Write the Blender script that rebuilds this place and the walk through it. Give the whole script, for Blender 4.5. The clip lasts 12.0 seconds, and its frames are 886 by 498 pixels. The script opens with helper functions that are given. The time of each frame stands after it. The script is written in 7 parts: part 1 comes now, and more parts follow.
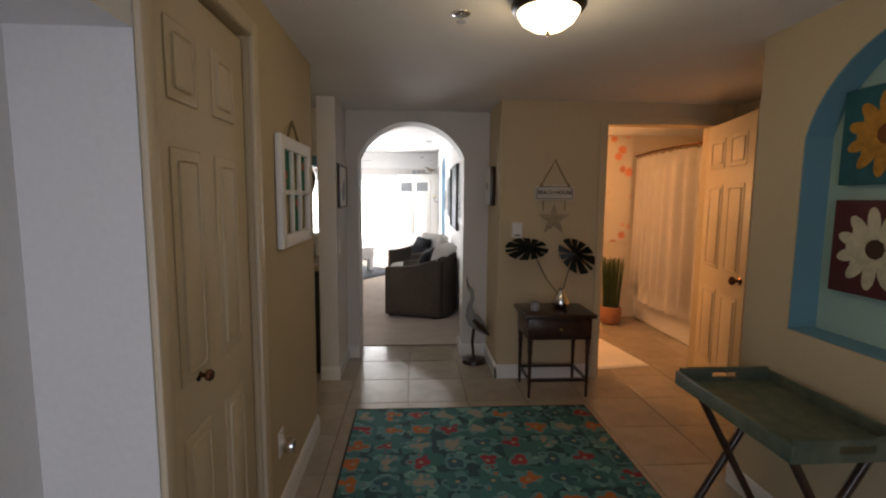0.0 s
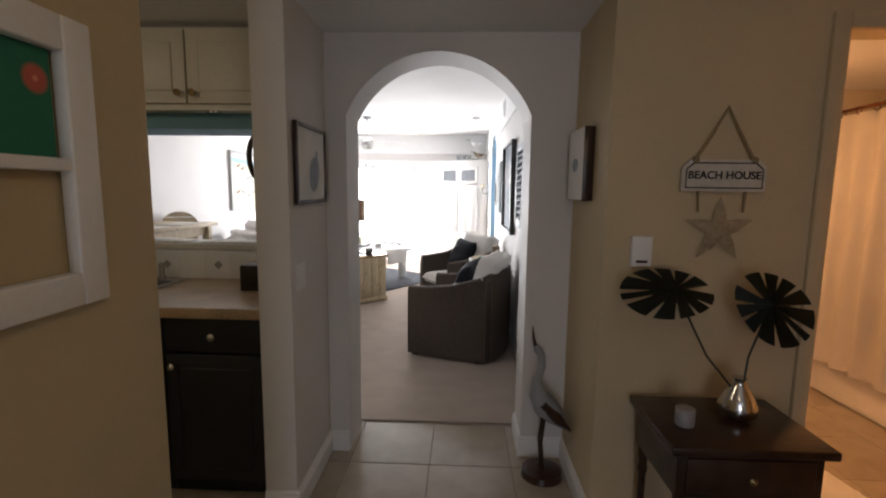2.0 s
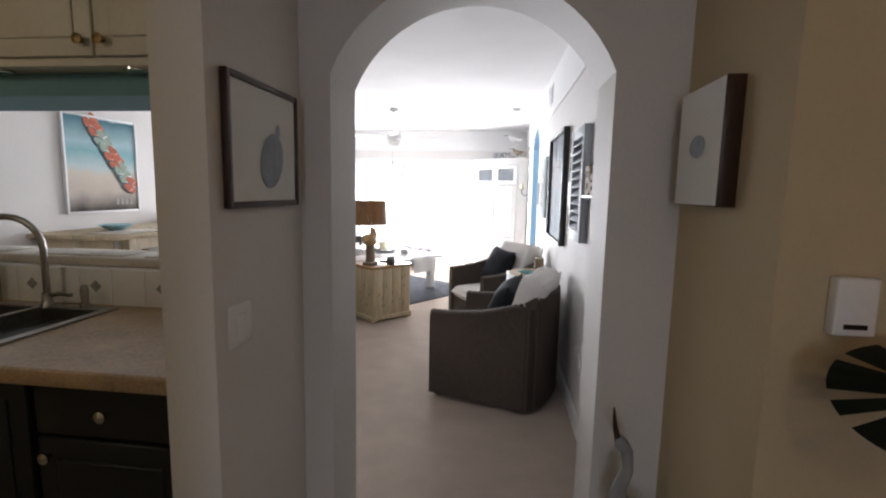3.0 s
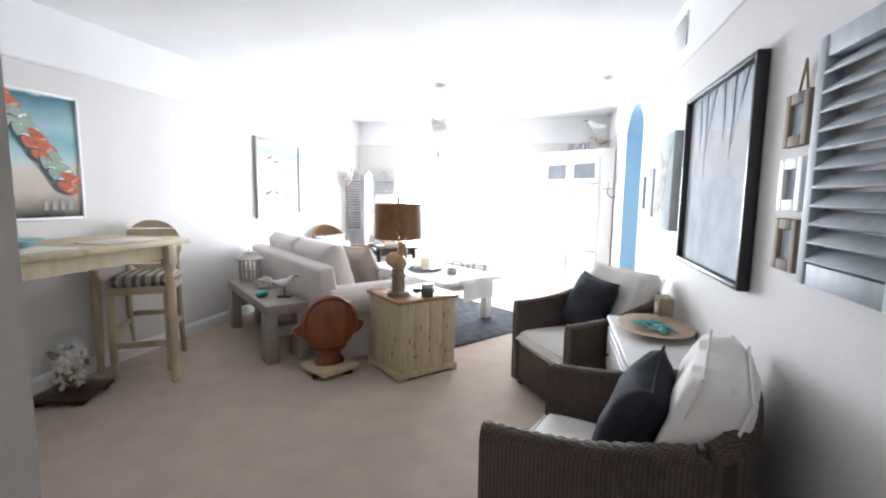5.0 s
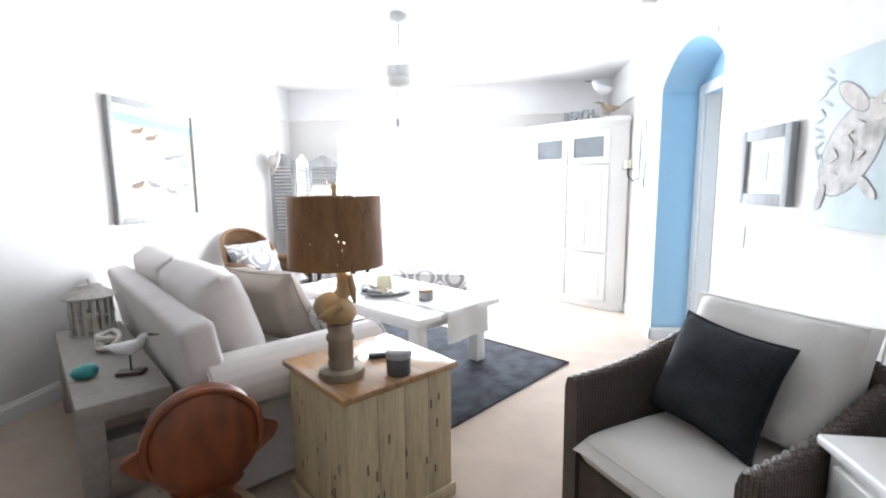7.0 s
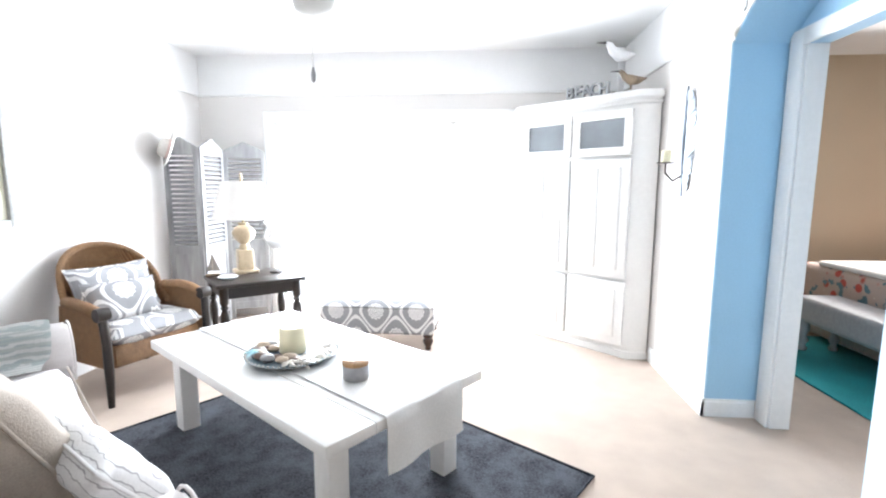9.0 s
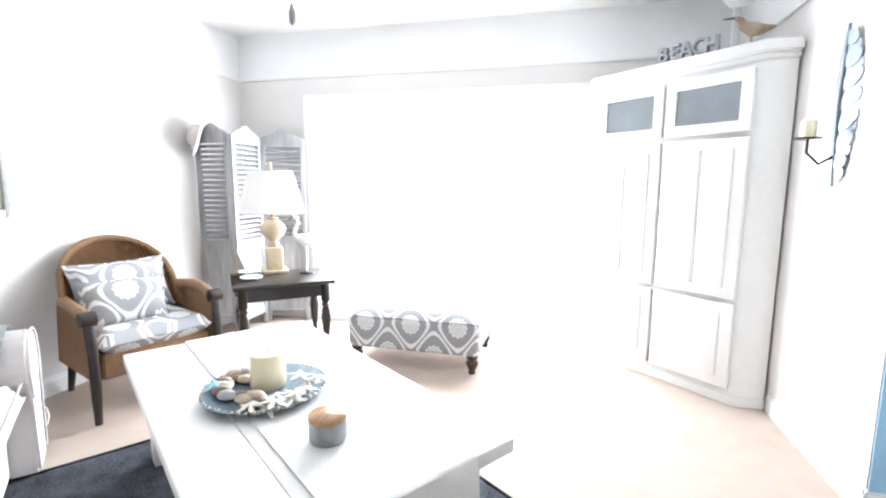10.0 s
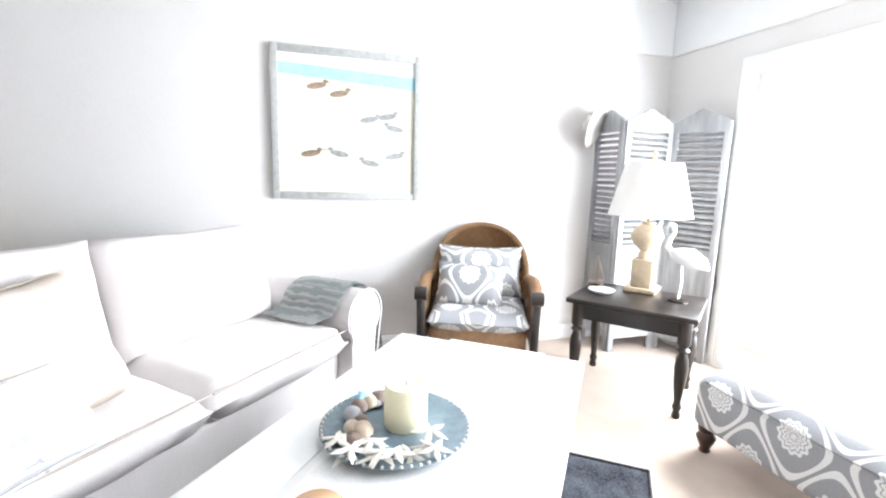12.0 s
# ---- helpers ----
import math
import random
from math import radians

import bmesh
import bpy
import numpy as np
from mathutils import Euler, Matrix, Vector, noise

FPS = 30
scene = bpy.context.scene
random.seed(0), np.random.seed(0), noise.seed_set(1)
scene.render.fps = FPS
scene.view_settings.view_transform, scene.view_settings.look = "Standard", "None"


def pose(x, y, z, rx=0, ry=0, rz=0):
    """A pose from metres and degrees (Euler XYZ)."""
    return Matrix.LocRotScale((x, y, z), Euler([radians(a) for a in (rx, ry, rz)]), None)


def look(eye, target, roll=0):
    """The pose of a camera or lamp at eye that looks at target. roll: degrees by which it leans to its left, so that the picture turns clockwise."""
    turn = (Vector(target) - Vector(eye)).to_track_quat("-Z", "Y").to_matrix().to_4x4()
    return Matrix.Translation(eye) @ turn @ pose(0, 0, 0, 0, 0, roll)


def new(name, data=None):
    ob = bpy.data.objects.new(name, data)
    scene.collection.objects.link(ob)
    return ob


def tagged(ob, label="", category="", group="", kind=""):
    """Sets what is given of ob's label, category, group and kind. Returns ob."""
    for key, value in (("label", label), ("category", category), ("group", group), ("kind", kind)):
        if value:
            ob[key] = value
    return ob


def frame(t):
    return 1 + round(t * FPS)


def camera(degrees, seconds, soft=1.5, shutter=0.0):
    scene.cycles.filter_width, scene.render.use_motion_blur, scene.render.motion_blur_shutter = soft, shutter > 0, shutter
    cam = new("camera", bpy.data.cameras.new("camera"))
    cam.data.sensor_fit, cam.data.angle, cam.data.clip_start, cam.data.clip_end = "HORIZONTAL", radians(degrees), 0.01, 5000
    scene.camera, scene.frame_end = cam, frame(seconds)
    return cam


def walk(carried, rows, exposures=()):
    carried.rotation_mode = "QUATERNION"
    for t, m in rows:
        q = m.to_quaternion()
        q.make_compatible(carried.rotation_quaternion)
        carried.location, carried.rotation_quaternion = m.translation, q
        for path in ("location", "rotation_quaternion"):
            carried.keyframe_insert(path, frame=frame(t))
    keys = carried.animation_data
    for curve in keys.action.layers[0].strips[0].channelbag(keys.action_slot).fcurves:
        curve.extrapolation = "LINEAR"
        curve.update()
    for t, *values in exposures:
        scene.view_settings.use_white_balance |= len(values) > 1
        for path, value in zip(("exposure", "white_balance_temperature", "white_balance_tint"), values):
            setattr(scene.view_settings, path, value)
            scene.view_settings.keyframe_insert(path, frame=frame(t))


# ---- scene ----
cam = camera(87.4, 12.0, soft=2.1)
PATH = [
    (0, (0.351, -0.363, 1.456), (0.482, 1.621, 1.241), 0.5),
    (0.5, (0.391, 0.033, 1.443), (0.504, 2.019, 1.237), 0.5),
    (1, (0.437, 0.465, 1.445), (0.501, 2.452, 1.231), 0.5),
    (1.5, (0.467, 0.94, 1.449), (0.454, 2.925, 1.21), 0.7),
    (2, (0.469, 1.412, 1.445), (0.39, 3.394, 1.192), 0.7),
    (2.5, (0.473, 1.85, 1.441), (0.314, 3.828, 1.189), 1.0),
    (4.5, (0.286, 3.386, 1.393), (-0.116, 5.331, 1.156), 0.8),
    (5, (0.238, 3.856, 1.384), (-0.235, 5.785, 1.15), 0.8),
    (5.5, (0.124, 4.342, 1.368), (-0.391, 6.26, 1.131), 0.7),
    (6, (-0.006, 4.771, 1.343), (-0.524, 6.687, 1.097), 0.0),
    (6.5, (-0.161, 5.123, 1.343), (-0.579, 7.061, 1.081), -0.7),
    (7, (-0.284, 5.487, 1.343), (-0.553, 7.451, 1.074), -0.6),
    (7.5, (-0.35, 5.832, 1.341), (-0.488, 7.811, 1.085), -0.3),
    (9.5, (-0.337, 7.291, 1.303), (-0.525, 9.264, 1.032), 0.8),
    (10, (-0.215, 7.615, 1.268), (-0.701, 9.532, 0.996), 0.3),
    (10.5, (-0.137, 7.892, 1.26), (-1.029, 9.661, 0.984), 1.5),
    (11, (-0.051, 8.318, 1.266), (-1.417, 9.748, 0.967), 2.0),
    (11.5, (-0.045, 8.61, 1.223), (-1.745, 9.624, 0.937), 2.0),
    (12, (0.007, 8.801, 1.26), (-1.893, 9.341, 0.944), 1.8),
]
EXPOSURES = [(0.0, 0.0, 6900, 15), (1.0, 0.0, 6900, 16), (2.5, 0.05, 6600, 16), (4.5, 0.36, 6300, 14), (5.0, 0.36, 6250, 13), (6.5, 0.32, 6200, 12), (7.5, 0.28, 6200, 12), (9.5, 0.18, 6250, 12), (12.0, 0.1, 6300, 12)]
walk(cam, [(t, look(eye, target, roll)) for t, eye, target, roll in PATH], EXPOSURES)

# ---- light ----
world = bpy.data.worlds.new("sky")
scene.world = world
world.use_nodes = True
wn = world.node_tree
sky = wn.nodes.new("ShaderNodeTexSky")
sky.sky_type, sky.sun_disc = "NISHITA", False
sky.sun_elevation, sky.sun_rotation = radians(50), radians(200)
wn.links.new(sky.outputs[0], wn.nodes["Background"].inputs[0])
wn.nodes["Background"].inputs[1].default_value = 0.12


def lamp(name, kind, m, power, colour, **more):
    data = bpy.data.lights.new(name, kind)
    data.energy, data.color = power, colour
    if kind == "AREA":
        data.shape, data.size, data.size_y = "RECTANGLE", more["w"], more["h"]
    elif kind == "SUN":
        data.angle = radians(more["angle"])
    else:
        data.shadow_soft_size = more["r"]
    ob = new(name, data)
    ob.matrix_world = m
    return ob


lamp("sun", "SUN", look((0, 0, 10), (3.4, -9.4, -2)), 2.0, (1.0, 0.95, 0.88), angle=1.0)
lamp("window_daylight", "AREA", look((-1.2, 11.72, 1.05), (-1.2, 6, -1.0)), 400, (0.89, 0.955, 1.0), w=2.3, h=1.9)
lamp("entry_daylight", "AREA", look((0.1, -2.4, 1.2), (0.1, 3, 1.2)), 18, (0.72, 0.80, 1.0), w=1.0, h=1.9)
lamp("hall_bulb", "POINT", pose(0.86, 1.44, 2.03), 3.4, (1.0, 0.79, 0.47), r=0.08)
lamp("bath_bulb", "POINT", pose(1.45, 4.55, 1.72), 42, (1.0, 0.50, 0.20), r=0.12)
# fill lamp added inside the windowless bedroom box, in place of daylight
lamp("bedroom_fill", "AREA", look((3.4, 11.4, 1.5), (3.0, 8, 0.8)), 60, (1.0, 0.96, 0.92), w=1.6, h=1.4)
# unseen fill lamp added to brighten the kitchen; it has no fixture
lamp("kitchen_fill", "POINT", pose(-1.5, 2.4, 2.1), 5, (1.0, 0.85, 0.62), r=0.1)

# ---- materials ----


def material(name, colour, rough=0.6, metal=0.0, grain=40.0, amount=0.12, stain=2.0, bump=0.15, stretch=(1, 1, 1), second=None, spec=0.5):
    """Base colour varied at two scales, with fine relief."""
    mat = bpy.data.materials.new(name)
    mat.use_nodes = True
    nt = mat.node_tree
    b = nt.nodes["Principled BSDF"]
    b.inputs["Roughness"].default_value, b.inputs["Metallic"].default_value = rough, metal
    b.inputs["Specular IOR Level"].default_value = spec
    tc, mp = nt.nodes.new("ShaderNodeTexCoord"), nt.nodes.new("ShaderNodeMapping")
    mp.inputs["Scale"].default_value = stretch
    nt.links.new(tc.outputs["Object"], mp.inputs[0])
    fine, wide = nt.nodes.new("ShaderNodeTexNoise"), nt.nodes.new("ShaderNodeTexNoise")
    for n, s in ((fine, grain), (wide, stain)):
        n.inputs["Scale"].default_value, n.inputs["Detail"].default_value = s, 3
        nt.links.new(mp.outputs[0], n.inputs["Vector"])
    mix = nt.nodes.new("ShaderNodeMix")
    mix.data_type = "RGBA"
    c2 = second or tuple(v * (1 - 2.2 * amount) for v in colour)
    mix.inputs[6].default_value, mix.inputs[7].default_value = (*colour, 1), (*c2, 1)
    add = nt.nodes.new("ShaderNodeMath")
    add.operation = "MULTIPLY"
    nt.links.new(fine.outputs[0], add.inputs[0]), nt.links.new(wide.outputs[0], add.inputs[1])
    ramp = nt.nodes.new("ShaderNodeMapRange")
    ramp.inputs[1].default_value, ramp.inputs[2].default_value = 0.12, 0.42
    nt.links.new(add.outputs[0], ramp.inputs[0]), nt.links.new(ramp.outputs[0], mix.inputs[0])
    nt.links.new(mix.outputs[2], b.inputs["Base Color"])
    bp = nt.nodes.new("ShaderNodeBump")
    bp.inputs["Strength"].default_value, bp.inputs["Distance"].default_value = bump, 0.004
    nt.links.new(fine.outputs[0], bp.inputs["Height"]), nt.links.new(bp.outputs[0], b.inputs["Normal"])
    return mat


def glow(name, colour, strength):
    mat = bpy.data.materials.new(name)
    mat.use_nodes = True
    b = mat.node_tree.nodes["Principled BSDF"]
    b.inputs["Base Color"].default_value = (*colour, 1)
    b.inputs["Emission Color"].default_value, b.inputs["Emission Strength"].default_value = (*colour, 1), strength
    return mat


def glass(name, colour=(1, 1, 1), rough=0.02, alpha=0.12):
    mat = bpy.data.materials.new(name)
    mat.use_nodes = True
    nt = mat.node_tree
    nt.nodes.clear()
    out, mx = nt.nodes.new("ShaderNodeOutputMaterial"), nt.nodes.new("ShaderNodeMixShader")
    tr, gl = nt.nodes.new("ShaderNodeBsdfTransparent"), nt.nodes.new("ShaderNodeBsdfGlossy")
    tr.inputs[0].default_value, gl.inputs["Roughness"].default_value = (*colour, 1), rough
    mx.inputs[0].default_value = alpha
    nt.links.new(tr.outputs[0], mx.inputs[1]), nt.links.new(gl.outputs[0], mx.inputs[2]), nt.links.new(mx.outputs[0], out.inputs[0])
    return mat


def patterned(name, ground, marks, rough=0.9):
    """marks: rows of (kind, scale, threshold, colour) laid over the ground one after another."""
    mat = material(name, ground, rough, grain=120, amount=0.06, bump=0.25)
    nt = mat.node_tree
    b = nt.nodes["Principled BSDF"]
    last = b.inputs["Base Color"].links[0].from_socket
    tc = nt.nodes.new("ShaderNodeTexCoord")
    for kind, scale, low, high, colour in marks:
        if kind == "flower":
            t = nt.nodes.new("ShaderNodeTexVoronoi")
            t.inputs["Scale"].default_value = scale
            src = t.outputs["Distance"]
        elif kind == "cell":
            t = nt.nodes.new("ShaderNodeTexVoronoi")
            t.distance = "MANHATTAN"
            t.inputs["Scale"].default_value, t.inputs["Randomness"].default_value = scale, 0.35
            src = t.outputs["Distance"]
        elif kind in ("stripe", "bands"):
            t = nt.nodes.new("ShaderNodeTexWave")
            t.inputs["Scale"].default_value, t.inputs["Distortion"].default_value = scale, 0.6 if kind == "stripe" else 6
            t.bands_direction = "X" if kind == "stripe" else "Z"
            src = t.outputs["Fac"]
        else:
            t = nt.nodes.new("ShaderNodeTexNoise")
            t.inputs["Scale"].default_value = scale
            src = t.outputs[0]
        nt.links.new(tc.outputs["Object"], t.inputs["Vector"])
        r = nt.nodes.new("ShaderNodeMapRange")
        r.inputs[1].default_value, r.inputs[2].default_value = low, high
        nt.links.new(src, r.inputs[0])
        m = nt.nodes.new("ShaderNodeMix")
        m.data_type = "RGBA"
        m.inputs[7].default_value = (*colour, 1)
        nt.links.new(r.outputs[0], m.inputs[0]), nt.links.new(last, m.inputs[6])
        last = m.outputs[2]
    nt.links.new(last, b.inputs["Base Color"])
    return mat


CREAM = material("cream_wall_paint", (0.57, 0.47, 0.305), 0.7, grain=90, amount=0.03, bump=0.12)
WALL = material("pale_wall_paint", (0.70, 0.675, 0.655), 0.7, grain=90, amount=0.03, bump=0.12)
WHITE = material("white_paint", (0.82, 0.82, 0.82), 0.5, grain=60, amount=0.03, bump=0.05)
CEIL = material("ceiling_paint", (0.84, 0.84, 0.84), 0.85, grain=160, amount=0.04, bump=0.3)
TRIM = material("white_gloss_trim", (0.80, 0.80, 0.79), 0.35, grain=40, amount=0.03, bump=0.04)
AQUA = material("aqua_niche_paint", (0.15, 0.32, 0.38), 0.7, grain=90, amount=0.04)
BLUE = material("sky_blue_paint", (0.36, 0.58, 0.76), 0.7, grain=90, amount=0.03)
TILE = material("beige_ceramic_tile", (0.43, 0.365, 0.285), 0.16, grain=9, amount=0.10, stain=1.5, bump=0.05)
GROUT = material("pale_grout", (0.33, 0.285, 0.23), 0.9, grain=200)
CARPET = material("beige_carpet", (0.49, 0.405, 0.34), 0.95, grain=260, amount=0.075, stain=5.0, bump=0.9, spec=0.1)
DOORP = material("door_paint", (0.66, 0.56, 0.40), 0.45, grain=70, amount=0.03, bump=0.06)
GREYW = material("grey_washed_wood", (0.22, 0.22, 0.225), 0.75, grain=25, amount=0.2, stain=5, stretch=(1, 1, 0.15), second=(0.40, 0.40, 0.40))
SASH = material("white_window_frame", (0.85, 0.85, 0.85), 0.4, grain=50, amount=0.02)
PANE = glass("clear_glass")
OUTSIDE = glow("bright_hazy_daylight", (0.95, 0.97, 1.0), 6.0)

# ---- mesh helpers ----


def mbox(x0, y0, z0, x1, y1, z1, bevel=0.0, seg=2, bm=None):
    own = bmesh.new()
    bmesh.ops.create_cube(own, size=1)
    bmesh.ops.scale(own, vec=(x1 - x0, y1 - y0, z1 - z0), verts=own.verts)
    bmesh.ops.translate(own, vec=((x0 + x1) / 2, (y0 + y1) / 2, (z0 + z1) / 2), verts=own.verts)
    if bevel:
        bmesh.ops.bevel(own, geom=own.edges[:], offset=bevel, segments=seg, affect="EDGES", profile=0.5)
    return join(bm, own)


def join(bm, own):
    if bm is None:
        return own
    tmp = bpy.data.meshes.new("tmp")
    own.to_mesh(tmp)
    own.free()
    bm.from_mesh(tmp)
    bpy.data.meshes.remove(tmp)
    return bm


def lathe(profile, seg=24, bm=None, sx=1.0, sy=1.0):
    """profile: rows of (radius, z) from the bottom up."""
    own = bmesh.new()
    rings = [[own.verts.new((r * sx * math.cos(a), r * sy * math.sin(a), z)) for a in (2 * math.pi * i / seg for i in range(seg))] for r, z in profile]
    for lo, hi in zip(rings, rings[1:]):
        for i in range(seg):
            own.faces.new((lo[i], lo[(i + 1) % seg], hi[(i + 1) % seg], hi[i]))
    own.faces.new(rings[0][::-1]), own.faces.new(rings[-1])
    return join(bm, own)


def tube(points, radius, seg=8, bm=None, taper=None):
    own = bmesh.new()
    pts, rings = [Vector(p) for p in points], []
    for i, p in enumerate(pts):
        d = (pts[min(i + 1, len(pts) - 1)] - pts[max(i - 1, 0)]).normalized()
        a = d.orthogonal().normalized() if not rings else (side - side.dot(d) * d).normalized()
        side = a
        b = d.cross(a)
        r = radius if taper is None else radius * taper[i]
        rings.append([own.verts.new(p + r * (math.cos(2 * math.pi * k / seg) * a + math.sin(2 * math.pi * k / seg) * b)) for k in range(seg)])
    for lo, hi in zip(rings, rings[1:]):
        for k in range(seg):
            own.faces.new((lo[k], lo[(k + 1) % seg], hi[(k + 1) % seg], hi[k]))
    own.faces.new(rings[0][::-1]), own.faces.new(rings[-1])
    return join(bm, own)


def prism(outline, z0, z1, bm=None, bevel=0.0):
    """A solid of constant section: outline in (x, y), counter-clockwise."""
    own = bmesh.new()
    lo, hi = [own.verts.new((x, y, z0)) for x, y in outline], [own.verts.new((x, y, z1)) for x, y in outline]
    n = len(outline)
    own.faces.new(lo[::-1]), own.faces.new(hi)
    for i in range(n):
        own.faces.new((lo[i], lo[(i + 1) % n], hi[(i + 1) % n], hi[i]))
    if bevel:
        bmesh.ops.bevel(own, geom=own.edges[:], offset=bevel, segments=2, affect="EDGES")
    return join(bm, own)


def cushion(sx, sy, sz, n=16, puff=0.45, pinch=0.06, seed=0, bm=None):
    """A stuffed pillow lying flat: full in the middle, thin at the seam, corners drawn out."""
    own = bmesh.new()
    grid = {}
    for side in (1, -1):
        for i in range(n + 1):
            for j in range(n + 1):
                u, v = 2 * i / n - 1, 2 * j / n - 1
                edge = i in (0, n) or j in (0, n)
                if side < 0 and edge:
                    grid[side, i, j] = grid[1, i, j]
                    continue
                h = ((1 - u ** 4) * (1 - v ** 4)) ** puff
                k = 1 - pinch * (1 - u * u) * (abs(v) ** 3), 1 - pinch * (1 - v * v) * (abs(u) ** 3)
                w = 0.06 * sz * noise.noise(Vector((u * 2.3 + seed, v * 2.3, seed * 1.7)))
                grid[side, i, j] = own.verts.new((sx / 2 * u * k[1], sy / 2 * v * k[0], side * sz / 2 * h + w))
    for side in (1, -1):
        for i in range(n):
            for j in range(n):
                q = [grid[side, i, j], grid[side, i + 1, j], grid[side, i + 1, j + 1], grid[side, i, j + 1]]
                own.faces.new(q if side > 0 else q[::-1])
    return join(bm, own)


def moved(bm, m):
    bm.transform(m)
    return bm


def link(name, bm, mat, smooth=None):
    me = bpy.data.meshes.new(name)
    bmesh.ops.recalc_face_normals(bm, faces=bm.faces)
    bm.to_mesh(me)
    bm.free()
    me.materials.append(mat)
    if smooth is not None:
        me.polygons.foreach_set("use_smooth", [True] * len(me.polygons))
        me.set_sharp_from_angle(angle=radians(smooth))
    return new(name, me)


def part(name, bm, mat, parent, label="", smooth=60):
    ob = link(name, bm, mat, smooth)
    ob.parent = parent
    if label:
        ob["label"] = label
    return ob


def thing(name, x, y, z, turn, label, category, group=""):
    ob = new(name)
    ob.matrix_basis = pose(x, y, z, 0, 0, turn)
    ob.empty_display_size = 0.1
    return tagged(ob, label, category, group)


def structure(name, bm, mat, label, category, smooth=30):
    return tagged(link(name, bm, mat, smooth), label, category, kind="structure")


# ---- the setting ----


def arch_cut(x0, x1, spring, apex, n=20):
    """Points of a segmental arch from (x0, spring) over the apex to (x1, spring)."""
    half, rise = (x1 - x0) / 2, apex - spring
    r = (half * half + rise * rise) / (2 * rise)
    a = math.asin(min(1, half / r))
    if rise > half:
        a = math.pi - a
    return [((x0 + x1) / 2 + r * math.sin(-a + 2 * a * i / n), apex - r + r * math.cos(-a + 2 * a * i / n)) for i in range(n + 1)]


def upright(outline, y0, y1, along="x"):
    """A wall from its outline in (along, z), thick from y0 to y1 across."""
    bm = prism(outline, y0, y1)
    for v in bm.verts:
        a, z, c = v.co
        v.co = (a, c, z) if along == "x" else (c, a, z)
    return bm


H, L = 2.22, 2.60
bm = mbox(-0.36, 0.705, 0, -0.24, 0.74, H)
mbox(-0.36, 0.74, 2.03, -0.24, 1.41, H, bm=bm), mbox(-0.36, 1.41, 0, -0.24, 2.45, H, bm=bm)
structure("wall_closet", bm, CREAM, "cream painted hall wall with the closet doorway", "wall")
bm = mbox(-0.62, -2.5, 0, -0.50, 0.70, H)
mbox(-0.50, 0.70, 0, -0.36, 0.80, H, bm=bm), mbox(-0.36, 0.70, 0, -0.24, 0.705, H, bm=bm), mbox(-0.50, -2.5, 1.81, -0.24, 0.70, H, bm=bm)
structure("wall_entry_recess", bm, WHITE, "white painted entry recess with a low soffit", "wall")
bm = mbox(-0.62, -2.6, 0, -0.42, -2.5, H)
mbox(0.62, -2.6, 0, 2.12, -2.5, H, bm=bm), mbox(-0.42, -2.6, 2.05, 0.62, -2.5, H, bm=bm)
structure("wall_entry", bm, CREAM, "cream wall round the open entrance", "wall")
# right wall with its arched niche
arc = arch_cut(0.55, 1.53, 1.72, 2.10)
bm = mbox(2.0, -2.5, 0, 2.14, 1.80, 0.90)
mbox(2.0, -2.5, 0.90, 2.14, 0.55, H, bm=bm), mbox(2.0, 1.53, 0.90, 2.14, 1.80, H, bm=bm)
join(bm, upright([(0.55, H)] + arc + [(1.53, H)], 2.0, 2.14, "y"))
structure("wall_niche", bm, CREAM, "cream hall wall with an arched display niche", "wall")
structure("niche_back", mbox(2.125, 0.50, 0.88, 2.16, 1.58, 2.15), material("pale_aqua_niche_paint", (0.34, 0.50, 0.44), 0.7, grain=90, amount=0.04), "pale aqua painted back of the arched niche", "wall")
bm = mbox(2.003, 0.552, 0.902, 2.125, 1.528, 0.908)
mbox(2.003, 1.522, 0.905, 2.125, 1.528, 1.73, bm=bm), mbox(2.003, 0.552, 0.905, 2.125, 0.558, 1.73, bm=bm)
inner = arch_cut(0.555, 1.525, 1.72, 2.095)
join(bm, upright(inner + [(a, z + 0.004) for a, z in arc[::-1]], 2.003, 2.125, "y"))
structure("niche_reveal", bm, AQUA, "deeper blue painted reveal lining the niche", "wall")
bm = mbox(2.14, 1.68, 0, 3.05, 1.80, H)
mbox(2.93, 1.80, 0, 3.05, 3.27, H, bm=bm)
structure("wall_lobby", bm, CREAM, "cream lobby wall beside the bathroom door", "wall")
bm = mbox(1.035, 3.27, 0, 1.88, 3.39, H)
mbox(2.74, 3.27, 0, 3.05, 3.39, H, bm=bm), mbox(1.88, 3.27, 2.05, 2.74, 3.39, H, bm=bm), mbox(1.035, 3.39, 0, 1.10, 3.82, H, bm=bm)
structure("wall_sign", bm, CREAM, "cream hall wall beside the bathroom doorway", "wall")
# wall with the archway into the living room, and the kitchen pass-through
X0, X1 = -0.13, 0.81
bm = mbox(-0.38, 3.82, 0, X0, 4.10, L)
mbox(X1, 3.82, 0, 1.10, 4.10, L, bm=bm)
join(bm, upright([(X0, L)] + arch_cut(X0, X1, 1.82, 2.13) + [(X1, L)], 3.82, 4.10))
mbox(-0.38, 3.29, 0, -0.24, 3.82, L, bm=bm)
# same paint as the cream hall walls; the paler colour carries living-room daylight
structure("wall_archway", bm, WALL, "plaster wall with the archway, daylight put into its pale colour", "wall")
bm = mbox(-3.28, 3.98, 0, -0.38, 4.10, 1.08)
mbox(-3.28, 3.75, 1.82, -0.38, 4.10, L, bm=bm), mbox(-3.28, 3.98, 1.08, -2.75, 4.10, 1.82, bm=bm)
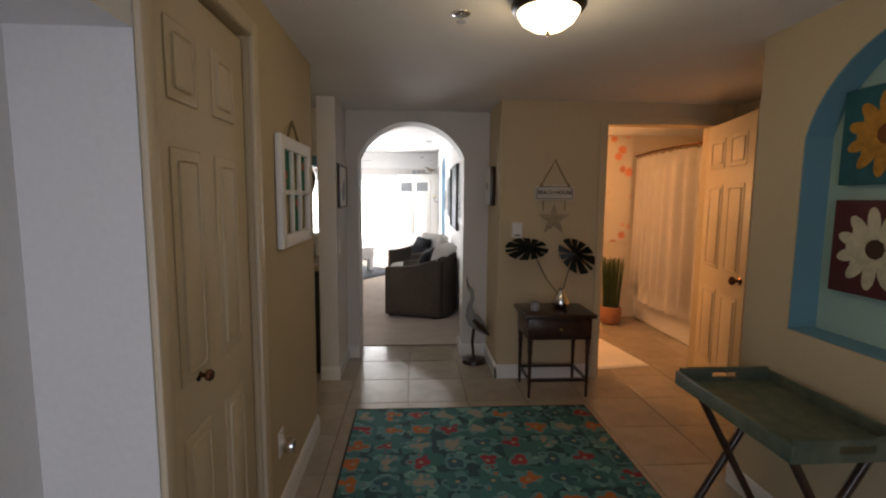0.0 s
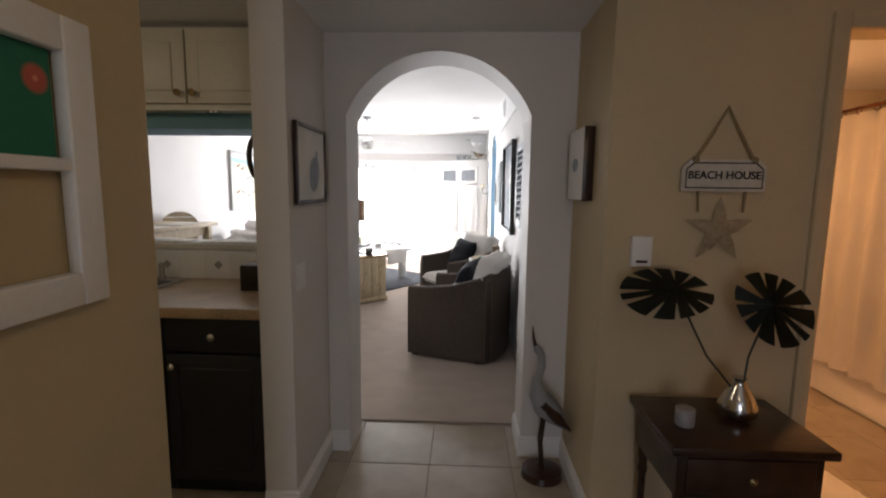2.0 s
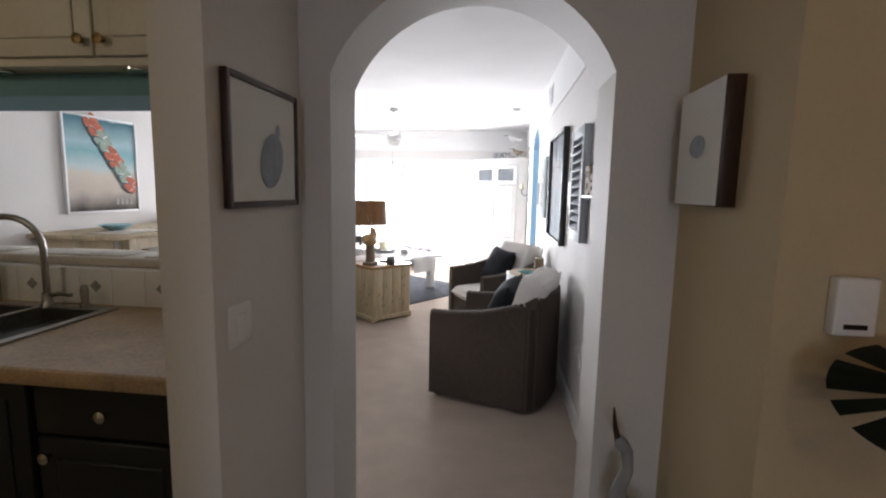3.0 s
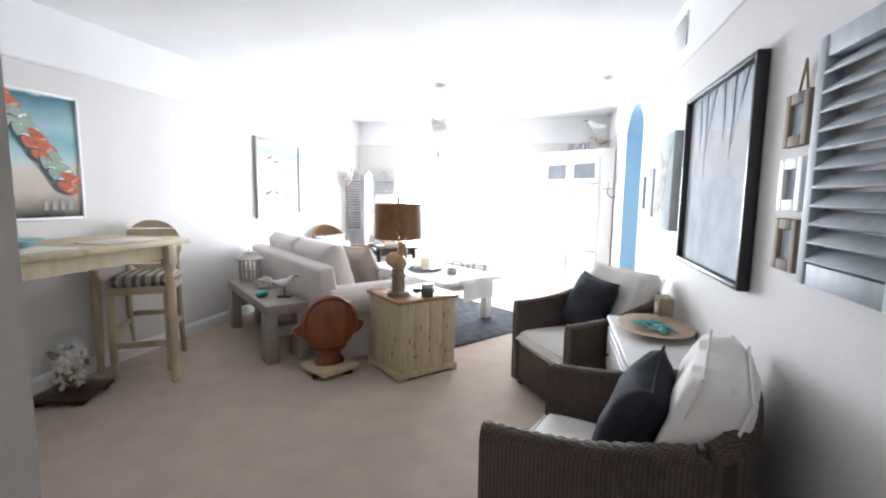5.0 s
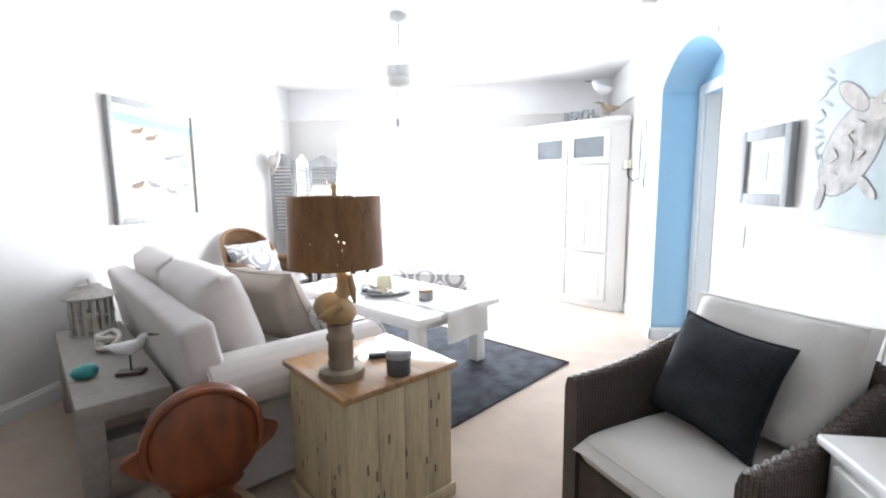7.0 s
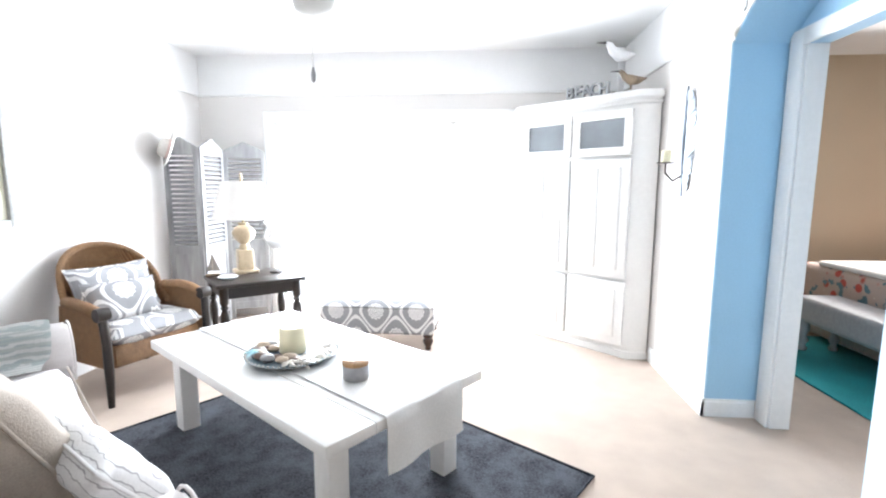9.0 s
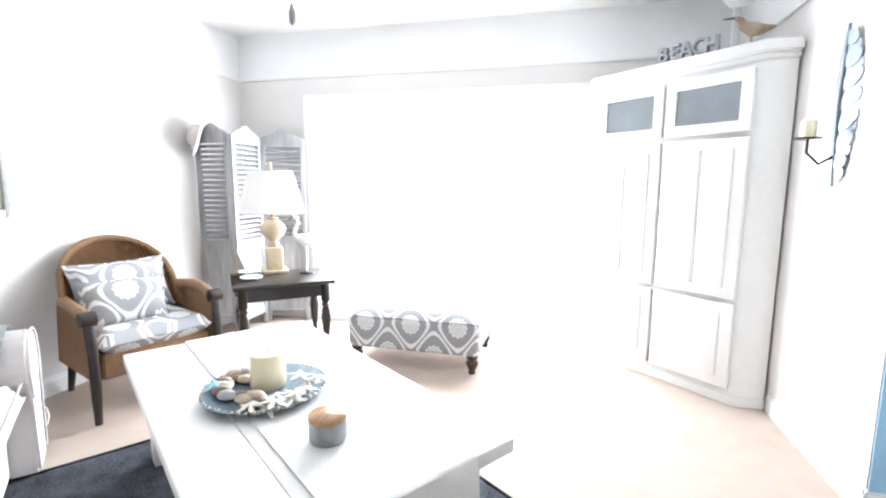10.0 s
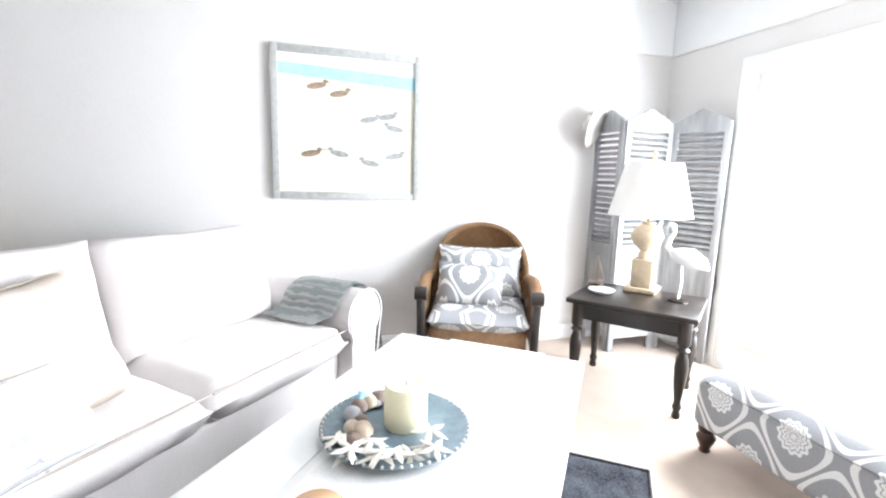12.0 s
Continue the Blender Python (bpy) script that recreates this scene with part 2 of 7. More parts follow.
structure("wall_pass_through", bm, WALL, "half wall and header of the kitchen pass-through", "wall")
structure("wall_kitchen", mbox(-3.28, 0.80, 0, -3.16, 3.98, H), CREAM, "cream kitchen side wall", "wall")
structure("wall_kitchen_back", mbox(-3.16, 0.80, 0, -0.36, 0.92, H), CREAM, "cream kitchen back wall", "wall")
structure("wall_west", mbox(-3.28, 4.10, 0, -3.16, 11.62, L), WALL, "pale living-room wall with framed beach art", "wall")
bm = mbox(-3.16, 11.50, 0, -2.44, 11.62, L)
mbox(0.02, 11.50, 0, 1.09, 11.62, L, bm=bm), mbox(-2.44, 11.50, 2.0, 0.02, 11.62, L, bm=bm)
structure("wall_north", bm, WALL, "pale living-room wall round the glass doors", "wall")
bm = mbox(0.97, 4.10, 0, 1.27, 8.50, L)
mbox(0.97, 9.62, 0, 1.27, 11.50, L, bm=bm)
join(bm, upright([(8.50, L)] + arch_cut(8.50, 9.62, 2.08, 2.33) + [(9.62, L)], 0.97, 1.27, "y"))
structure("wall_east", bm, WALL, "pale living-room wall with an arched opening", "wall")
bm = mbox(0.974, 9.612, 0.10, 1.27, 9.617, 2.085)
mbox(0.974, 8.503, 0.10, 1.27, 8.508, 2.085, bm=bm)
join(bm, upright(arch_cut(8.508, 9.612, 2.078, 2.322) + arch_cut(8.504, 9.616, 2.079, 2.327)[::-1], 0.974, 1.27, "y"))
structure("arch_reveal", bm, BLUE, "sky blue painted reveal of the arched opening", "wall")
bm = mbox(1.27, 9.50, 0, 1.37, 10.6, L)
mbox(1.27, 7.5, 0, 1.37, 8.60, L, bm=bm), mbox(1.27, 8.60, 2.04, 1.37, 9.50, L, bm=bm)
structure("wall_bedroom_door", bm, BLUE, "sky blue wall round the bedroom doorway", "wall")
bm = mbox(5.0, 7.5, 0, 5.1, 12.0, L)
mbox(1.37, 7.4, 0, 5.1, 7.5, L, bm=bm), mbox(1.27, 11.9, 0, 5.0, 12.0, L, bm=bm), mbox(1.27, 10.6, 0, 1.37, 11.9, L, bm=bm)
structure("wall_bedroom", bm, material("tan_bedroom_paint", (0.55, 0.45, 0.33), 0.7, grain=90, amount=0.03), "tan painted bedroom walls", "wall")
BATHW = patterned("floral_bath_wall", (0.75, 0.68, 0.55), [("flower", 5.0, 0.34, 0.22, (0.72, 0.25, 0.12)), ("flower", 5.0, 0.12, 0.06, (0.55, 0.12, 0.06))], 0.7)
BATHP = material("bath_wall_paint", (0.70, 0.62, 0.48), 0.6, grain=80, amount=0.03)
structure("wall_bath_back", mbox(1.10, 5.20, 0, 4.1, 5.30, L), BATHP, "warm lit bathroom back wall", "wall")
bm = mbox(4.0, 3.27, 0, 4.1, 5.20, L)
mbox(3.05, 3.27, 0, 4.0, 3.39, L, bm=bm), mbox(1.10, 3.82, 0, 1.2, 5.20, L, bm=bm)
structure("wall_bath", bm, BATHP, "warm lit bathroom side walls", "wall")
structure("wallpaper", mbox(2.30, 5.188, 0.95, 3.02, 5.20, 2.22), BATHW, "cream wallpaper with orange red flowers", "wallpaper")

structure("ceiling_hall", mbox(-3.28, -2.6, H, 4.1, 3.82, H + 0.10), CEIL, "textured white hall ceiling", "ceiling")
structure("ceiling_bath", mbox(1.1, 3.82, H + 0.02, 4.1, 5.3, H + 0.10), CEIL, "white bathroom ceiling", "ceiling")
structure("ceiling_living", mbox(-3.28, 3.82, L, 5.1, 12.0, L + 0.10), CEIL, "textured white living-room ceiling", "ceiling")
structure("floor_base", mbox(-3.3, -2.6, -0.12, 5.2, 12.1, -0.012), GROUT, "grouted floor slab", "floor")
structure("carpet_floor", mbox(-3.16, 4.17, -0.012, 1.27, 11.50, 0.0), CARPET, "beige cut-pile carpet with footprints", "carpet")
structure("carpet_bedroom", mbox(1.27, 7.5, -0.012, 5.0, 11.9, -0.001), CARPET, "beige bedroom carpet", "carpet")
structure("ground", mbox(-150, 13.2, -0.3, 150, 400, -0.2), material("pale_sand", (0.6, 0.55, 0.45), 0.95), "pale sandy ground outside", "ground")
structure("balcony_floor", mbox(-4, 11.62, -0.2, 2, 13.6, -0.02), material("pale_concrete", (0.62, 0.60, 0.57), 0.9), "pale concrete balcony floor", "floor")
# an added emissive sheet; its glow replaces the blown-out view outdoors
structure("backdrop", mbox(-14, 19.0, -2, 12, 19.1, 9), OUTSIDE, "glowing sheet standing in for overexposed daylight outside the glass doors", "backdrop")


# baseboards with a moulded top edge
def baseboard(x0, y0, x1, y1, nx, ny):
    """Along a wall from (x0, y0) to (x1, y1); (nx, ny) points into the room."""
    d = Vector((x1 - x0, y1 - y0, 0))
    n = Vector((nx, ny, 0))
    prof = [(0, 0), (0.016, 0), (0.016, 0.085), (0.010, 0.097), (0.010, 0.104), (0.004, 0.112), (0, 0.112)]
    bm = bmesh.new()
    ends = [[bm.verts.new(Vector((x0, y0, 0)) + t * d + a * n + Vector((0, 0, z))) for a, z in prof] for t in (0, 1)]
    for i in range(len(prof)):
        j = (i + 1) % len(prof)
        bm.faces.new((ends[0][i], ends[0][j], ends[1][j], ends[1][i]))
    bm.faces.new(ends[0]), bm.faces.new(ends[1])
    structure("baseboard", bm, TRIM, "white moulded wooden baseboard", "baseboard", None)


for run in ((-0.24, 1.50, -0.24, 2.45, 1, 0), (-0.24, 3.29, -0.24, 3.82, 1, 0), (-0.38, 3.29, -0.224, 3.29, 0, -1), (-0.24, 3.82, -0.134, 3.82, 0, -1),
            (-0.15, 3.82, -0.15, 4.10, 1, 0), (0.81, 3.82, 0.81, 4.10, -1, 0), (0.794, 3.82, 1.035, 3.82, 0, -1), (1.035, 3.254, 1.035, 3.82, -1, 0),
            (1.019, 3.27, 1.80, 3.27, 0, -1), (2.0, -2.5, 2.0, 1.816, -1, 0), (-3.16, 4.10, -3.16, 11.5, 1, 0), (-3.16, 11.5, -2.5, 11.5, 0, -1),
            (0.97, 4.10, 0.97, 8.50, -1, 0), (0.97, 9.604, 0.97, 10.48, -1, 0), (0.954, 9.62, 1.27, 9.62, 0, -1), (0.954, 8.50, 1.27, 8.50, 0, 1),
            (-0.50, -2.5, -0.50, 0.70, 1, 0), (-0.50, 0.70, -0.24, 0.70, 0, -1), (-3.16, 4.10, -0.15, 4.10, 0, 1)):
    baseboard(*run)
# picture rail
bm = mbox(-3.16, 4.10, 2.205, -3.145, 11.5, 2.225, 0.004)
mbox(-3.145, 11.485, 2.205, 0.97, 11.5, 2.225, 0.004, bm=bm), mbox(0.955, 4.10, 2.205, 0.97, 8.62, 2.225, 0.004, bm=bm), mbox(0.955, 9.50, 2.205, 0.97, 11.485, 2.225, 0.004, bm=bm)
structure("trim", bm, TRIM, "thin white picture rail", "trim")
bm = mbox(-3.158, 4.102, 2.225, -3.152, 11.49, L)
mbox(-3.15, 11.492, 2.225, 0.96, 11.498, L, bm=bm), mbox(0.962, 4.102, 2.34, 0.968, 11.49, L, bm=bm), mbox(0.962, 4.102, 2.225, 0.968, 8.62, 2.34, bm=bm), mbox(0.962, 9.50, 2.225, 0.968, 11.49, 2.34, bm=bm)
structure("upper_wall_band", bm, CEIL, "white painted wall band above the rail", "wall")


def glass_door():
    w = tagged(new("window_1"), "white framed sliding glass doors in bright daylight", "glass door", kind="structure")
    w.matrix_basis = pose(-2.44, 11.54, 0)
    def sash(x0, x1, y, low=0.06, rail=None):
        bm = mbox(x0, y - 0.02, low, x0 + 0.06, y + 0.02, 1.95, 0.003)
        mbox(x1 - 0.06, y - 0.02, low, x1, y + 0.02, 1.95, 0.003, bm=bm), mbox(x0 + 0.06, y - 0.018, low, x1 - 0.06, y + 0.018, low + 0.08, bm=bm), mbox(x0 + 0.06, y - 0.018, 1.88, x1 - 0.06, y + 0.018, 1.95, bm=bm)
        if rail:
            mbox(x0 + 0.06, y - 0.018, rail - 0.03, x1 - 0.06, y + 0.018, rail + 0.03, bm=bm)
        part("sash", bm, SASH, w)
        p = part("pane", mbox(x0 + 0.06, y - 0.003, low + 0.08, x1 - 0.06, y + 0.003, 1.88), PANE, w)
        p.visible_shadow = False
    sash(0.04, 0.98, 0.0), sash(0.94, 1.86, 0.045), sash(1.84, 2.42, 0.0, 0.06, 0.55)
    bm = mbox(0, -0.06, 0, 0.04, 0.08, 2.0, 0.003)
    mbox(2.42, -0.06, 0, 2.46, 0.08, 2.0, 0.003, bm=bm), mbox(0.04, -0.06, 1.95, 2.42, 0.08, 2.0, bm=bm), mbox(0.04, -0.06, 0, 2.42, 0.08, 0.06, bm=bm)
    part("frame", bm, SASH, w)
    bm = mbox(-0.06, -0.065, 0, 0, -0.042, 2.06, 0.004)
    mbox(2.46, -0.065, 0, 2.52, -0.042, 2.06, 0.004, bm=bm), mbox(0, -0.065, 2.0, 2.46, -0.042, 2.06, 0.004, bm=bm)
    part("casing", bm, TRIM, w)


glass_door()

# ---- materials of the things ----


def node(nt, op, a, b=None):
    n = nt.nodes.new("ShaderNodeMath")
    n.operation = op
    for i, v in enumerate((a, b)):
        if v is None:
            continue
        if isinstance(v, (int, float)):
            n.inputs[i].default_value = v
        else:
            nt.links.new(v, n.inputs[i])
    return n.outputs[0]


def damask(name, ground, mark, p, q):
    """An ogee lattice with scalloped flowers in its cells."""
    mat = material(name, ground, 0.9, grain=150, amount=0.05, bump=0.3)
    nt = mat.node_tree
    b = nt.nodes["Principled BSDF"]
    last = b.inputs["Base Color"].links[0].from_socket
    tc, sp = nt.nodes.new("ShaderNodeTexCoord"), nt.nodes.new("ShaderNodeSeparateXYZ")
    nt.links.new(tc.outputs["Object"], sp.inputs[0])
    u = node(nt, "MULTIPLY", sp.outputs[0], 2 * math.pi / p)
    v = node(nt, "MULTIPLY", node(nt, "ADD", sp.outputs[1], sp.outputs[2]), 2 * math.pi / q)
    f = node(nt, "ADD", node(nt, "COSINE", u), node(nt, "COSINE", v))
    rib = node(nt, "LESS_THAN", node(nt, "ABSOLUTE", node(nt, "SUBTRACT", node(nt, "ABSOLUTE", f), 0.30)), 0.17)
    def near(c):
        """Distance of c from the closest centre, which sits at zero or half a turn as the sign of f says."""
        c = node(nt, "ADD", c, node(nt, "MULTIPLY", node(nt, "LESS_THAN", f, 0.0), math.pi))
        return node(nt, "SUBTRACT", c, node(nt, "MULTIPLY", node(nt, "ROUND", node(nt, "DIVIDE", c, 2 * math.pi)), 2 * math.pi))
    a, c = near(u), node(nt, "MULTIPLY", near(v), 1.15)
    ray = node(nt, "SQRT", node(nt, "ADD", node(nt, "MULTIPLY", a, a), node(nt, "MULTIPLY", c, c)))
    petals = node(nt, "COSINE", node(nt, "MULTIPLY", node(nt, "ARCTAN2", c, a), 12))
    g = node(nt, "SUBTRACT", ray, node(nt, "MULTIPLY", petals, 0.09))
    flow = node(nt, "LESS_THAN", g, 1.20)
    for ring, thin in ((0.90, 0.045), (0.58, 0.04), (0.28, 0.05)):
        flow = node(nt, "MULTIPLY", flow, node(nt, "GREATER_THAN", node(nt, "ABSOLUTE", node(nt, "SUBTRACT", g, ring)), thin))
    fac = node(nt, "MINIMUM", node(nt, "ADD", rib, flow), 1.0)
    m = nt.nodes.new("ShaderNodeMix")
    m.data_type = "RGBA"
    m.inputs[7].default_value = (*mark, 1)
    nt.links.new(fac, m.inputs[0]), nt.links.new(last, m.inputs[6]), nt.links.new(m.outputs[2], b.inputs["Base Color"])
    return mat


def woven(name, colour, dark, scale, rough=0.6):
    """Basket weave: strands over and under in both directions."""
    mat = material(name, colour, rough, grain=30, amount=0.2, bump=0.1)
    nt = mat.node_tree
    b = nt.nodes["Principled BSDF"]
    tc, sp = nt.nodes.new("ShaderNodeTexCoord"), nt.nodes.new("ShaderNodeSeparateXYZ")
    nt.links.new(tc.outputs["Object"], sp.inputs[0])
    u = node(nt, "MULTIPLY", node(nt, "ADD", sp.outputs[0], sp.outputs[1]), scale)
    v = node(nt, "MULTIPLY", sp.outputs[2], scale * 1.6)
    f = node(nt, "MULTIPLY", node(nt, "SINE", u), node(nt, "SINE", v))
    h = node(nt, "ABSOLUTE", f)
    last = b.inputs["Base Color"].links[0].from_socket
    m = nt.nodes.new("ShaderNodeMix")
    m.data_type = "RGBA"
    m.inputs[6].default_value = (*dark, 1)
    nt.links.new(node(nt, "MINIMUM", node(nt, "MULTIPLY", h, 2.2), 1.0), m.inputs[0]), nt.links.new(last, m.inputs[7]), nt.links.new(m.outputs[2], b.inputs["Base Color"])
    bp = nt.nodes.new("ShaderNodeBump")
    bp.inputs["Strength"].default_value, bp.inputs["Distance"].default_value = 0.8, 0.006
    nt.links.new(h, bp.inputs["Height"]), nt.links.new(bp.outputs[0], b.inputs["Normal"])
    return mat


LINEN = material("cream_linen", (0.71, 0.67, 0.655), 0.95, grain=220, amount=0.07, stain=3, bump=0.35, spec=0.1)
WHITEC = material("white_cotton", (0.80, 0.77, 0.735), 0.95, grain=220, amount=0.05, stain=3, bump=0.3, spec=0.1)
BEIGEC = material("beige_linen", (0.50, 0.44, 0.38), 0.95, grain=200, amount=0.1, stain=8, bump=0.4, spec=0.1)
CHAR = material("charcoal_velvet", (0.035, 0.037, 0.045), 0.9, grain=160, amount=0.25, stain=6, bump=0.3, spec=0.2)
RATTAN = woven("dark_rattan", (0.12, 0.083, 0.06), (0.028, 0.019, 0.013), 230)
WICKER = woven("honey_wicker", (0.40, 0.22, 0.10), (0.12, 0.055, 0.02), 300)
DAMASK = damask("grey_damask", (0.33, 0.33, 0.34), (0.76, 0.75, 0.74), 0.33, 0.42)
PINE = material("washed_pine", (0.58, 0.47, 0.30), 0.6, grain=18, amount=0.15, stain=4, stretch=(6, 6, 0.5), bump=0.25)
PINETOP = material("varnished_pine", (0.48, 0.28, 0.14), 0.14, grain=14, amount=0.25, stain=3, stretch=(6, 0.6, 1), bump=0.05)
PALEW = material("pale_bar_wood", (0.55, 0.45, 0.30), 0.6, grain=16, amount=0.14, stain=4, stretch=(1, 1, 0.4), bump=0.2)
TAUPE = material("taupe_painted_wood", (0.33, 0.30, 0.27), 0.6, grain=30, amount=0.1, bump=0.15)
TEAK = material("red_brown_carved_wood", (0.26, 0.075, 0.026), 0.32, grain=14, amount=0.3, stain=4, stretch=(1, 1, 0.3), bump=0.15)
BLACKW = material("black_brown_wood", (0.022, 0.016, 0.013), 0.3, grain=20, amount=0.2, bump=0.1)
MAHOG = material("mahogany_wood", (0.055, 0.026, 0.016), 0.28, grain=16, amount=0.3, stain=4, stretch=(1, 4, 1), bump=0.1)
DENIM = material("blue_grey_loop_rug", (0.074, 0.079, 0.092), 0.95, grain=120, amount=0.35, stain=9, bump=1.0, spec=0.1)
TABLEW = material("white_table_paint", (0.80, 0.79, 0.77), 0.4, grain=35, amount=0.025, bump=0.1)
STITCH = patterned("white_stitched_cotton", (0.74, 0.73, 0.72), [("bands", 14, 0.93, 0.99, (0.35, 0.34, 0.34))])
RUNNER = patterned("white_runner_cloth", (0.76, 0.75, 0.73), [("flower", 14, 0.035, 0.0, (0.60, 0.60, 0.62))])
BRASS = material("aged_brass", (0.45, 0.33, 0.16), 0.3, 1.0, grain=30)
CHROME = material("chrome", (0.75, 0.74, 0.72), 0.15, 1.0, grain=30, amount=0.04)
IRON = material("dark_bronze", (0.05, 0.042, 0.036), 0.4, 0.8, grain=40)
BLACK = material("black_plastic", (0.02, 0.02, 0.022), 0.4, grain=50)
TEAL = material("teal_glaze", (0.05, 0.36, 0.36), 0.3, grain=20, amount=0.25, bump=0.2)
STONE = material("brown_pebble", (0.22, 0.15, 0.12), 0.5, grain=12, amount=0.3)
SHELLM = material("bleached_shell", (0.72, 0.67, 0.60), 0.6, grain=40, amount=0.12)
WAX = material("ivory_wax", (0.80, 0.74, 0.52), 0.45, grain=20, amount=0.03)
GREYC = material("grey_ceramic", (0.34, 0.34, 0.35), 0.45, grain=40)
DRIFT = material("driftwood", (0.38, 0.29, 0.20), 0.75, grain=18, amount=0.3, stain=6, stretch=(1, 1, 0.25), bump=0.4)
BEACHF = material("silver_grey_frame", (0.42, 0.42, 0.40), 0.5, grain=30, amount=0.15)
MAT = material("white_card", (0.80, 0.80, 0.78), 0.9, grain=100, amount=0.02)
GREYF = material("weathered_grey_frame", (0.35, 0.36, 0.37), 0.7, grain=20, amount=0.2, stretch=(1, 1, 0.2))


def text(name, body, size, depth, mat, parent, m, label=""):
    cu = bpy.data.curves.new(name, "FONT")
    cu.body, cu.size, cu.extrude, cu.align_x, cu.align_y = body, size, depth, "CENTER", "CENTER"
    cu.offset = 0.018 * size
    tmp = new(name, cu)
    bpy.context.view_layer.update()
    me = bpy.data.meshes.new_from_object(tmp)
    bpy.data.objects.remove(tmp)
    me.transform(m)
    me.materials.clear()
    me.materials.append(mat)
    ob = new(name, me)
    ob.parent = parent
    if label:
        ob["label"] = label
    return ob


# ---- living room: large things ----


def pillow(name, x, y, z, m, sx, sy, sz, mat, label, group="", seed=1):
    """A loose pillow; m leans it about its own middle."""
    t = thing(name, x, y, z, 0, label, "pillow", group)
    t.matrix_basis = Matrix.Translation((x, y, z)) @ m
    part("cover", cushion(sx, sy, sz, puff=0.52, pinch=0.10, seed=seed), mat, t)
    pts = [(sx / 2 * u * (1 - 0.09 * (1 - v * v) * abs(u) ** 3), sy / 2 * v * (1 - 0.09 * (1 - u * u) * abs(v) ** 3), 0) for u, v in
           [(-1 + i / 4, -1) for i in range(8)] + [(1, -1 + i / 4) for i in range(8)] + [(1 - i / 4, 1) for i in range(8)] + [(-1, 1 - i / 4) for i in range(9)]]
    part("piping", tube(pts, 0.005, 6), mat, t)
    return t


def sofa():
    s = thing("sofa", -2.02, 8.11, 0, -40, "cream slipcovered sofa with rolled arms and piped cushions", "sofa")
    part("base", mbox(-0.90, -0.36, 0.02, 0.90, 0.36, 0.30, 0.03, 3), LINEN, s)
    bm = mbox(-1.02, -0.07, 0.0, 1.02, 0.07, 0.63, 0.035, 4)
    part("backrest", moved(bm, pose(0, -0.32, 0.18, 9)), LINEN, s)
    for side in (-1, 1):
        prof = [(-0.11, 0.02), (0.09, 0.02), (0.10, 0.40)] + [(0.015 + 0.148 * math.cos(a), 0.485 + 0.148 * math.sin(a)) for a in [math.pi * (-0.15 + 1.3 * i / 14) for i in range(15)]] + [(-0.10, 0.40)]
        bm = prism([(side * x, z) for x, z in (prof if side > 0 else prof[::-1])], -0.40, 0.46, bevel=0.012)
        bm.transform(Matrix(((1, 0, 0, side * 0.94), (0, 0, 1, 0), (0, 1, 0, 0), (0, 0, 0, 1))))
        part("arm", bm, LINEN, s)
        ring = [(side * (0.94 + 0.015 + 0.150 * math.cos(a)), 0.463, 0.485 + 0.150 * math.sin(a)) for a in [math.pi * (-0.15 + 1.3 * i / 14) for i in range(15)]]
        part("piping", tube([(side * 1.035, 0.463, 0.05)] + ring + [(side * 0.84, 0.463, 0.36)], 0.005, 6), LINEN, s)
        part("seat_cushion", moved(cushion(0.84, 0.76, 0.19, puff=0.16, pinch=0.02, seed=side + 3), pose(side * 0.42, 0.06, 0.375)), LINEN, s)
        e = [(-0.415, 0.37), (0.415, 0.37)]
        part("piping", tube([(side * 0.42 + x, 0.06 + y, 0.44) for x, y in e], 0.005, 6), BEIGEC, s)
        bm = cushion(0.86, 0.54, 0.26, puff=0.24, pinch=0.04, seed=side + 6)
        part("back_cushion", moved(bm, pose(side * 0.42, -0.20, 0.69, 106)), LINEN, s)
    for x in (-0.85, 0.85):
        for y in (-0.33, 0.33):
            part("foot", mbox(x - 0.03, y - 0.03, 0, x + 0.03, y + 0.03, 0.025), BLACKW, s)


sofa()
for dx, dy, dz, tilt, spin, size, mat, label, seed in (
        (0.40, 0.15, 0.67, 118, 20, (0.52, 0.50, 0.20), BEIGEC, "beige linen pillow slumped on the sofa", 3),
        (0.57, 0.36, 0.56, 126, 10, (0.46, 0.30, 0.14), STITCH, "white lumbar pillow with stitched lines on the sofa", 4)):
    a = pose(-2.02, 8.11, 0, 0, 0, -40) @ Vector((dx, dy, dz))
    pillow("throw_pillow", *a, pose(0, 0, 0, 0, 0, -40 + spin) @ pose(0, 0, 0, tilt), *size, mat, label, "pillows on the sofa", seed)


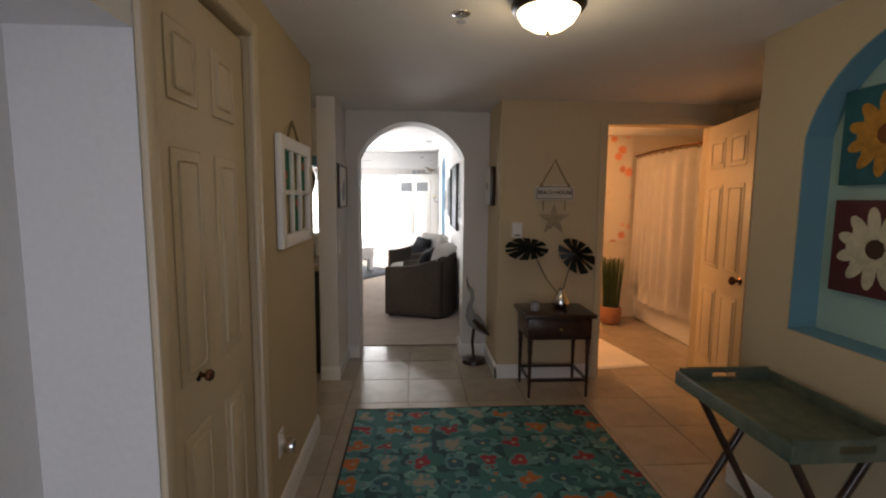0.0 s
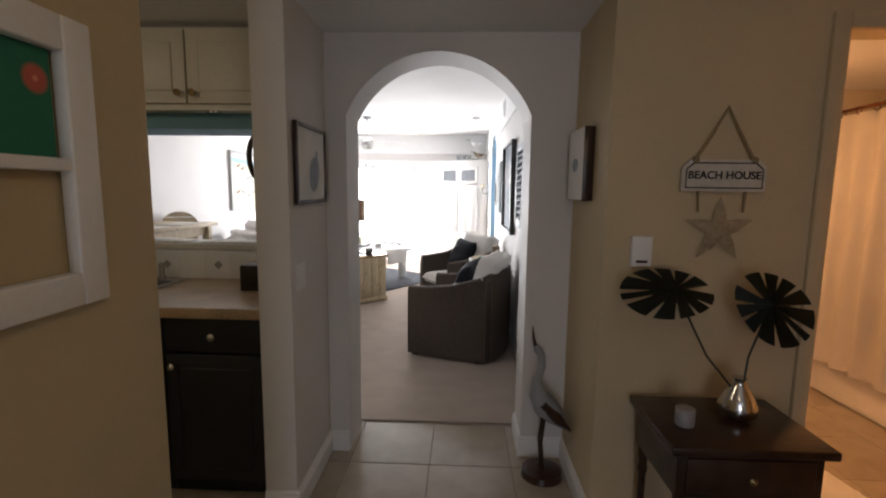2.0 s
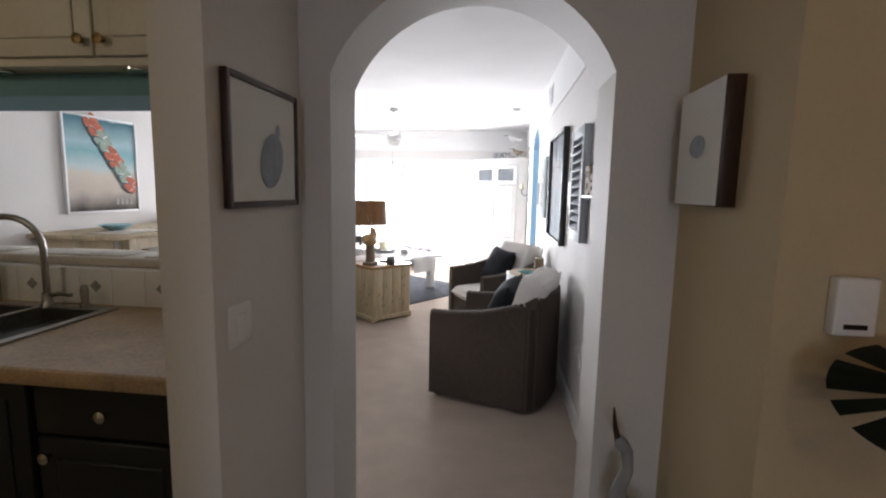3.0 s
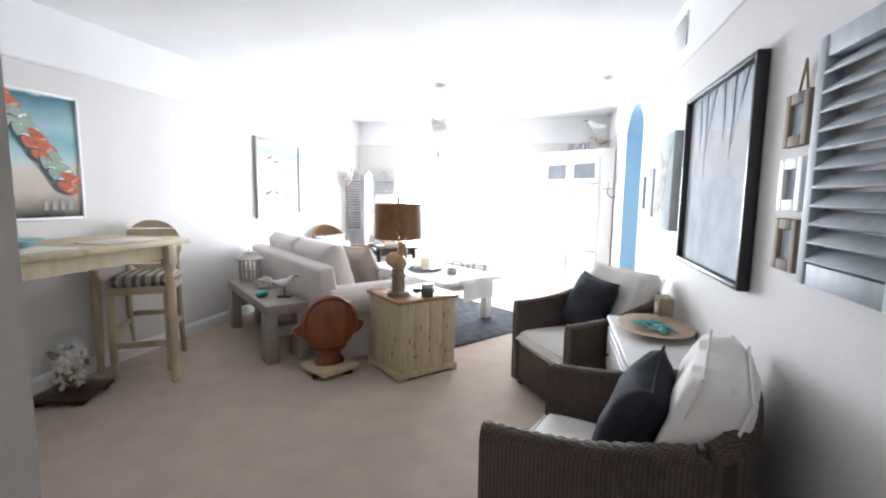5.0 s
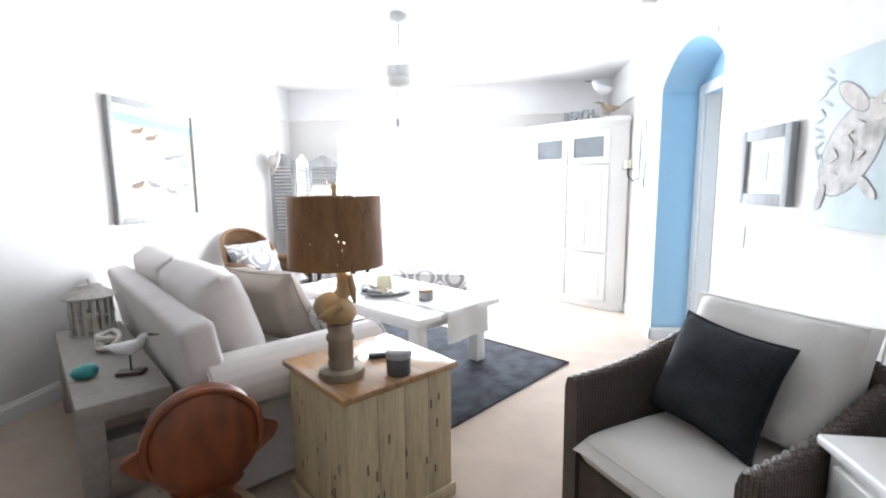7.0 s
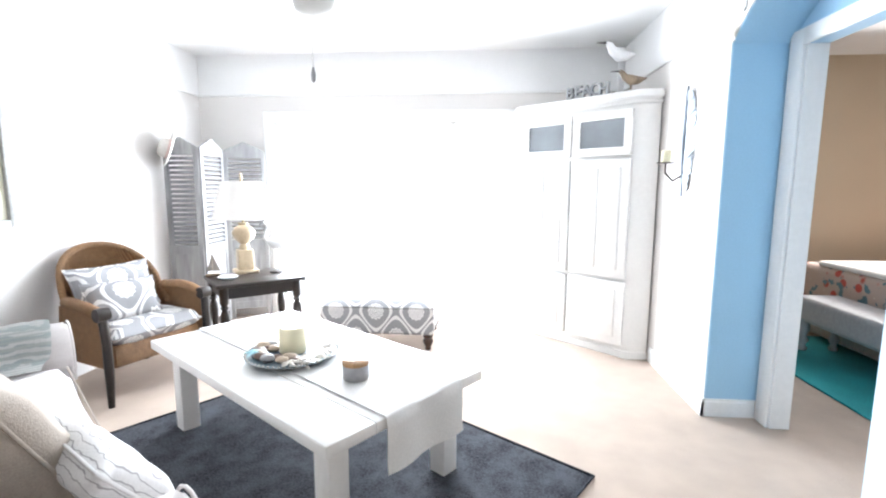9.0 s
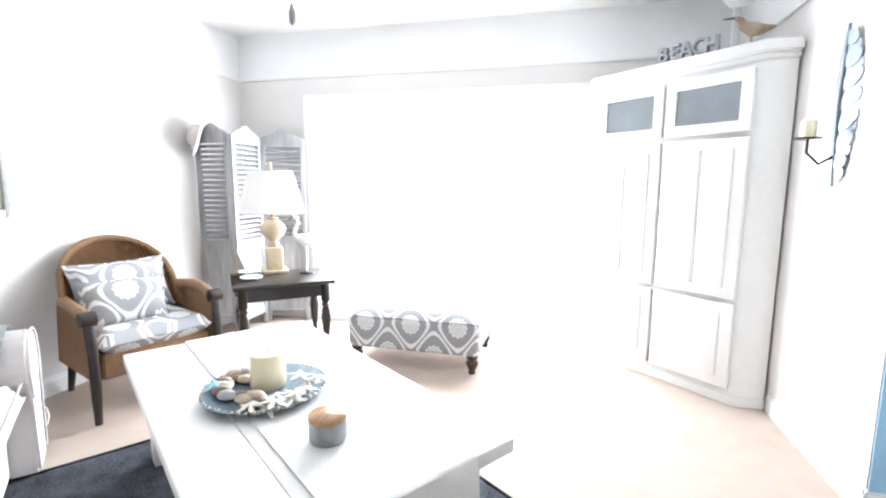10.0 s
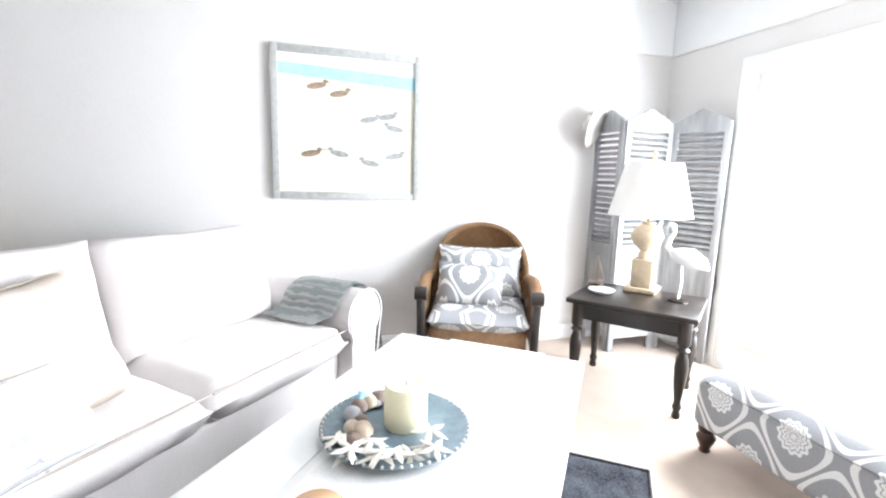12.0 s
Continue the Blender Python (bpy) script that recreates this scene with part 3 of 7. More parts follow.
def throw_blanket():
    """Draped over the rolled arm, hanging down outside."""
    t = thing("throw_blanket", -2.02, 8.11, 0, -40, "grey and white knitted throw draped over the sofa arm", "blanket")
    bm, n, m = bmesh.new(), 22, 14
    rows = []
    for i in range(n + 1):
        s, row = i / n, []
        for j in range(m + 1):
            w = j / m
            if s < 0.30:
                x, z = -0.68 - 0.103 * s / 0.30, 0.49 + 0.022 * (s / 0.30)
            elif s < 0.66:
                a = math.pi * (0.05 + 1.0 * (s - 0.30) / 0.36)
                x, z = -0.955 + 0.172 * math.cos(a), 0.485 + 0.172 * math.sin(a)
            else:
                x, z = -1.127 - 0.09 * (s - 0.66), 0.485 - 0.32 * (s - 0.66) / 0.34
            k = noise.noise(Vector((s * 4, w * 5, 2)))
            row.append(bm.verts.new((x - 0.014 * abs(k), 0.02 + 0.36 * w + 0.14 * (s - 0.4) + 0.03 * k, z + 0.012 * abs(k))))
        rows.append(row)
    for i in range(n):
        for j in range(m):
            bm.faces.new((rows[i][j], rows[i][j + 1], rows[i + 1][j + 1], rows[i + 1][j]))
    bmesh.ops.solidify(bm, geom=bm.faces[:], thickness=0.012)
    part("cloth", bm, patterned("knitted_grey_throw", (0.62, 0.62, 0.60), [("bands", 9, 0.45, 0.6, (0.36, 0.40, 0.40)), ("stripe", 16, 0.6, 0.8, (0.42, 0.44, 0.42))]), t, smooth=180)
    for j in range(12):
        y = 0.08 + 0.03 * j
        part("fringe", tube([(-1.148, y + 0.05, 0.19), (-1.155 - 0.01 * (j % 2), y + 0.056, 0.14), (-1.15, y + 0.046, 0.10)], 0.006, 5), WHITEC, t)


throw_blanket()


def rattan_chair(x, y, turn, group="rattan armchairs"):
    c = thing("rattan_armchair", x, y, 0, turn, "dark brown woven rattan armchair with white cushions", "armchair", group)
    def panel(pts, heights, base):
        """A woven panel along pts, each with the height of its top."""
        bm, n = bmesh.new(), len(pts)
        cols = []
        for i, (px, py) in enumerate(pts):
            a, b = pts[max(i - 1, 0)], pts[min(i + 1, n - 1)]
            d = Vector((b[0] - a[0], b[1] - a[1], 0)).normalized()
            o = Vector((d.y, -d.x, 0)) * 0.035
            p, h = Vector((px, py, 0)), heights[i]
            cols.append([bm.verts.new(p + o * s + Vector((0, 0, z))) for s, z in ((1, base), (1.05, base + 0.3 * (h - base)), (1, h - 0.03), (0.75, h - 0.008), (0, h), (-0.75, h - 0.008), (-1, h - 0.03), (-1, base))])
        for a, b in zip(cols, cols[1:]):
            for k in range(8):
                bm.faces.new((a[k], a[(k + 1) % 8], b[(k + 1) % 8], b[k]))
        bm.faces.new(cols[0]), bm.faces.new(cols[-1][::-1])
        return bm
    def braid(pts, heights):
        """The plaited edge along the top of a panel: knuckles side by side."""
        dense = []
        for (a, b), (ha, hb) in zip(zip(pts, pts[1:]), zip(heights, heights[1:])):
            dense += [(a[0] + (b[0] - a[0]) * k / 4, a[1] + (b[1] - a[1]) * k / 4, ha + (hb - ha) * k / 4 - 0.012) for k in range(4)]
        return tube(dense, 0.034, 8, taper=[1.06 if k % 2 else 0.9 for k in range(len(dense))])
    for s in (-1, 1):
        pts = [(s * 0.335, 0.36 - 0.0825 * i) for i in range(9)]
        tops = [0.60, 0.603, 0.608, 0.616, 0.628, 0.645, 0.668, 0.692, 0.715]
        part("arm", panel(pts if s > 0 else pts[::-1], tops if s > 0 else tops[::-1], 0.03), RATTAN, c)
        part("braided_edge", braid(pts, tops), RATTAN, c)
    arc = [(0.335 * math.cos(a), -0.30 - 0.10 * math.sin(a)) for a in [math.pi * i / 16 for i in range(17)]]
    rise = [0.715 + 0.055 * math.sin(math.pi * i / 16) for i in range(17)]
    part("backrest", panel(arc, rise, 0.03), RATTAN, c)
    part("braided_edge", braid(arc, rise), RATTAN, c)
    for s in (-1, 1):
        part("corner_post", moved(lathe([(0.036, 0.03), (0.037, 0.40), (0.036, 0.70), (0.0, 0.712)], 14), pose(s * 0.335, -0.30, 0)), RATTAN, c)
    part("front_panel", mbox(-0.30, 0.29, 0.03, 0.30, 0.345, 0.30, 0.01), RATTAN, c)
    part("seat_deck", mbox(-0.30, -0.36, 0.20, 0.30, 0.29, 0.27), RATTAN, c)
    part("seat_cushion", moved(cushion(0.61, 0.72, 0.16, puff=0.15, pinch=0.02, seed=int(x * 10)), pose(0, 0.01, 0.345)), WHITEC, c)
    part("piping", tube([(-0.265, 0.345, 0.392), (0, 0.352, 0.396), (0.265, 0.345, 0.392)], 0.005, 6), WHITEC, c)
    lean = pose(0, -0.265, 0.655, 108)
    part("back_cushion", moved(cushion(0.60, 0.48, 0.21, puff=0.17, pinch=0.03, seed=5), lean), WHITEC, c)
    for z in (-0.064, 0.064):
        part("piping", moved(tube([(-0.286, 0.10, z), (-0.284, 0.226, z), (0, 0.222, z), (0.284, 0.226, z), (0.286, 0.10, z)], 0.005, 6), lean), WHITEC, c)
    for px in (-0.30, 0.30):
        for py in (-0.26, 0.31):
            part("foot", mbox(px - 0.025, py - 0.025, 0, px + 0.025, py + 0.025, 0.035, 0.004), BLACKW, c)
    return c


CH1, CH2 = (0.47, 5.56, 72), (0.45, 7.13, 122.5)
for cx, cy, ct in (CH1, CH2):
    rattan_chair(cx, cy, ct)
for (cx, cy, ct), off, sp in ((CH1, (-0.02, -0.06, 0.625), 4), (CH2, (0.06, -0.075, 0.63), -2)):
    a = pose(cx, cy, 0, 0, 0, ct) @ Vector(off)
    pillow("dark_pillow", *a, pose(0, 0, 0, 0, 0, ct + sp) @ pose(0, 0, 0, 112, 0, 0) @ pose(0, 0, 0, 0, 0, 4), 0.42, 0.41, 0.17, CHAR, "charcoal velvet pillow on a rattan armchair", "charcoal pillows", 7)


def coffee_table():
    t = thing("coffee_table", -1.22, 9.085, 0, -36, "white painted plank coffee table on the blue rug", "coffee table")
    for i in range(4):
        y0 = -0.425 + 0.2125 * i
        part("plank", mbox(-0.795, y0 + 0.0008, 0.455, 0.795, y0 + 0.2117, 0.50, 0.004), TABLEW, t)
    for sx in (-1, 1):
        for sy in (-1, 1):
            part("leg", mbox(sx * 0.66 - 0.045, sy * 0.31 - 0.045, 0.0, sx * 0.66 + 0.045, sy * 0.31 + 0.045, 0.455, 0.005), TABLEW, t)
    for sy in (-1, 1):
        part("apron", mbox(-0.615, sy * 0.31 - 0.012, 0.37, 0.615, sy * 0.31 + 0.012, 0.455), TABLEW, t)
    for sx in (-1, 1):
        part("apron", mbox(sx * 0.66 - 0.012, -0.265, 0.37, sx * 0.66 + 0.012, 0.265, 0.455), TABLEW, t)


coffee_table()


def table_runner():
    t = thing("table_runner", -1.22, 9.085, 0, -36, "white embroidered runner hanging over the coffee table end", "table runner")
    bm, rows = bmesh.new(), []
    path = [(-0.80 - 0.004, 0.30), (-0.803, 0.44), (-0.80, 0.506)] + [(-0.75 + 1.54 * i / 14, 0.508) for i in range(15)] + [(0.803, 0.503), (0.808, 0.46), (0.808, 0.40), (0.806, 0.33), (0.812, 0.285)]
    for x, z in path:
        rows.append([bm.verts.new((x + (0.010 * math.sin(9 * w) if z < 0.49 else 0), -0.17 + 0.43 * w, z)) for w in [j / 12 for j in range(13)]])
    for a, b in zip(rows, rows[1:]):
        for j in range(12):
            bm.faces.new((a[j], a[j + 1], b[j + 1], b[j]))
    bmesh.ops.recalc_face_normals(bm, faces=bm.faces)
    bmesh.ops.solidify(bm, geom=bm.faces[:], thickness=0.002)
    part("cloth", bm, RUNNER, t, smooth=60)


table_runner()


def area_rug():
    t = thing("area_rug", -1.16, 8.90, 0, -36, "blue grey looped wool rug under the coffee table", "rug")
    bm = bmesh.new()
    n, m = 60, 46
    g = [[bm.verts.new((-1.06 + 2.12 * i / n, -0.84 + 1.68 * j / m, 0.013 + 0.003 * noise.noise(Vector((i * 0.8, j * 0.8, 0))) - (0.010 if i in (0, n) or j in (0, m) else 0))) for j in range(m + 1)] for i in range(n + 1)]
    for i in range(n):
        for j in range(m):
            bm.faces.new((g[i][j], g[i + 1][j], g[i + 1][j + 1], g[i][j + 1]))
    part("rug_body", bm, DENIM, t)
    part("binding", tube([(-1.06, -0.84, 0.006), (1.06, -0.84, 0.006), (1.06, 0.84, 0.006), (-1.06, 0.84, 0.006), (-1.06, -0.84, 0.006)], 0.008, 6), DENIM, t)


area_rug()


def crate_table():
    t = thing("crate_side_table", -0.86, 7.32, 0, 49, "distressed washed-pine chest used as a side table", "side table")
    part("top", mbox(-0.27, -0.265, 0.585, 0.27, 0.265, 0.61, 0.004), PINETOP, t, "varnished pine top")
    for s in (-1, 1):
        for i in range(4):
            a = -0.245 + 0.1225 * i
            part("board", mbox(a, s * 0.24 - 0.012, 0.05, a + 0.121, s * 0.24 + 0.012, 0.585, 0.002), PINE, t)
            part("board", mbox(s * 0.235 - 0.012, a + 0.012, 0.05, s * 0.235 + 0.012, min(a + 0.131, 0.226), 0.585, 0.002), PINE, t)
        part("plinth", mbox(-0.262, s * 0.25 - 0.012, 0.02, 0.262, s * 0.25 + 0.012, 0.065, 0.003), PINE, t)
        part("plinth", mbox(s * 0.262 - 0.012, -0.236, 0.02, s * 0.262 + 0.012, 0.236, 0.065, 0.003), PINE, t)
    rnd = random.Random(4)
    for i in range(12):
        a, z = -0.2 + 0.4 * rnd.random(), 0.12 + 0.40 * rnd.random()
        for f in ((a, -0.2535, 0), (-0.2485, a, 1)):
            h = 0.015 + 0.03 * rnd.random()
            b = mbox(f[0] - 0.003, f[1] - 0.0006, z, f[0] + 0.003, f[1] + 0.0006, z + h) if not f[2] else mbox(f[0] - 0.0006, f[1] - 0.003, z, f[0] + 0.0006, f[1] + 0.003, z + h)
            part("worn_mark", b, BLACKW, t)
    for sx in (-1, 1):
        for sy in (-1, 1):
            part("foot", mbox(sx * 0.235 - 0.03, sy * 0.225 - 0.03, 0, sx * 0.235 + 0.03, sy * 0.225 + 0.03, 0.02), PINE, t)


crate_table()


def pierced(mat):
    """Lets lamplight through: a translucent skin, worn to pinholes in upright streaks."""
    nt = mat.node_tree
    out, b = nt.nodes["Material Output"], nt.nodes["Principled BSDF"]
    tc, mp, n = nt.nodes.new("ShaderNodeTexCoord"), nt.nodes.new("ShaderNodeMapping"), nt.nodes.new("ShaderNodeTexNoise")
    mp.inputs["Scale"].default_value, n.inputs["Scale"].default_value, n.inputs["Detail"].default_value = (1, 1, 0.4), 150, 3
    nt.links.new(tc.outputs["Object"], mp.inputs[0]), nt.links.new(mp.outputs[0], n.inputs["Vector"])
    hole = nt.nodes.new("ShaderNodeMapRange")
    hole.inputs[1].default_value, hole.inputs[2].default_value = 0.60, 0.66
    nt.links.new(n.outputs[0], hole.inputs[0])
    tl, tr, m1, m2 = nt.nodes.new("ShaderNodeBsdfTranslucent"), nt.nodes.new("ShaderNodeBsdfTransparent"), nt.nodes.new("ShaderNodeMixShader"), nt.nodes.new("ShaderNodeMixShader")
    tl.inputs[0].default_value, m1.inputs[0].default_value = (0.42, 0.22, 0.10, 1), 0.2
    nt.links.new(b.outputs[0], m1.inputs[1]), nt.links.new(tl.outputs[0], m1.inputs[2]), nt.links.new(hole.outputs[0], m2.inputs[0])
    nt.links.new(m1.outputs[0], m2.inputs[1]), nt.links.new(tr.outputs[0], m2.inputs[2]), nt.links.new(m2.outputs[0], out.inputs[0])
    return mat


LSHADE = pierced(material("brown_mercury_glass_shade", (0.17, 0.095, 0.045), 0.35, 0.2, grain=45, amount=0.3, stain=12, stretch=(1, 1, 0.3), second=(0.30, 0.16, 0.07), bump=0.15))


def pelican(t, z, s, mat):
    """A sitting pelican with its bill folded on its breast."""
    bm = lathe([(0.0, 0), (0.035, 0.004), (0.055, 0.03), (0.058, 0.06), (0.045, 0.09), (0.02, 0.11), (0.0, 0.115)], 16, sx=1.0, sy=1.25)
    for v in bm.verts:
        v.co.y -= 0.25 * v.co.z
    tube([(0, 0.0, 0.085), (0, 0.018, 0.115), (0, 0.016, 0.145), (0, 0.02, 0.168), (0, 0.03, 0.176)], 0.026, 10, bm, [1.2, 1.0, 0.8, 0.85, 0.6])
    tube([(0, 0.034, 0.168), (0, 0.046, 0.12), (0, 0.054, 0.068)], 0.016, 8, bm, [1.1, 1.0, 0.3])
    for k in (-1, 1):
        tube([(k * 0.05, 0.01, 0.075), (k * 0.052, -0.035, 0.05), (k * 0.03, -0.07, 0.03)], 0.018, 8, bm, [0.8, 1.0, 0.3])
    bm.transform(Matrix.Translation((0, 0, z)) @ Matrix.Scale(s, 4))
    return part("pelican", bm, mat, t, "carved honey-coloured pelican")


def pelican_lamp():
    t = thing("table_lamp", -0.92, 7.16, 0.61, -70, "carved pelican table lamp with a brown shade", "table lamp")
    part("foot", lathe([(0.0, 0), (0.085, 0), (0.09, 0.012), (0.085, 0.03), (0.06, 0.035), (0, 0.036)], 24), DRIFT, t)
    part("post", lathe([(0.05, 0.035), (0.052, 0.06), (0.046, 0.075), (0.05, 0.085), (0.047, 0.14), (0.054, 0.15), (0.054, 0.165), (0.046, 0.175), (0.05, 0.21), (0.0, 0.212)], 20), DRIFT, t)
    pelican(t, 0.21, 1.12, material("honey_wood", (0.52, 0.35, 0.17), 0.4, grain=16, amount=0.25, stretch=(1, 1, 0.3)))
    part("stem", lathe([(0.006, 0.38), (0.006, 0.72), (0, 0.721)], 8), BRASS, t)
    part("finial", lathe([(0.0, 0.70), (0.012, 0.705), (0.008, 0.72), (0.014, 0.735), (0.0, 0.755)], 12), BRASS, t)
    bm = bmesh.new()
    n = 48
    rings = [[bm.verts.new((r * math.cos(2 * math.pi * i / n), r * math.sin(2 * math.pi * i / n), z)) for i in range(n)] for r, z in ((0.180, 0.44), (0.176, 0.70), (0.172, 0.70), (0.176, 0.44))]
    for k in range(4):
        lo, hi = rings[k], rings[(k + 1) % 4]
        for i in range(n):
            bm.faces.new((lo[i], lo[(i + 1) % n], hi[(i + 1) % n], hi[i]))
    part("shade", bm, LSHADE, t, "brown mottled drum shade")
    part("spider", tube([(-0.172, 0, 0.69), (0.172, 0, 0.69)], 0.003, 6), BRASS, t)
    part("bulb", lathe([(0.012, 0.44), (0.014, 0.47), (0.03, 0.51), (0.03, 0.53), (0.015, 0.555), (0, 0.56)], 14), glow("warm_bulb", (1.0, 0.80, 0.5), 14), t)
    part("cord", tube([(-0.08, 0, 0.02), (-0.14, 0.05, 0.006), (-0.2, 0.07, 0.006)], 0.003, 6), BLACK, t)


pelican_lamp()


def console():
    t = thing("console_bench", -2.39, 7.58, 0, -40, "low taupe plank bench behind the sofa", "bench")
    part("top", mbox(-0.695, -0.17, 0.40, 0.695, 0.17, 0.48, 0.004), TAUPE, t)
    for s in (-1, 1):
        for k in (-1, 1):
            part("leg", mbox(s * 0.615 - 0.08, k * 0.125 - 0.045, 0, s * 0.615 + 0.08, k * 0.125 + 0.045, 0.40, 0.004), TAUPE, t)
        part("stretcher", mbox(s * 0.615 - 0.06, -0.08, 0.22, s * 0.615 + 0.06, 0.08, 0.30), TAUPE, t)


console()


def wooden_fish():
    t = thing("wooden_fish", -1.43, 7.02, 0, 40, "carved red-brown wooden fish standing on a wooden slab", "sculpture")
    part("slab", moved(mbox(-0.16, -0.16, 0.035, 0.16, 0.16, 0.075, 0.006), pose(0, 0, 0, 0, 0, 22)), PINE, t, "rough pine slab")
    for sx in (-1, 1):
        for sy in (-1, 1):
            part("foot", mbox(sx * 0.12 - 0.03, sy * 0.08 - 0.02, 0, sx * 0.12 + 0.03, sy * 0.08 + 0.02, 0.035), BLACKW, t)
    bm = lathe([(0.11, 0.075), (0.115, 0.10), (0.09, 0.13), (0.085, 0.16), (0.13, 0.20), (0.0, 0.205)], 28, sy=0.62)
    part("tail", bm, TEAK, t)
    bm = bmesh.new()
    bmesh.ops.create_uvsphere(bm, u_segments=36, v_segments=20, radius=1.0)
    for v in bm.verts:
        x, y, z = v.co
        k = 1.0 if z > 0 else 1 - 0.10 * z * z
        v.co = (0.215 * x * k, 0.085 * y * (1 + 0.15 * z), 0.385 + 0.225 * z)
    part("body", bm, TEAK, t)
    ring = [(0.20 * math.cos(a), -0.045, 0.40 + 0.195 * math.sin(a)) for a in [math.pi * (-0.1 + 1.2 * i / 24) for i in range(25)]]
    part("rim", tube(ring, 0.014, 8), TEAK, t)
    for s in (-1, 1):
        bm = prism([(s * 0.19, 0.42), (s * 0.275, 0.375), (s * 0.255, 0.33), (s * 0.17, 0.27)][::s], -0.02, 0.02, bevel=0.006)
        bm.transform(Matrix(((1, 0, 0, 0), (0, 0, 1, 0), (0, 1, 0, 0), (0, 0, 0, 1))))
        part("fin", bm, TEAK, t)


wooden_fish()


def small_cabinet():
    t = thing("drawer_cabinet", 0.76, 6.36, 0, 90, "white painted two-drawer cabinet between the armchairs", "cabinet")
    part("body", mbox(-0.41, -0.17, 0.05, 0.41, 0.18, 0.635, 0.004), TABLEW, t)
    part("top", mbox(-0.44, -0.20, 0.635, 0.44, 0.20, 0.665, 0.008), TABLEW, t)
    part("plinth", mbox(-0.42, -0.16, 0, 0.42, 0.185, 0.05, 0.004), TABLEW, t)
    for z in (0.09, 0.365):
        d = part("drawer", mbox(-0.37, 0.175, z, 0.37, 0.20, z + 0.25, 0.006), TABLEW, t)
        part("molding", mbox(-0.33, 0.198, z + 0.03, 0.33, 0.206, z + 0.22, 0.005), TABLEW, d)
        for x in (-0.2, 0.2):
            part("handle", moved(lathe([(0.006, 0), (0.006, 0.012), (0.018, 0.016), (0.02, 0.026), (0.0, 0.032)], 14), pose(x, 0.206, z + 0.125, -90)), IRON, d, "dark bronze knob")


small_cabinet()


def armoire():
    """A corner cabinet whose face stands across the corner."""
    t = thing("corner_armoire", 0.40, 10.86, 0, -42.4, "tall white corner armoire with paneled doors and glass lights", "armoire")
    inv = pose(0.40, 10.86, 0, 0, 0, -42.4).inverted()
    def foot(points):
        return [tuple((inv @ Vector((*p, 0)))[:2]) for p in points]
    plan = foot([(0.0, 11.24), (0.80, 10.51), (0.955, 10.51), (0.955, 11.485), (0.0, 11.485)])
    part("body", prism(plan, 0.06, 1.96), TABLEW, t)
    big = foot([(-0.04, 11.22), (0.78, 10.47), (0.962, 10.47), (0.962, 11.49), (-0.04, 11.49)])
    part("plinth", prism(foot([(-0.01, 11.235), (0.80, 10.495), (0.957, 10.495), (0.957, 11.488), (-0.01, 11.488)]), 0, 0.06, bevel=0.004), TABLEW, t)
    part("cornice", prism(big, 1.965, 2.03, bevel=0.012), TABLEW, t)
    part("crown_molding", prism(foot([(-0.02, 11.23), (0.79, 10.49), (0.958, 10.49), (0.958, 11.488), (-0.02, 11.488)]), 1.935, 1.965, bevel=0.006), TABLEW, t)
    y0 = (inv @ Vector((0.40, 10.875, 0))).y
    for s in (-1, 1):
        x0, x1 = (-0.50, -0.012) if s < 0 else (0.012, 0.50)
        x0, x1 = x0 + (0.012 if s < 0 else 0), x1
        c = (x0 + x1) / 2
        def panelled(name, z0, z1, n):
            bm = mbox(x0, y0 - 0.034, z0, x1, y0 - 0.008, z1, 0.003)
            d = part(name, bm, TABLEW, t)
            w = (x1 - x0 - 0.12) / n
            for i in range(n):
                part("panel", mbox(x0 + 0.06 + i * w + 0.008, y0 - 0.041, z0 + 0.06, x0 + 0.06 + (i + 1) * w - 0.008, y0 - 0.033, z1 - 0.06, 0.006), TABLEW, d)
            hx = x1 - 0.025 if s < 0 else x0 + 0.025
            part("handle", tube([(hx, y0 - 0.034, (z0 + z1) / 2 - 0.05), (hx, y0 - 0.055, (z0 + z1) / 2 - 0.03), (hx, y0 - 0.055, (z0 + z1) / 2 + 0.03), (hx, y0 - 0.034, (z0 + z1) / 2 + 0.05)], 0.006, 6), WHITE, d)
        panelled("lower_door", 0.10, 0.60, 1), panelled("tall_door", 0.63, 1.54, 2)
        bm = mbox(x0, y0 - 0.034, 1.57, x1, y0 - 0.008, 1.63, 0.003)
        mbox(x0, y0 - 0.034, 1.84, x1, y0 - 0.008, 1.90, 0.003, bm=bm), mbox(x0, y0 - 0.033, 1.63, x0 + 0.06, y0 - 0.008, 1.84, bm=bm), mbox(x1 - 0.06, y0 - 0.033, 1.63, x1, y0 - 0.008, 1.84, bm=bm)
        d = part("glass_door", bm, TABLEW, t)
        part("pane", mbox(x0 + 0.06, y0 - 0.022, 1.63, x1 - 0.06, y0 - 0.018, 1.84), material("grey_reflecting_glass", (0.22, 0.24, 0.26), 0.15, 0.2, grain=6), d, "grey glass light")
    return t


armoire()


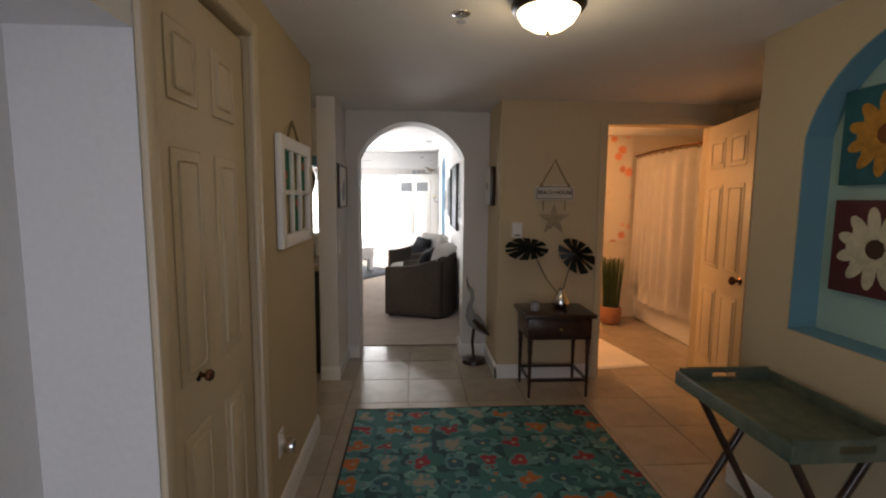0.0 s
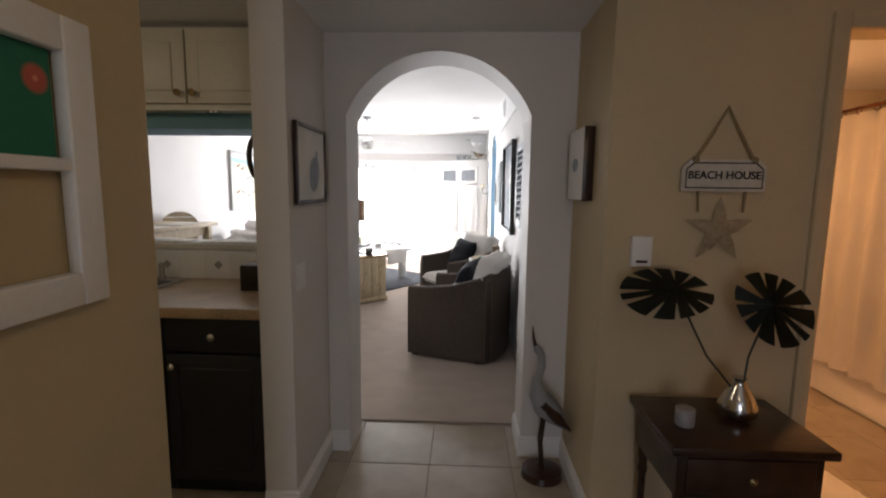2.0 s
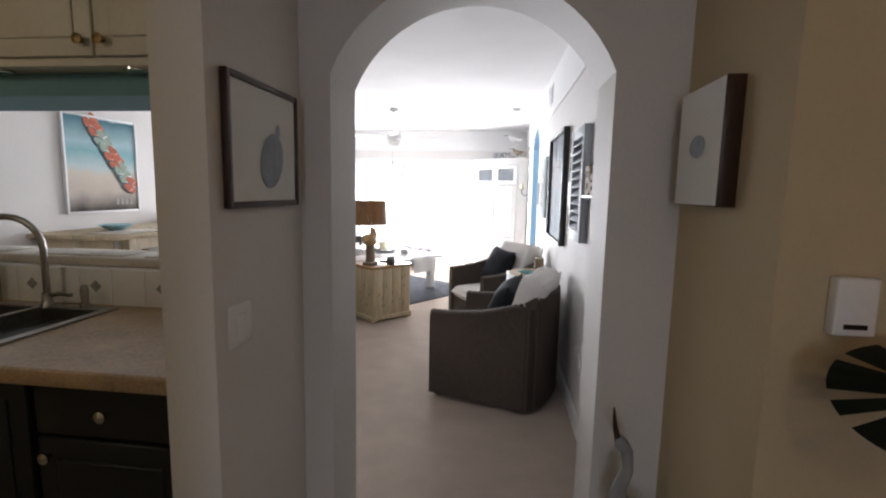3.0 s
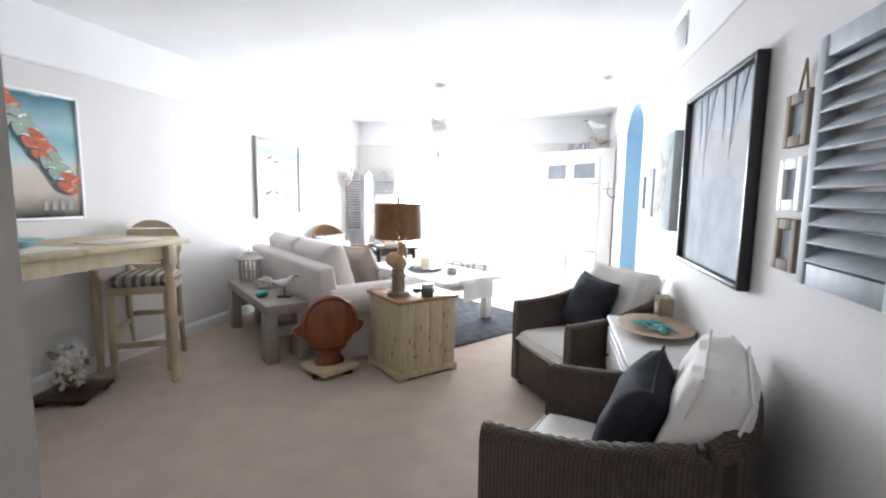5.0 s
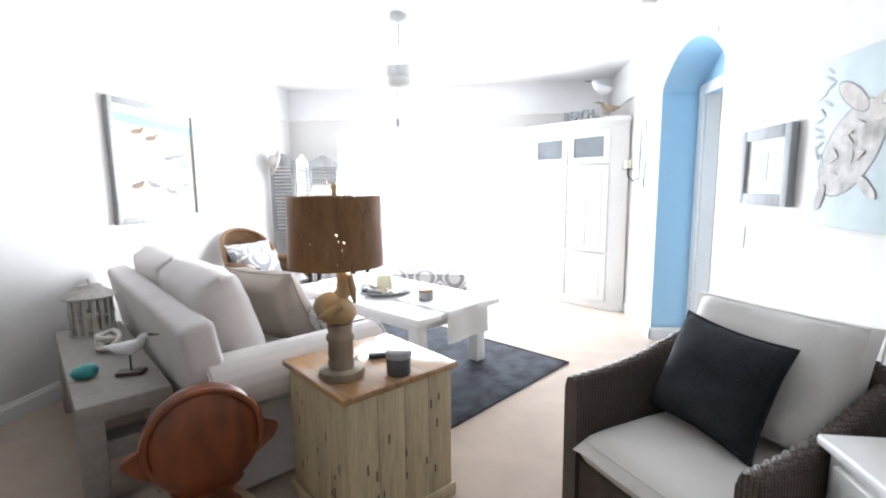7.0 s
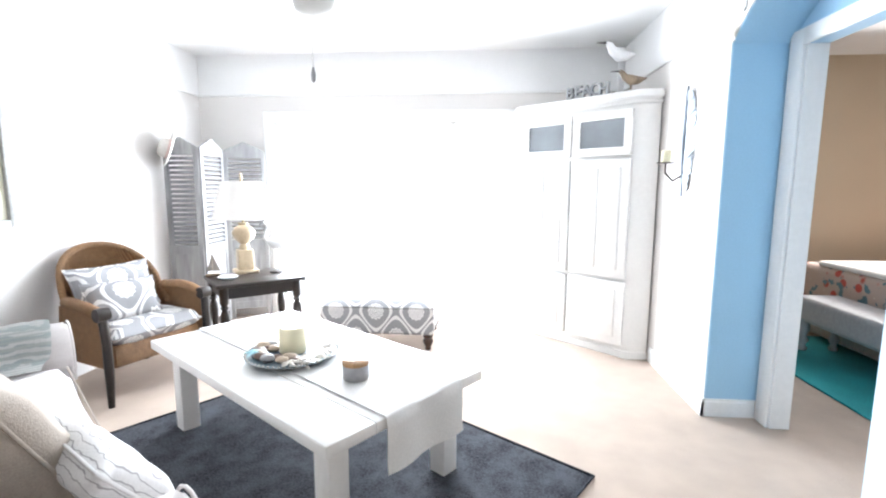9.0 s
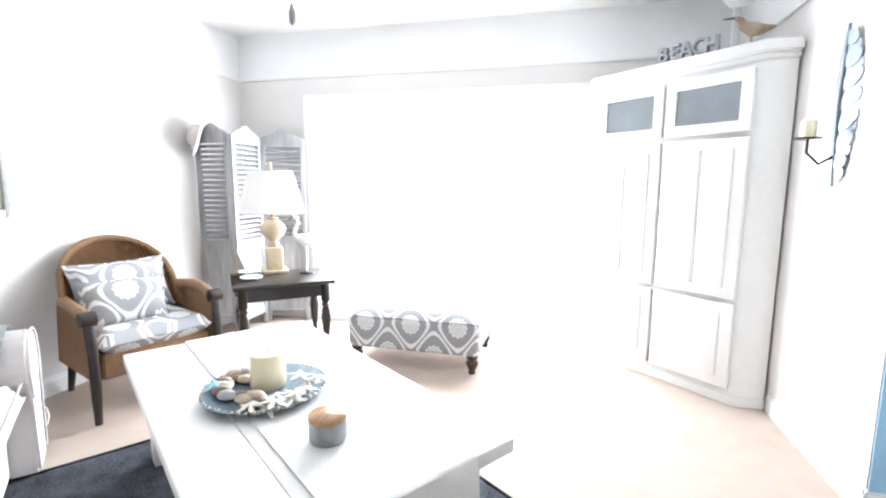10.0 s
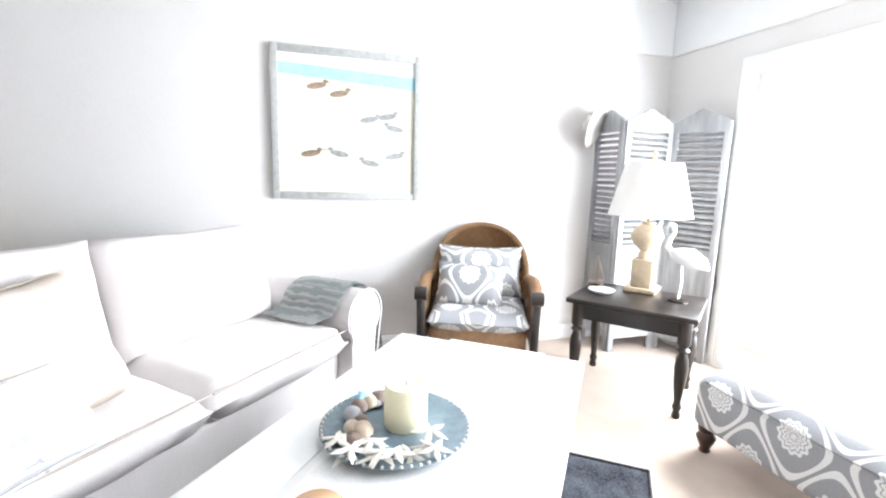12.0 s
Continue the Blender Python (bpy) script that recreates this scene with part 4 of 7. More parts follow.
def ottoman():
    t = thing("ottoman_bench", -1.18, 10.86, 0, 0, "grey damask upholstered bench with turned wooden feet", "ottoman")
    part("seat", mbox(-0.47, -0.33, 0.13, 0.47, 0.33, 0.36, 0.03, 4), DAMASK, t)
    part("top_pad", moved(cushion(0.95, 0.67, 0.13, puff=0.2, pinch=0.0), pose(0, 0, 0.36)), DAMASK, t)
    for sx in (-1, 1):
        for sy in (-1, 1):
            part("foot", moved(lathe([(0.02, 0), (0.028, 0.01), (0.022, 0.025), (0.035, 0.05), (0.045, 0.08), (0.03, 0.10), (0.04, 0.11), (0.04, 0.135)], 16), pose(sx * 0.42, sy * 0.28, 0)), MAHOG, t)


ottoman()


def turned_leg(h, r):
    k = h / 0.52
    return lathe([(0.55 * r, 0), (0.7 * r, 0.015 * k), (0.5 * r, 0.04 * k), (0.75 * r, 0.06 * k), (0.5 * r, 0.085 * k), (0.9 * r, 0.20 * k), (1.05 * r, 0.27 * k), (0.9 * r, 0.32 * k), (0.6 * r, 0.35 * k), (1.0 * r, 0.365 * k), (0.65 * r, 0.38 * k), (r, 0.40 * k), (r, 0.52 * k), (0, 0.521 * k)], 16)


def end_table():
    t = thing("end_table", -2.255, 10.66, 0, 40.8, "black-brown end table with turned legs", "end table")
    part("top", mbox(-0.345, -0.28, 0.545, 0.345, 0.28, 0.575, 0.006), BLACKW, t)
    for s in (-1, 1):
        part("apron", mbox(-0.28, s * 0.22 - 0.01, 0.45, 0.28, s * 0.22 + 0.01, 0.545), BLACKW, t)
        part("apron", mbox(s * 0.285 - 0.01, -0.20, 0.45, s * 0.285 + 0.01, 0.20, 0.545), BLACKW, t)
        for k in (-1, 1):
            part("leg", moved(turned_leg(0.544, 0.034), pose(s * 0.285, k * 0.22, 0)), BLACKW, t)


end_table()


def wicker_chair():
    t = thing("wicker_armchair", -2.70, 9.82, 0, -111, "honey wicker armchair with dark wooden arm posts", "armchair")
    part("seat_frame", mbox(-0.29, -0.26, 0.22, 0.29, 0.28, 0.36, 0.02), WICKER, t)
    bm, rows = bmesh.new(), []
    n, m = 20, 12
    for i in range(n + 1):
        a = math.pi * (-0.12 + 1.24 * i / n)
        top = 0.50 + 0.42 * math.sin(max(0, min(math.pi, a))) ** 0.55
        row = []
        for j in range(m + 1):
            z = 0.34 + (top - 0.34) * j / m
            lean = 0.16 * (z - 0.34)
            row.append(bm.verts.new((0.31 * math.cos(a), -0.10 - 0.20 * math.sin(a) - lean, z)))
        rows.append(row)
    rim = [v.co.copy() for v in (r[-1] for r in rows)]
    for a, b in zip(rows, rows[1:]):
        for j in range(m):
            bm.faces.new((a[j], a[j + 1], b[j + 1], b[j]))
    bmesh.ops.solidify(bm, geom=bm.faces[:], thickness=0.02)
    part("backrest", bm, WICKER, t)
    part("rim", tube(rim, 0.02, 10), WICKER, t)
    for s in (-1, 1):
        pts = [(s * 0.33, 0.26, 0.57), (s * 0.34, 0.14, 0.60), (s * 0.34, 0.0, 0.61), (s * 0.315, -0.12, 0.60)]
        part("arm", tube(pts, 0.036, 10), WICKER, t)
        bm = prism([(0.28, 0.24), (0.28, 0.56), (0.10, 0.58), (-0.16, 0.58), (-0.22, 0.24)], -0.012, 0.012)
        bm.transform(Matrix(((0, 0, 1, s * 0.33), (1, 0, 0, 0), (0, 1, 0, 0), (0, 0, 0, 1))))
        part("side_panel", bm, WICKER, t)
        bm = tube([(s * 0.33, 0.29, 0.0), (s * 0.33, 0.30, 0.22), (s * 0.33, 0.30, 0.40), (s * 0.335, 0.29, 0.54)], 0.026, 10, taper=[0.7, 1, 1, 1])
        part("front_post", moved(bm, pose(0, 0, 0)), BLACKW, t, "dark wooden post")
        part("arm_scroll", moved(lathe([(0.0, -0.035), (0.04, -0.035), (0.044, 0), (0.04, 0.035), (0, 0.035)], 16), pose(s * 0.335, 0.285, 0.575, 0, 90)), BLACKW, t, "dark wooden scroll")
        part("rear_leg", tube([(s * 0.27, -0.33, 0.0), (s * 0.27, -0.26, 0.18), (s * 0.28, -0.24, 0.34)], 0.024, 8, taper=[0.7, 1, 1]), BLACKW, t)
    part("seat_cushion", moved(cushion(0.60, 0.58, 0.13, puff=0.2, pinch=0.02, seed=9), pose(0, 0.02, 0.41)), DAMASK, t)


wicker_chair()
for off, tilt, spin, size, seed in (((0.0, -0.17, 0.63), 110, 4, (0.56, 0.34, 0.13), 1), ((0.06, 0.02, 0.575), 116, -8, (0.44, 0.29, 0.13), 2)):
    a = pose(-2.70, 9.82, 0, 0, 0, -111) @ Vector(off)
    pillow("damask_pillow", *a, pose(0, 0, 0, 0, 0, -111 + spin) @ pose(0, 0, 0, tilt), *size, DAMASK, "grey damask pillow on the wicker armchair", "damask pillows", seed)


def folding_screen():
    t = thing("folding_screen", 0, 0, 0, 0, "grey washed three-panel louvered folding screen", "folding screen")
    pts = [(-3.135, 10.87), (-2.815, 10.885), (-2.84, 11.30), (-2.47, 11.44)]
    for i, (a, b) in enumerate(zip(pts, pts[1:])):
        d = Vector((b[0] - a[0], b[1] - a[1], 0))
        w = d.length - 0.008
        m = pose(a[0], a[1], 0, 0, 0, math.degrees(math.atan2(d.y, d.x)))
        bm = mbox(0, -0.012, 0, 0.045, 0.012, 1.66, 0.003)
        mbox(w - 0.045, -0.012, 0, w, 0.012, 1.66, 0.003, bm=bm), mbox(0.045, -0.011, 0.72, w - 0.045, 0.011, 0.80, bm=bm), mbox(0.045, -0.011, 0.10, w - 0.045, 0.011, 0.17, bm=bm)
        crest = [(0.0, 1.60), (w, 1.60), (w, 1.665)] + [(w * (1 - s), 1.665 + 0.075 * math.sin(math.pi * s) ** 2 + 0.015 * abs(math.sin(3 * math.pi * s))) for s in [k / 16 for k in range(1, 16)]] + [(0, 1.665)]
        c = prism(crest, -0.0125, 0.0125)
        c.transform(Matrix(((1, 0, 0, 0), (0, 0, 1, 0), (0, 1, 0, 0), (0, 0, 0, 1))))
        join(bm, c)
        p = part("panel", moved(bm, m), GREYW, t)
        part("inset", moved(mbox(0.045, -0.004, 0.17, w - 0.045, 0.004, 0.72), m), GREYW, p)
        for k in range(19):
            z = 0.825 + 0.0415 * k
            part("slat", moved(mbox(0.04, -0.018, -0.0035, w - 0.04, 0.018, 0.0035), m @ pose(0, 0, z, 38)), GREYW, p)


folding_screen()

# ---- hall ----
LEAF = material("dark_monstera_leaf", (0.012, 0.022, 0.014), 0.35, grain=20, amount=0.2, bump=0.2)
ROPE = material("jute_rope", (0.34, 0.26, 0.15), 0.95, grain=150, amount=0.2, bump=0.6)
SIGNW = material("aged_white_sign", (0.62, 0.60, 0.54), 0.7, grain=25, amount=0.12)
FLIP = Matrix(((1, 0, 0, 0), (0, 0, 1, 0), (0, 1, 0, 0), (0, 0, 0, 1)))
TO_S = pose(0, 0, 0, 90, 0, 0)
TO_E, TO_W, TO_N = pose(0, 0, 0, 90, 0, 90), pose(0, 0, 0, 90, 0, -90), pose(0, 0, 0, 90, 0, 180)


def six_panel_door(t, w, h, mat, face=1):
    """A leaf from x 0 to w, 35 mm thick, with six raised panels on both faces."""
    leaf = part("leaf", mbox(0, -0.0175, 0.012, w, 0.0175, h, 0.003), mat, t)
    k = (w - 3 * 0.10) / 2
    for x in (0.10, 0.20 + k):
        for z0, z1 in ((0.22, 0.80), (0.95, 1.58), (1.70, h - 0.11)):
            for s in (-1, 1):
                y = s * 0.0175
                ring = mbox(x, min(y, y + s * 0.005), z0, x + k, max(y, y + s * 0.005), z1, 0.004)
                mbox(x + 0.03, min(y, y + s * 0.011), z0 + 0.03, x + k - 0.03, max(y, y + s * 0.016), z1 - 0.03, 0.012, 2, bm=ring)
                part("panel", ring, mat, leaf)


def knob(t, x, z, mat, back=True, out=0.0175, k=1.0):
    for s in (-1, 1) if back else (-1,):
        bm = lathe([(0.028, 0), (0.03, 0.004), (0.012, 0.012), (0.011, 0.03), (0.026, 0.04), (0.03, 0.055), (0.02, 0.068), (0, 0.07)], 18)
        part("knob", moved(bm, pose(x, s * out, z, -90 if s > 0 else 90) @ Matrix.Scale(k, 4)), mat, t, "aged bronze knob")


BRONZE = material("aged_bronze", (0.20, 0.09, 0.05), 0.25, 0.9, grain=30)
d = tagged(new("door_closet"), "cream six-panel closet door with a bronze knob", "door", kind="structure")
d.matrix_basis = pose(-0.275, 0.755, 0, 0, 0, 90)
six_panel_door(d, 0.635, 2.01, DOORP), knob(d, 0.20, 0.95, BRONZE, k=0.6)
bm = mbox(-0.24, 1.41, 0, -0.222, 1.475, 2.09, 0.005)
mbox(-0.24, 0.702, 0, -0.222, 0.752, 2.09, 0.005, bm=bm), mbox(-0.24, 0.752, 2.03, -0.222, 1.41, 2.09, 0.005, bm=bm)
structure("closet_casing", bm, DOORP, "cream moulded closet door casing", "trim")
d = tagged(new("door_bathroom"), "white six-panel bathroom door standing open", "door", kind="structure")
d.matrix_basis = pose(2.715, 3.245, 0, 0, 0, 180 + 76)
six_panel_door(d, 0.80, 2.03, DOORP), knob(d, 0.735, 0.93, BRONZE)
bm = mbox(1.82, 3.25, 0, 1.88, 3.27, 2.11, 0.005)
mbox(2.74, 3.25, 0, 2.80, 3.27, 2.11, 0.005, bm=bm), mbox(1.88, 3.25, 2.05, 2.74, 3.27, 2.11, 0.005, bm=bm)
structure("bathroom_casing", bm, CREAM, "cream bathroom door casing", "trim")


def hall_lamp():
    t = thing("ceiling_light", 0.86, 1.44, 2.22, 0, "flush ceiling light with a bronze ring and frosted dome", "ceiling light")
    t.scale = (0.78, 0.78, 0.85)
    part("ring", lathe([(0.10, -0.075), (0.165, -0.07), (0.18, -0.05), (0.175, -0.03), (0.15, -0.015), (0.13, 0.0)], 40), IRON, t, "dark bronze ring")
    bm = lathe([(0.0, -0.155), (0.03, -0.153), (0.08, -0.142), (0.125, -0.115), (0.148, -0.08), (0.15, -0.068)], 40)
    part("dome", bm, glow("frosted_lit_glass", (1.0, 0.86, 0.60), 3.2), t, "lit frosted glass dome")
    part("finial", lathe([(0.0, -0.18), (0.008, -0.176), (0.012, -0.165), (0.006, -0.158), (0.012, -0.152)], 14), IRON, t)


hall_lamp()


def sprinkler():
    t = thing("sprinkler", 0.55, 1.64, 2.22, 0, "small chrome ceiling sprinkler head", "sprinkler")
    part("plate", lathe([(0.035, -0.006), (0.04, -0.003), (0.04, 0)], 20), CHROME, t)
    part("head", lathe([(0.02, -0.035), (0.02, -0.032), (0.006, -0.03), (0.006, -0.006)], 14), CHROME, t)


sprinkler()


def hall_rug():
    t = thing("hall_rug", 0.77, 1.50, 0, 0, "teal hall rug with red, orange and cream flowers", "rug")
    mat = material("teal_floral_rug", (0.05, 0.20, 0.20), 0.95, grain=110, amount=0.2, bump=0.5)
    nt = mat.node_tree
    b = nt.nodes["Principled BSDF"]
    last = b.inputs["Base Color"].links[0].from_socket
    tc = nt.nodes.new("ShaderNodeTexCoord")
    def cells(scale, loose, metric):
        v = nt.nodes.new("ShaderNodeTexVoronoi")
        v.voronoi_dimensions, v.distance = "2D", metric
        v.inputs["Scale"].default_value, v.inputs["Randomness"].default_value = scale, loose
        nt.links.new(tc.outputs["Object"], v.inputs["Vector"])
        pick = nt.nodes.new("ShaderNodeSeparateColor")
        nt.links.new(v.outputs["Color"], pick.inputs[0])
        return v.outputs["Distance"], pick.outputs[0]
    def over(last, fac, colour):
        m = nt.nodes.new("ShaderNodeMix")
        m.data_type = "RGBA"
        m.inputs[7].default_value = (*colour, 1)
        nt.links.new(fac, m.inputs[0]), nt.links.new(last, m.inputs[6])
        return m.outputs[2]
    def both(a, c):
        return node(nt, "MULTIPLY", a, c)
    small, tone = cells(17, 0.8, "EUCLIDEAN")
    last = over(last, node(nt, "GREATER_THAN", tone, 0.55), (0.02, 0.075, 0.085))
    last = over(last, node(nt, "GREATER_THAN", tone, 0.86), (0.16, 0.36, 0.32))
    big, kind = cells(5.4, 0.0, "EUCLIDEAN")
    petal = node(nt, "LESS_THAN", node(nt, "ADD", big, node(nt, "MULTIPLY", small, 0.30)), 0.56)
    last = over(last, both(petal, node(nt, "GREATER_THAN", tone, 0.3)), (0.10, 0.26, 0.26))
    for low, high, c in ((0.0, 0.30, (0.30, 0.29, 0.24)), (0.30, 0.52, (0.33, 0.035, 0.05)), (0.52, 0.68, (0.48, 0.14, 0.03)), (0.68, 1.01, (0.03, 0.11, 0.14))):
        pick = both(node(nt, "GREATER_THAN", kind, low), node(nt, "LESS_THAN", kind, high))
        ring = both(node(nt, "LESS_THAN", node(nt, "ADD", big, node(nt, "MULTIPLY", small, 0.45)), 0.46), node(nt, "GREATER_THAN", tone, 0.25))
        last = over(last, both(pick, ring), c)
    last = over(last, node(nt, "LESS_THAN", big, 0.07), (0.34, 0.30, 0.20))
    nt.links.new(last, b.inputs["Base Color"])
    part("rug_body", mbox(-0.80, -1.22, 0, 0.80, 1.22, 0.010, 0.003), mat, t)
    part("binding", tube([(-0.80, -1.22, 0.006), (0.80, -1.22, 0.006), (0.80, 1.22, 0.006), (-0.80, 1.22, 0.006), (-0.80, -1.22, 0.006)], 0.007, 6), BLACKW, t)


hall_rug()


def tray_table():
    t = thing("tray_table", 1.74, 1.24, 0, 0, "distressed green tray on crossed wooden legs", "tray table")
    green = material("distressed_green_paint", (0.055, 0.085, 0.06), 0.45, grain=18, amount=0.3, stain=5, second=(0.14, 0.15, 0.10), bump=0.25)
    tray = part("tray", mbox(-0.20, -0.31, 0.645, 0.20, 0.31, 0.66), green, t)
    for s in (-1, 1):
        part("long_side", mbox(s * 0.21 - 0.009, -0.32, 0.645, s * 0.21 + 0.009, 0.32, 0.705, 0.003), green, tray)
        bm = mbox(-0.201, s * 0.31 - 0.009, 0.645, 0.201, s * 0.31 + 0.009, 0.675)
        mbox(-0.201, s * 0.31 - 0.009, 0.70, 0.201, s * 0.31 + 0.009, 0.72, bm=bm), mbox(-0.201, s * 0.31 - 0.009, 0.675, -0.06, s * 0.31 + 0.009, 0.70, bm=bm), mbox(0.06, s * 0.31 - 0.009, 0.675, 0.201, s * 0.31 + 0.009, 0.70, bm=bm)
        part("handled_end", bm, green, tray)
        y = s * 0.24
        for k in (-1, 1):
            part("leg", tube([(k * 0.19, y - 0.018 * k, 0.0), (-k * 0.17, y - 0.018 * k, 0.645)], 0.016, 8), MAHOG, t)
    for k in (-1, 1):
        part("crossbar", tube([(k * 0.12, -0.26, 0.12), (k * 0.12, 0.26, 0.12)], 0.010, 8), MAHOG, t)


tray_table()


def side_table():
    t = thing("hall_side_table", 1.425, 3.03, 0, 0, "small dark mahogany table with a drawer and thin legs", "side table")
    part("top", mbox(-0.265, -0.19, 0.60, 0.265, 0.20, 0.63, 0.005), MAHOG, t)
    part("case", mbox(-0.235, -0.165, 0.44, 0.235, 0.175, 0.60, 0.003), MAHOG, t)
    dr = part("drawer", mbox(-0.205, -0.175, 0.465, 0.205, -0.165, 0.585, 0.003), MAHOG, t)
    part("drawer_knob", moved(lathe([(0.006, 0), (0.006, 0.01), (0.013, 0.014), (0, 0.024)], 12), pose(0, -0.175, 0.52, 90)), BRASS, dr)
    for sx in (-1, 1):
        for sy in (-1, 1):
            part("leg", moved(lathe([(0.010, 0), (0.012, 0.10), (0.016, 0.12), (0.012, 0.14), (0.015, 0.33), (0.02, 0.35), (0.016, 0.37), (0.021, 0.44)], 12), pose(sx * 0.215, sy * 0.15, 0)), MAHOG, t)
        part("stretcher", mbox(sx * 0.215 - 0.007, -0.14, 0.12, sx * 0.215 + 0.007, 0.14, 0.14), MAHOG, t)
    for sy in (-1, 1):
        part("stretcher", mbox(-0.205, sy * 0.15 - 0.007, 0.12, 0.205, sy * 0.15 + 0.007, 0.14), MAHOG, t)


side_table()


def monstera(t, at, size, spin, tilt):
    """A split leaf: a heart outline cut by slots, gently cupped."""
    out, n = [], 144
    for i in range(n):
        a = 2 * math.pi * i / n
        r = 0.52 + 0.10 * math.cos(a) + 0.06 * math.cos(2 * a)
        if abs(a - math.pi) > 0.45 and math.sin(11.0 * abs(a - math.pi)) > 0.90:
            r *= 0.46
        if abs(a - math.pi) < 0.14:
            r *= 0.25
        out.append((size * r * math.cos(a), size * 0.86 * r * math.sin(a)))
    bm = bmesh.new()
    c = bm.verts.new((0, 0, 0.02))
    ring = [bm.verts.new((x, y, -0.12 * (x * x + y * y) / size)) for x, y in out]
    for i in range(n):
        bm.faces.new((c, ring[i], ring[(i + 1) % n]))
    bmesh.ops.solidify(bm, geom=bm.faces[:], thickness=0.003)
    bm.transform(Matrix.Translation(at) @ pose(0, 0, 0, 90 - tilt, 0, 0) @ pose(0, 0, 0, 0, 0, spin))
    part("leaf", bm, LEAF, t)
    x, y, z = at
    part("stem", tube([(x, y - 0.005, z), (0.45 * x, y, 0.22), (0.1 * x, 0, 0.11), (0, 0, 0.02)], 0.004, 6), LEAF, t)


def vase():
    t = thing("vase", 1.485, 3.06, 0.63, 0, "smoked glass vase with two dark monstera leaves", "vase")
    part("glass", lathe([(0.035, 0), (0.06, 0.02), (0.066, 0.05), (0.05, 0.09), (0.024, 0.13), (0.02, 0.15), (0.024, 0.155)], 28), CHROME, t)
    monstera(t, (-0.235, 0.04, 0.461), 0.29, 186, 52), monstera(t, (0.105, 0.04, 0.417), 0.28, -40, 8)


vase()
t = thing("candle_jar", 1.27, 3.0, 0.63, 0, "small clear glass candle jar on the table", "candle")
part("jar", lathe([(0.03, 0), (0.033, 0.01), (0.033, 0.06), (0.03, 0.062)], 20), GREYC, t)


def beach_house_sign():
    t = thing("hanging_sign", 1.465, 3.255, 1.512, 0, "white wooden sign hung from a jute rope", "sign")
    w, h = 0.315, 0.12
    out = [(-w / 2, -h / 2), (w / 2, -h / 2), (w / 2, h / 2 - 0.03), (w / 2 - 0.03, h / 2), (-w / 2 + 0.03, h / 2), (-w / 2, h / 2 - 0.03)]
    bm = prism(out, 0, 0.014, bevel=0.002)
    part("board", moved(bm, TO_S), SIGNW, t)
    o2, o3 = [(x * 0.92, y * 0.82) for x, y in out], [(x * 0.89, y * 0.74) for x, y in out]
    bm = bmesh.new()
    for i in range(6):
        q = [bm.verts.new((*p, 0.0152)) for p in (o2[i], o2[(i + 1) % 6], o3[(i + 1) % 6], o3[i])]
        bm.faces.new(q)
    part("border", moved(bm, TO_S), IRON, t, smooth=None)
    text("lettering", "BEACH HOUSE", 0.041, 0.001, IRON, t, TO_S @ Matrix.Translation((0, 0, 0.0155)))
    part("rope", tube([(-0.11, -0.008, 0.055), (-0.05, -0.008, 0.16), (0.0, -0.006, 0.255), (0.05, -0.008, 0.16), (0.11, -0.008, 0.055)], 0.006, 8), ROPE, t)
    for s in (-1, 1):
        bm = bmesh.new()
        bmesh.ops.create_icosphere(bm, subdivisions=2, radius=0.013)
        part("rope_knot", moved(bm, pose(s * 0.11, -0.012, 0.058)), ROPE, t)
        part("lower_rope", tube([(s * 0.09, -0.006, -0.05), (s * 0.085, -0.008, -0.14)], 0.004, 6), ROPE, t)


beach_house_sign()


def star_mesh(r, d, arms=5, inner=0.34, seed=0):
    bm = bmesh.new()
    top, bot = bm.verts.new((0, 0, d)), bm.verts.new((0, 0, 0))
    ring = []
    for i in range(arms * 4):
        a = 2 * math.pi * i / (arms * 4) + math.pi / 2
        k = 1.0 if i % 4 == 0 else inner if i % 4 == 2 else 0.55
        ring.append(bm.verts.new((r * k * math.cos(a + 0.05 * noise.noise(Vector((i, seed, 0)))), r * k * math.sin(a), 0.25 * d if i % 4 else 0.05 * d)))
    n = len(ring)
    for i in range(n):
        bm.faces.new((top, ring[i], ring[(i + 1) % n])), bm.faces.new((bot, ring[(i + 1) % n], ring[i]))
    return bm


t = thing("starfish", 1.47, 3.262, 1.30, 0, "tan dried starfish hanging under the sign", "starfish")
part("body", moved(star_mesh(0.135, 0.03), TO_S), material("tan_starfish", (0.45, 0.36, 0.24), 0.9, grain=60, amount=0.2, bump=0.6), t)
t = thing("thermostat", 1.176, 3.262, 1.215, 0, "small white wall thermostat", "thermostat")
part("case", mbox(-0.04, -0.022, -0.06, 0.04, 0.008, 0.06, 0.005), WHITE, t)
part("display", mbox(-0.022, -0.024, -0.045, 0.022, -0.021, -0.035), IRON, t)


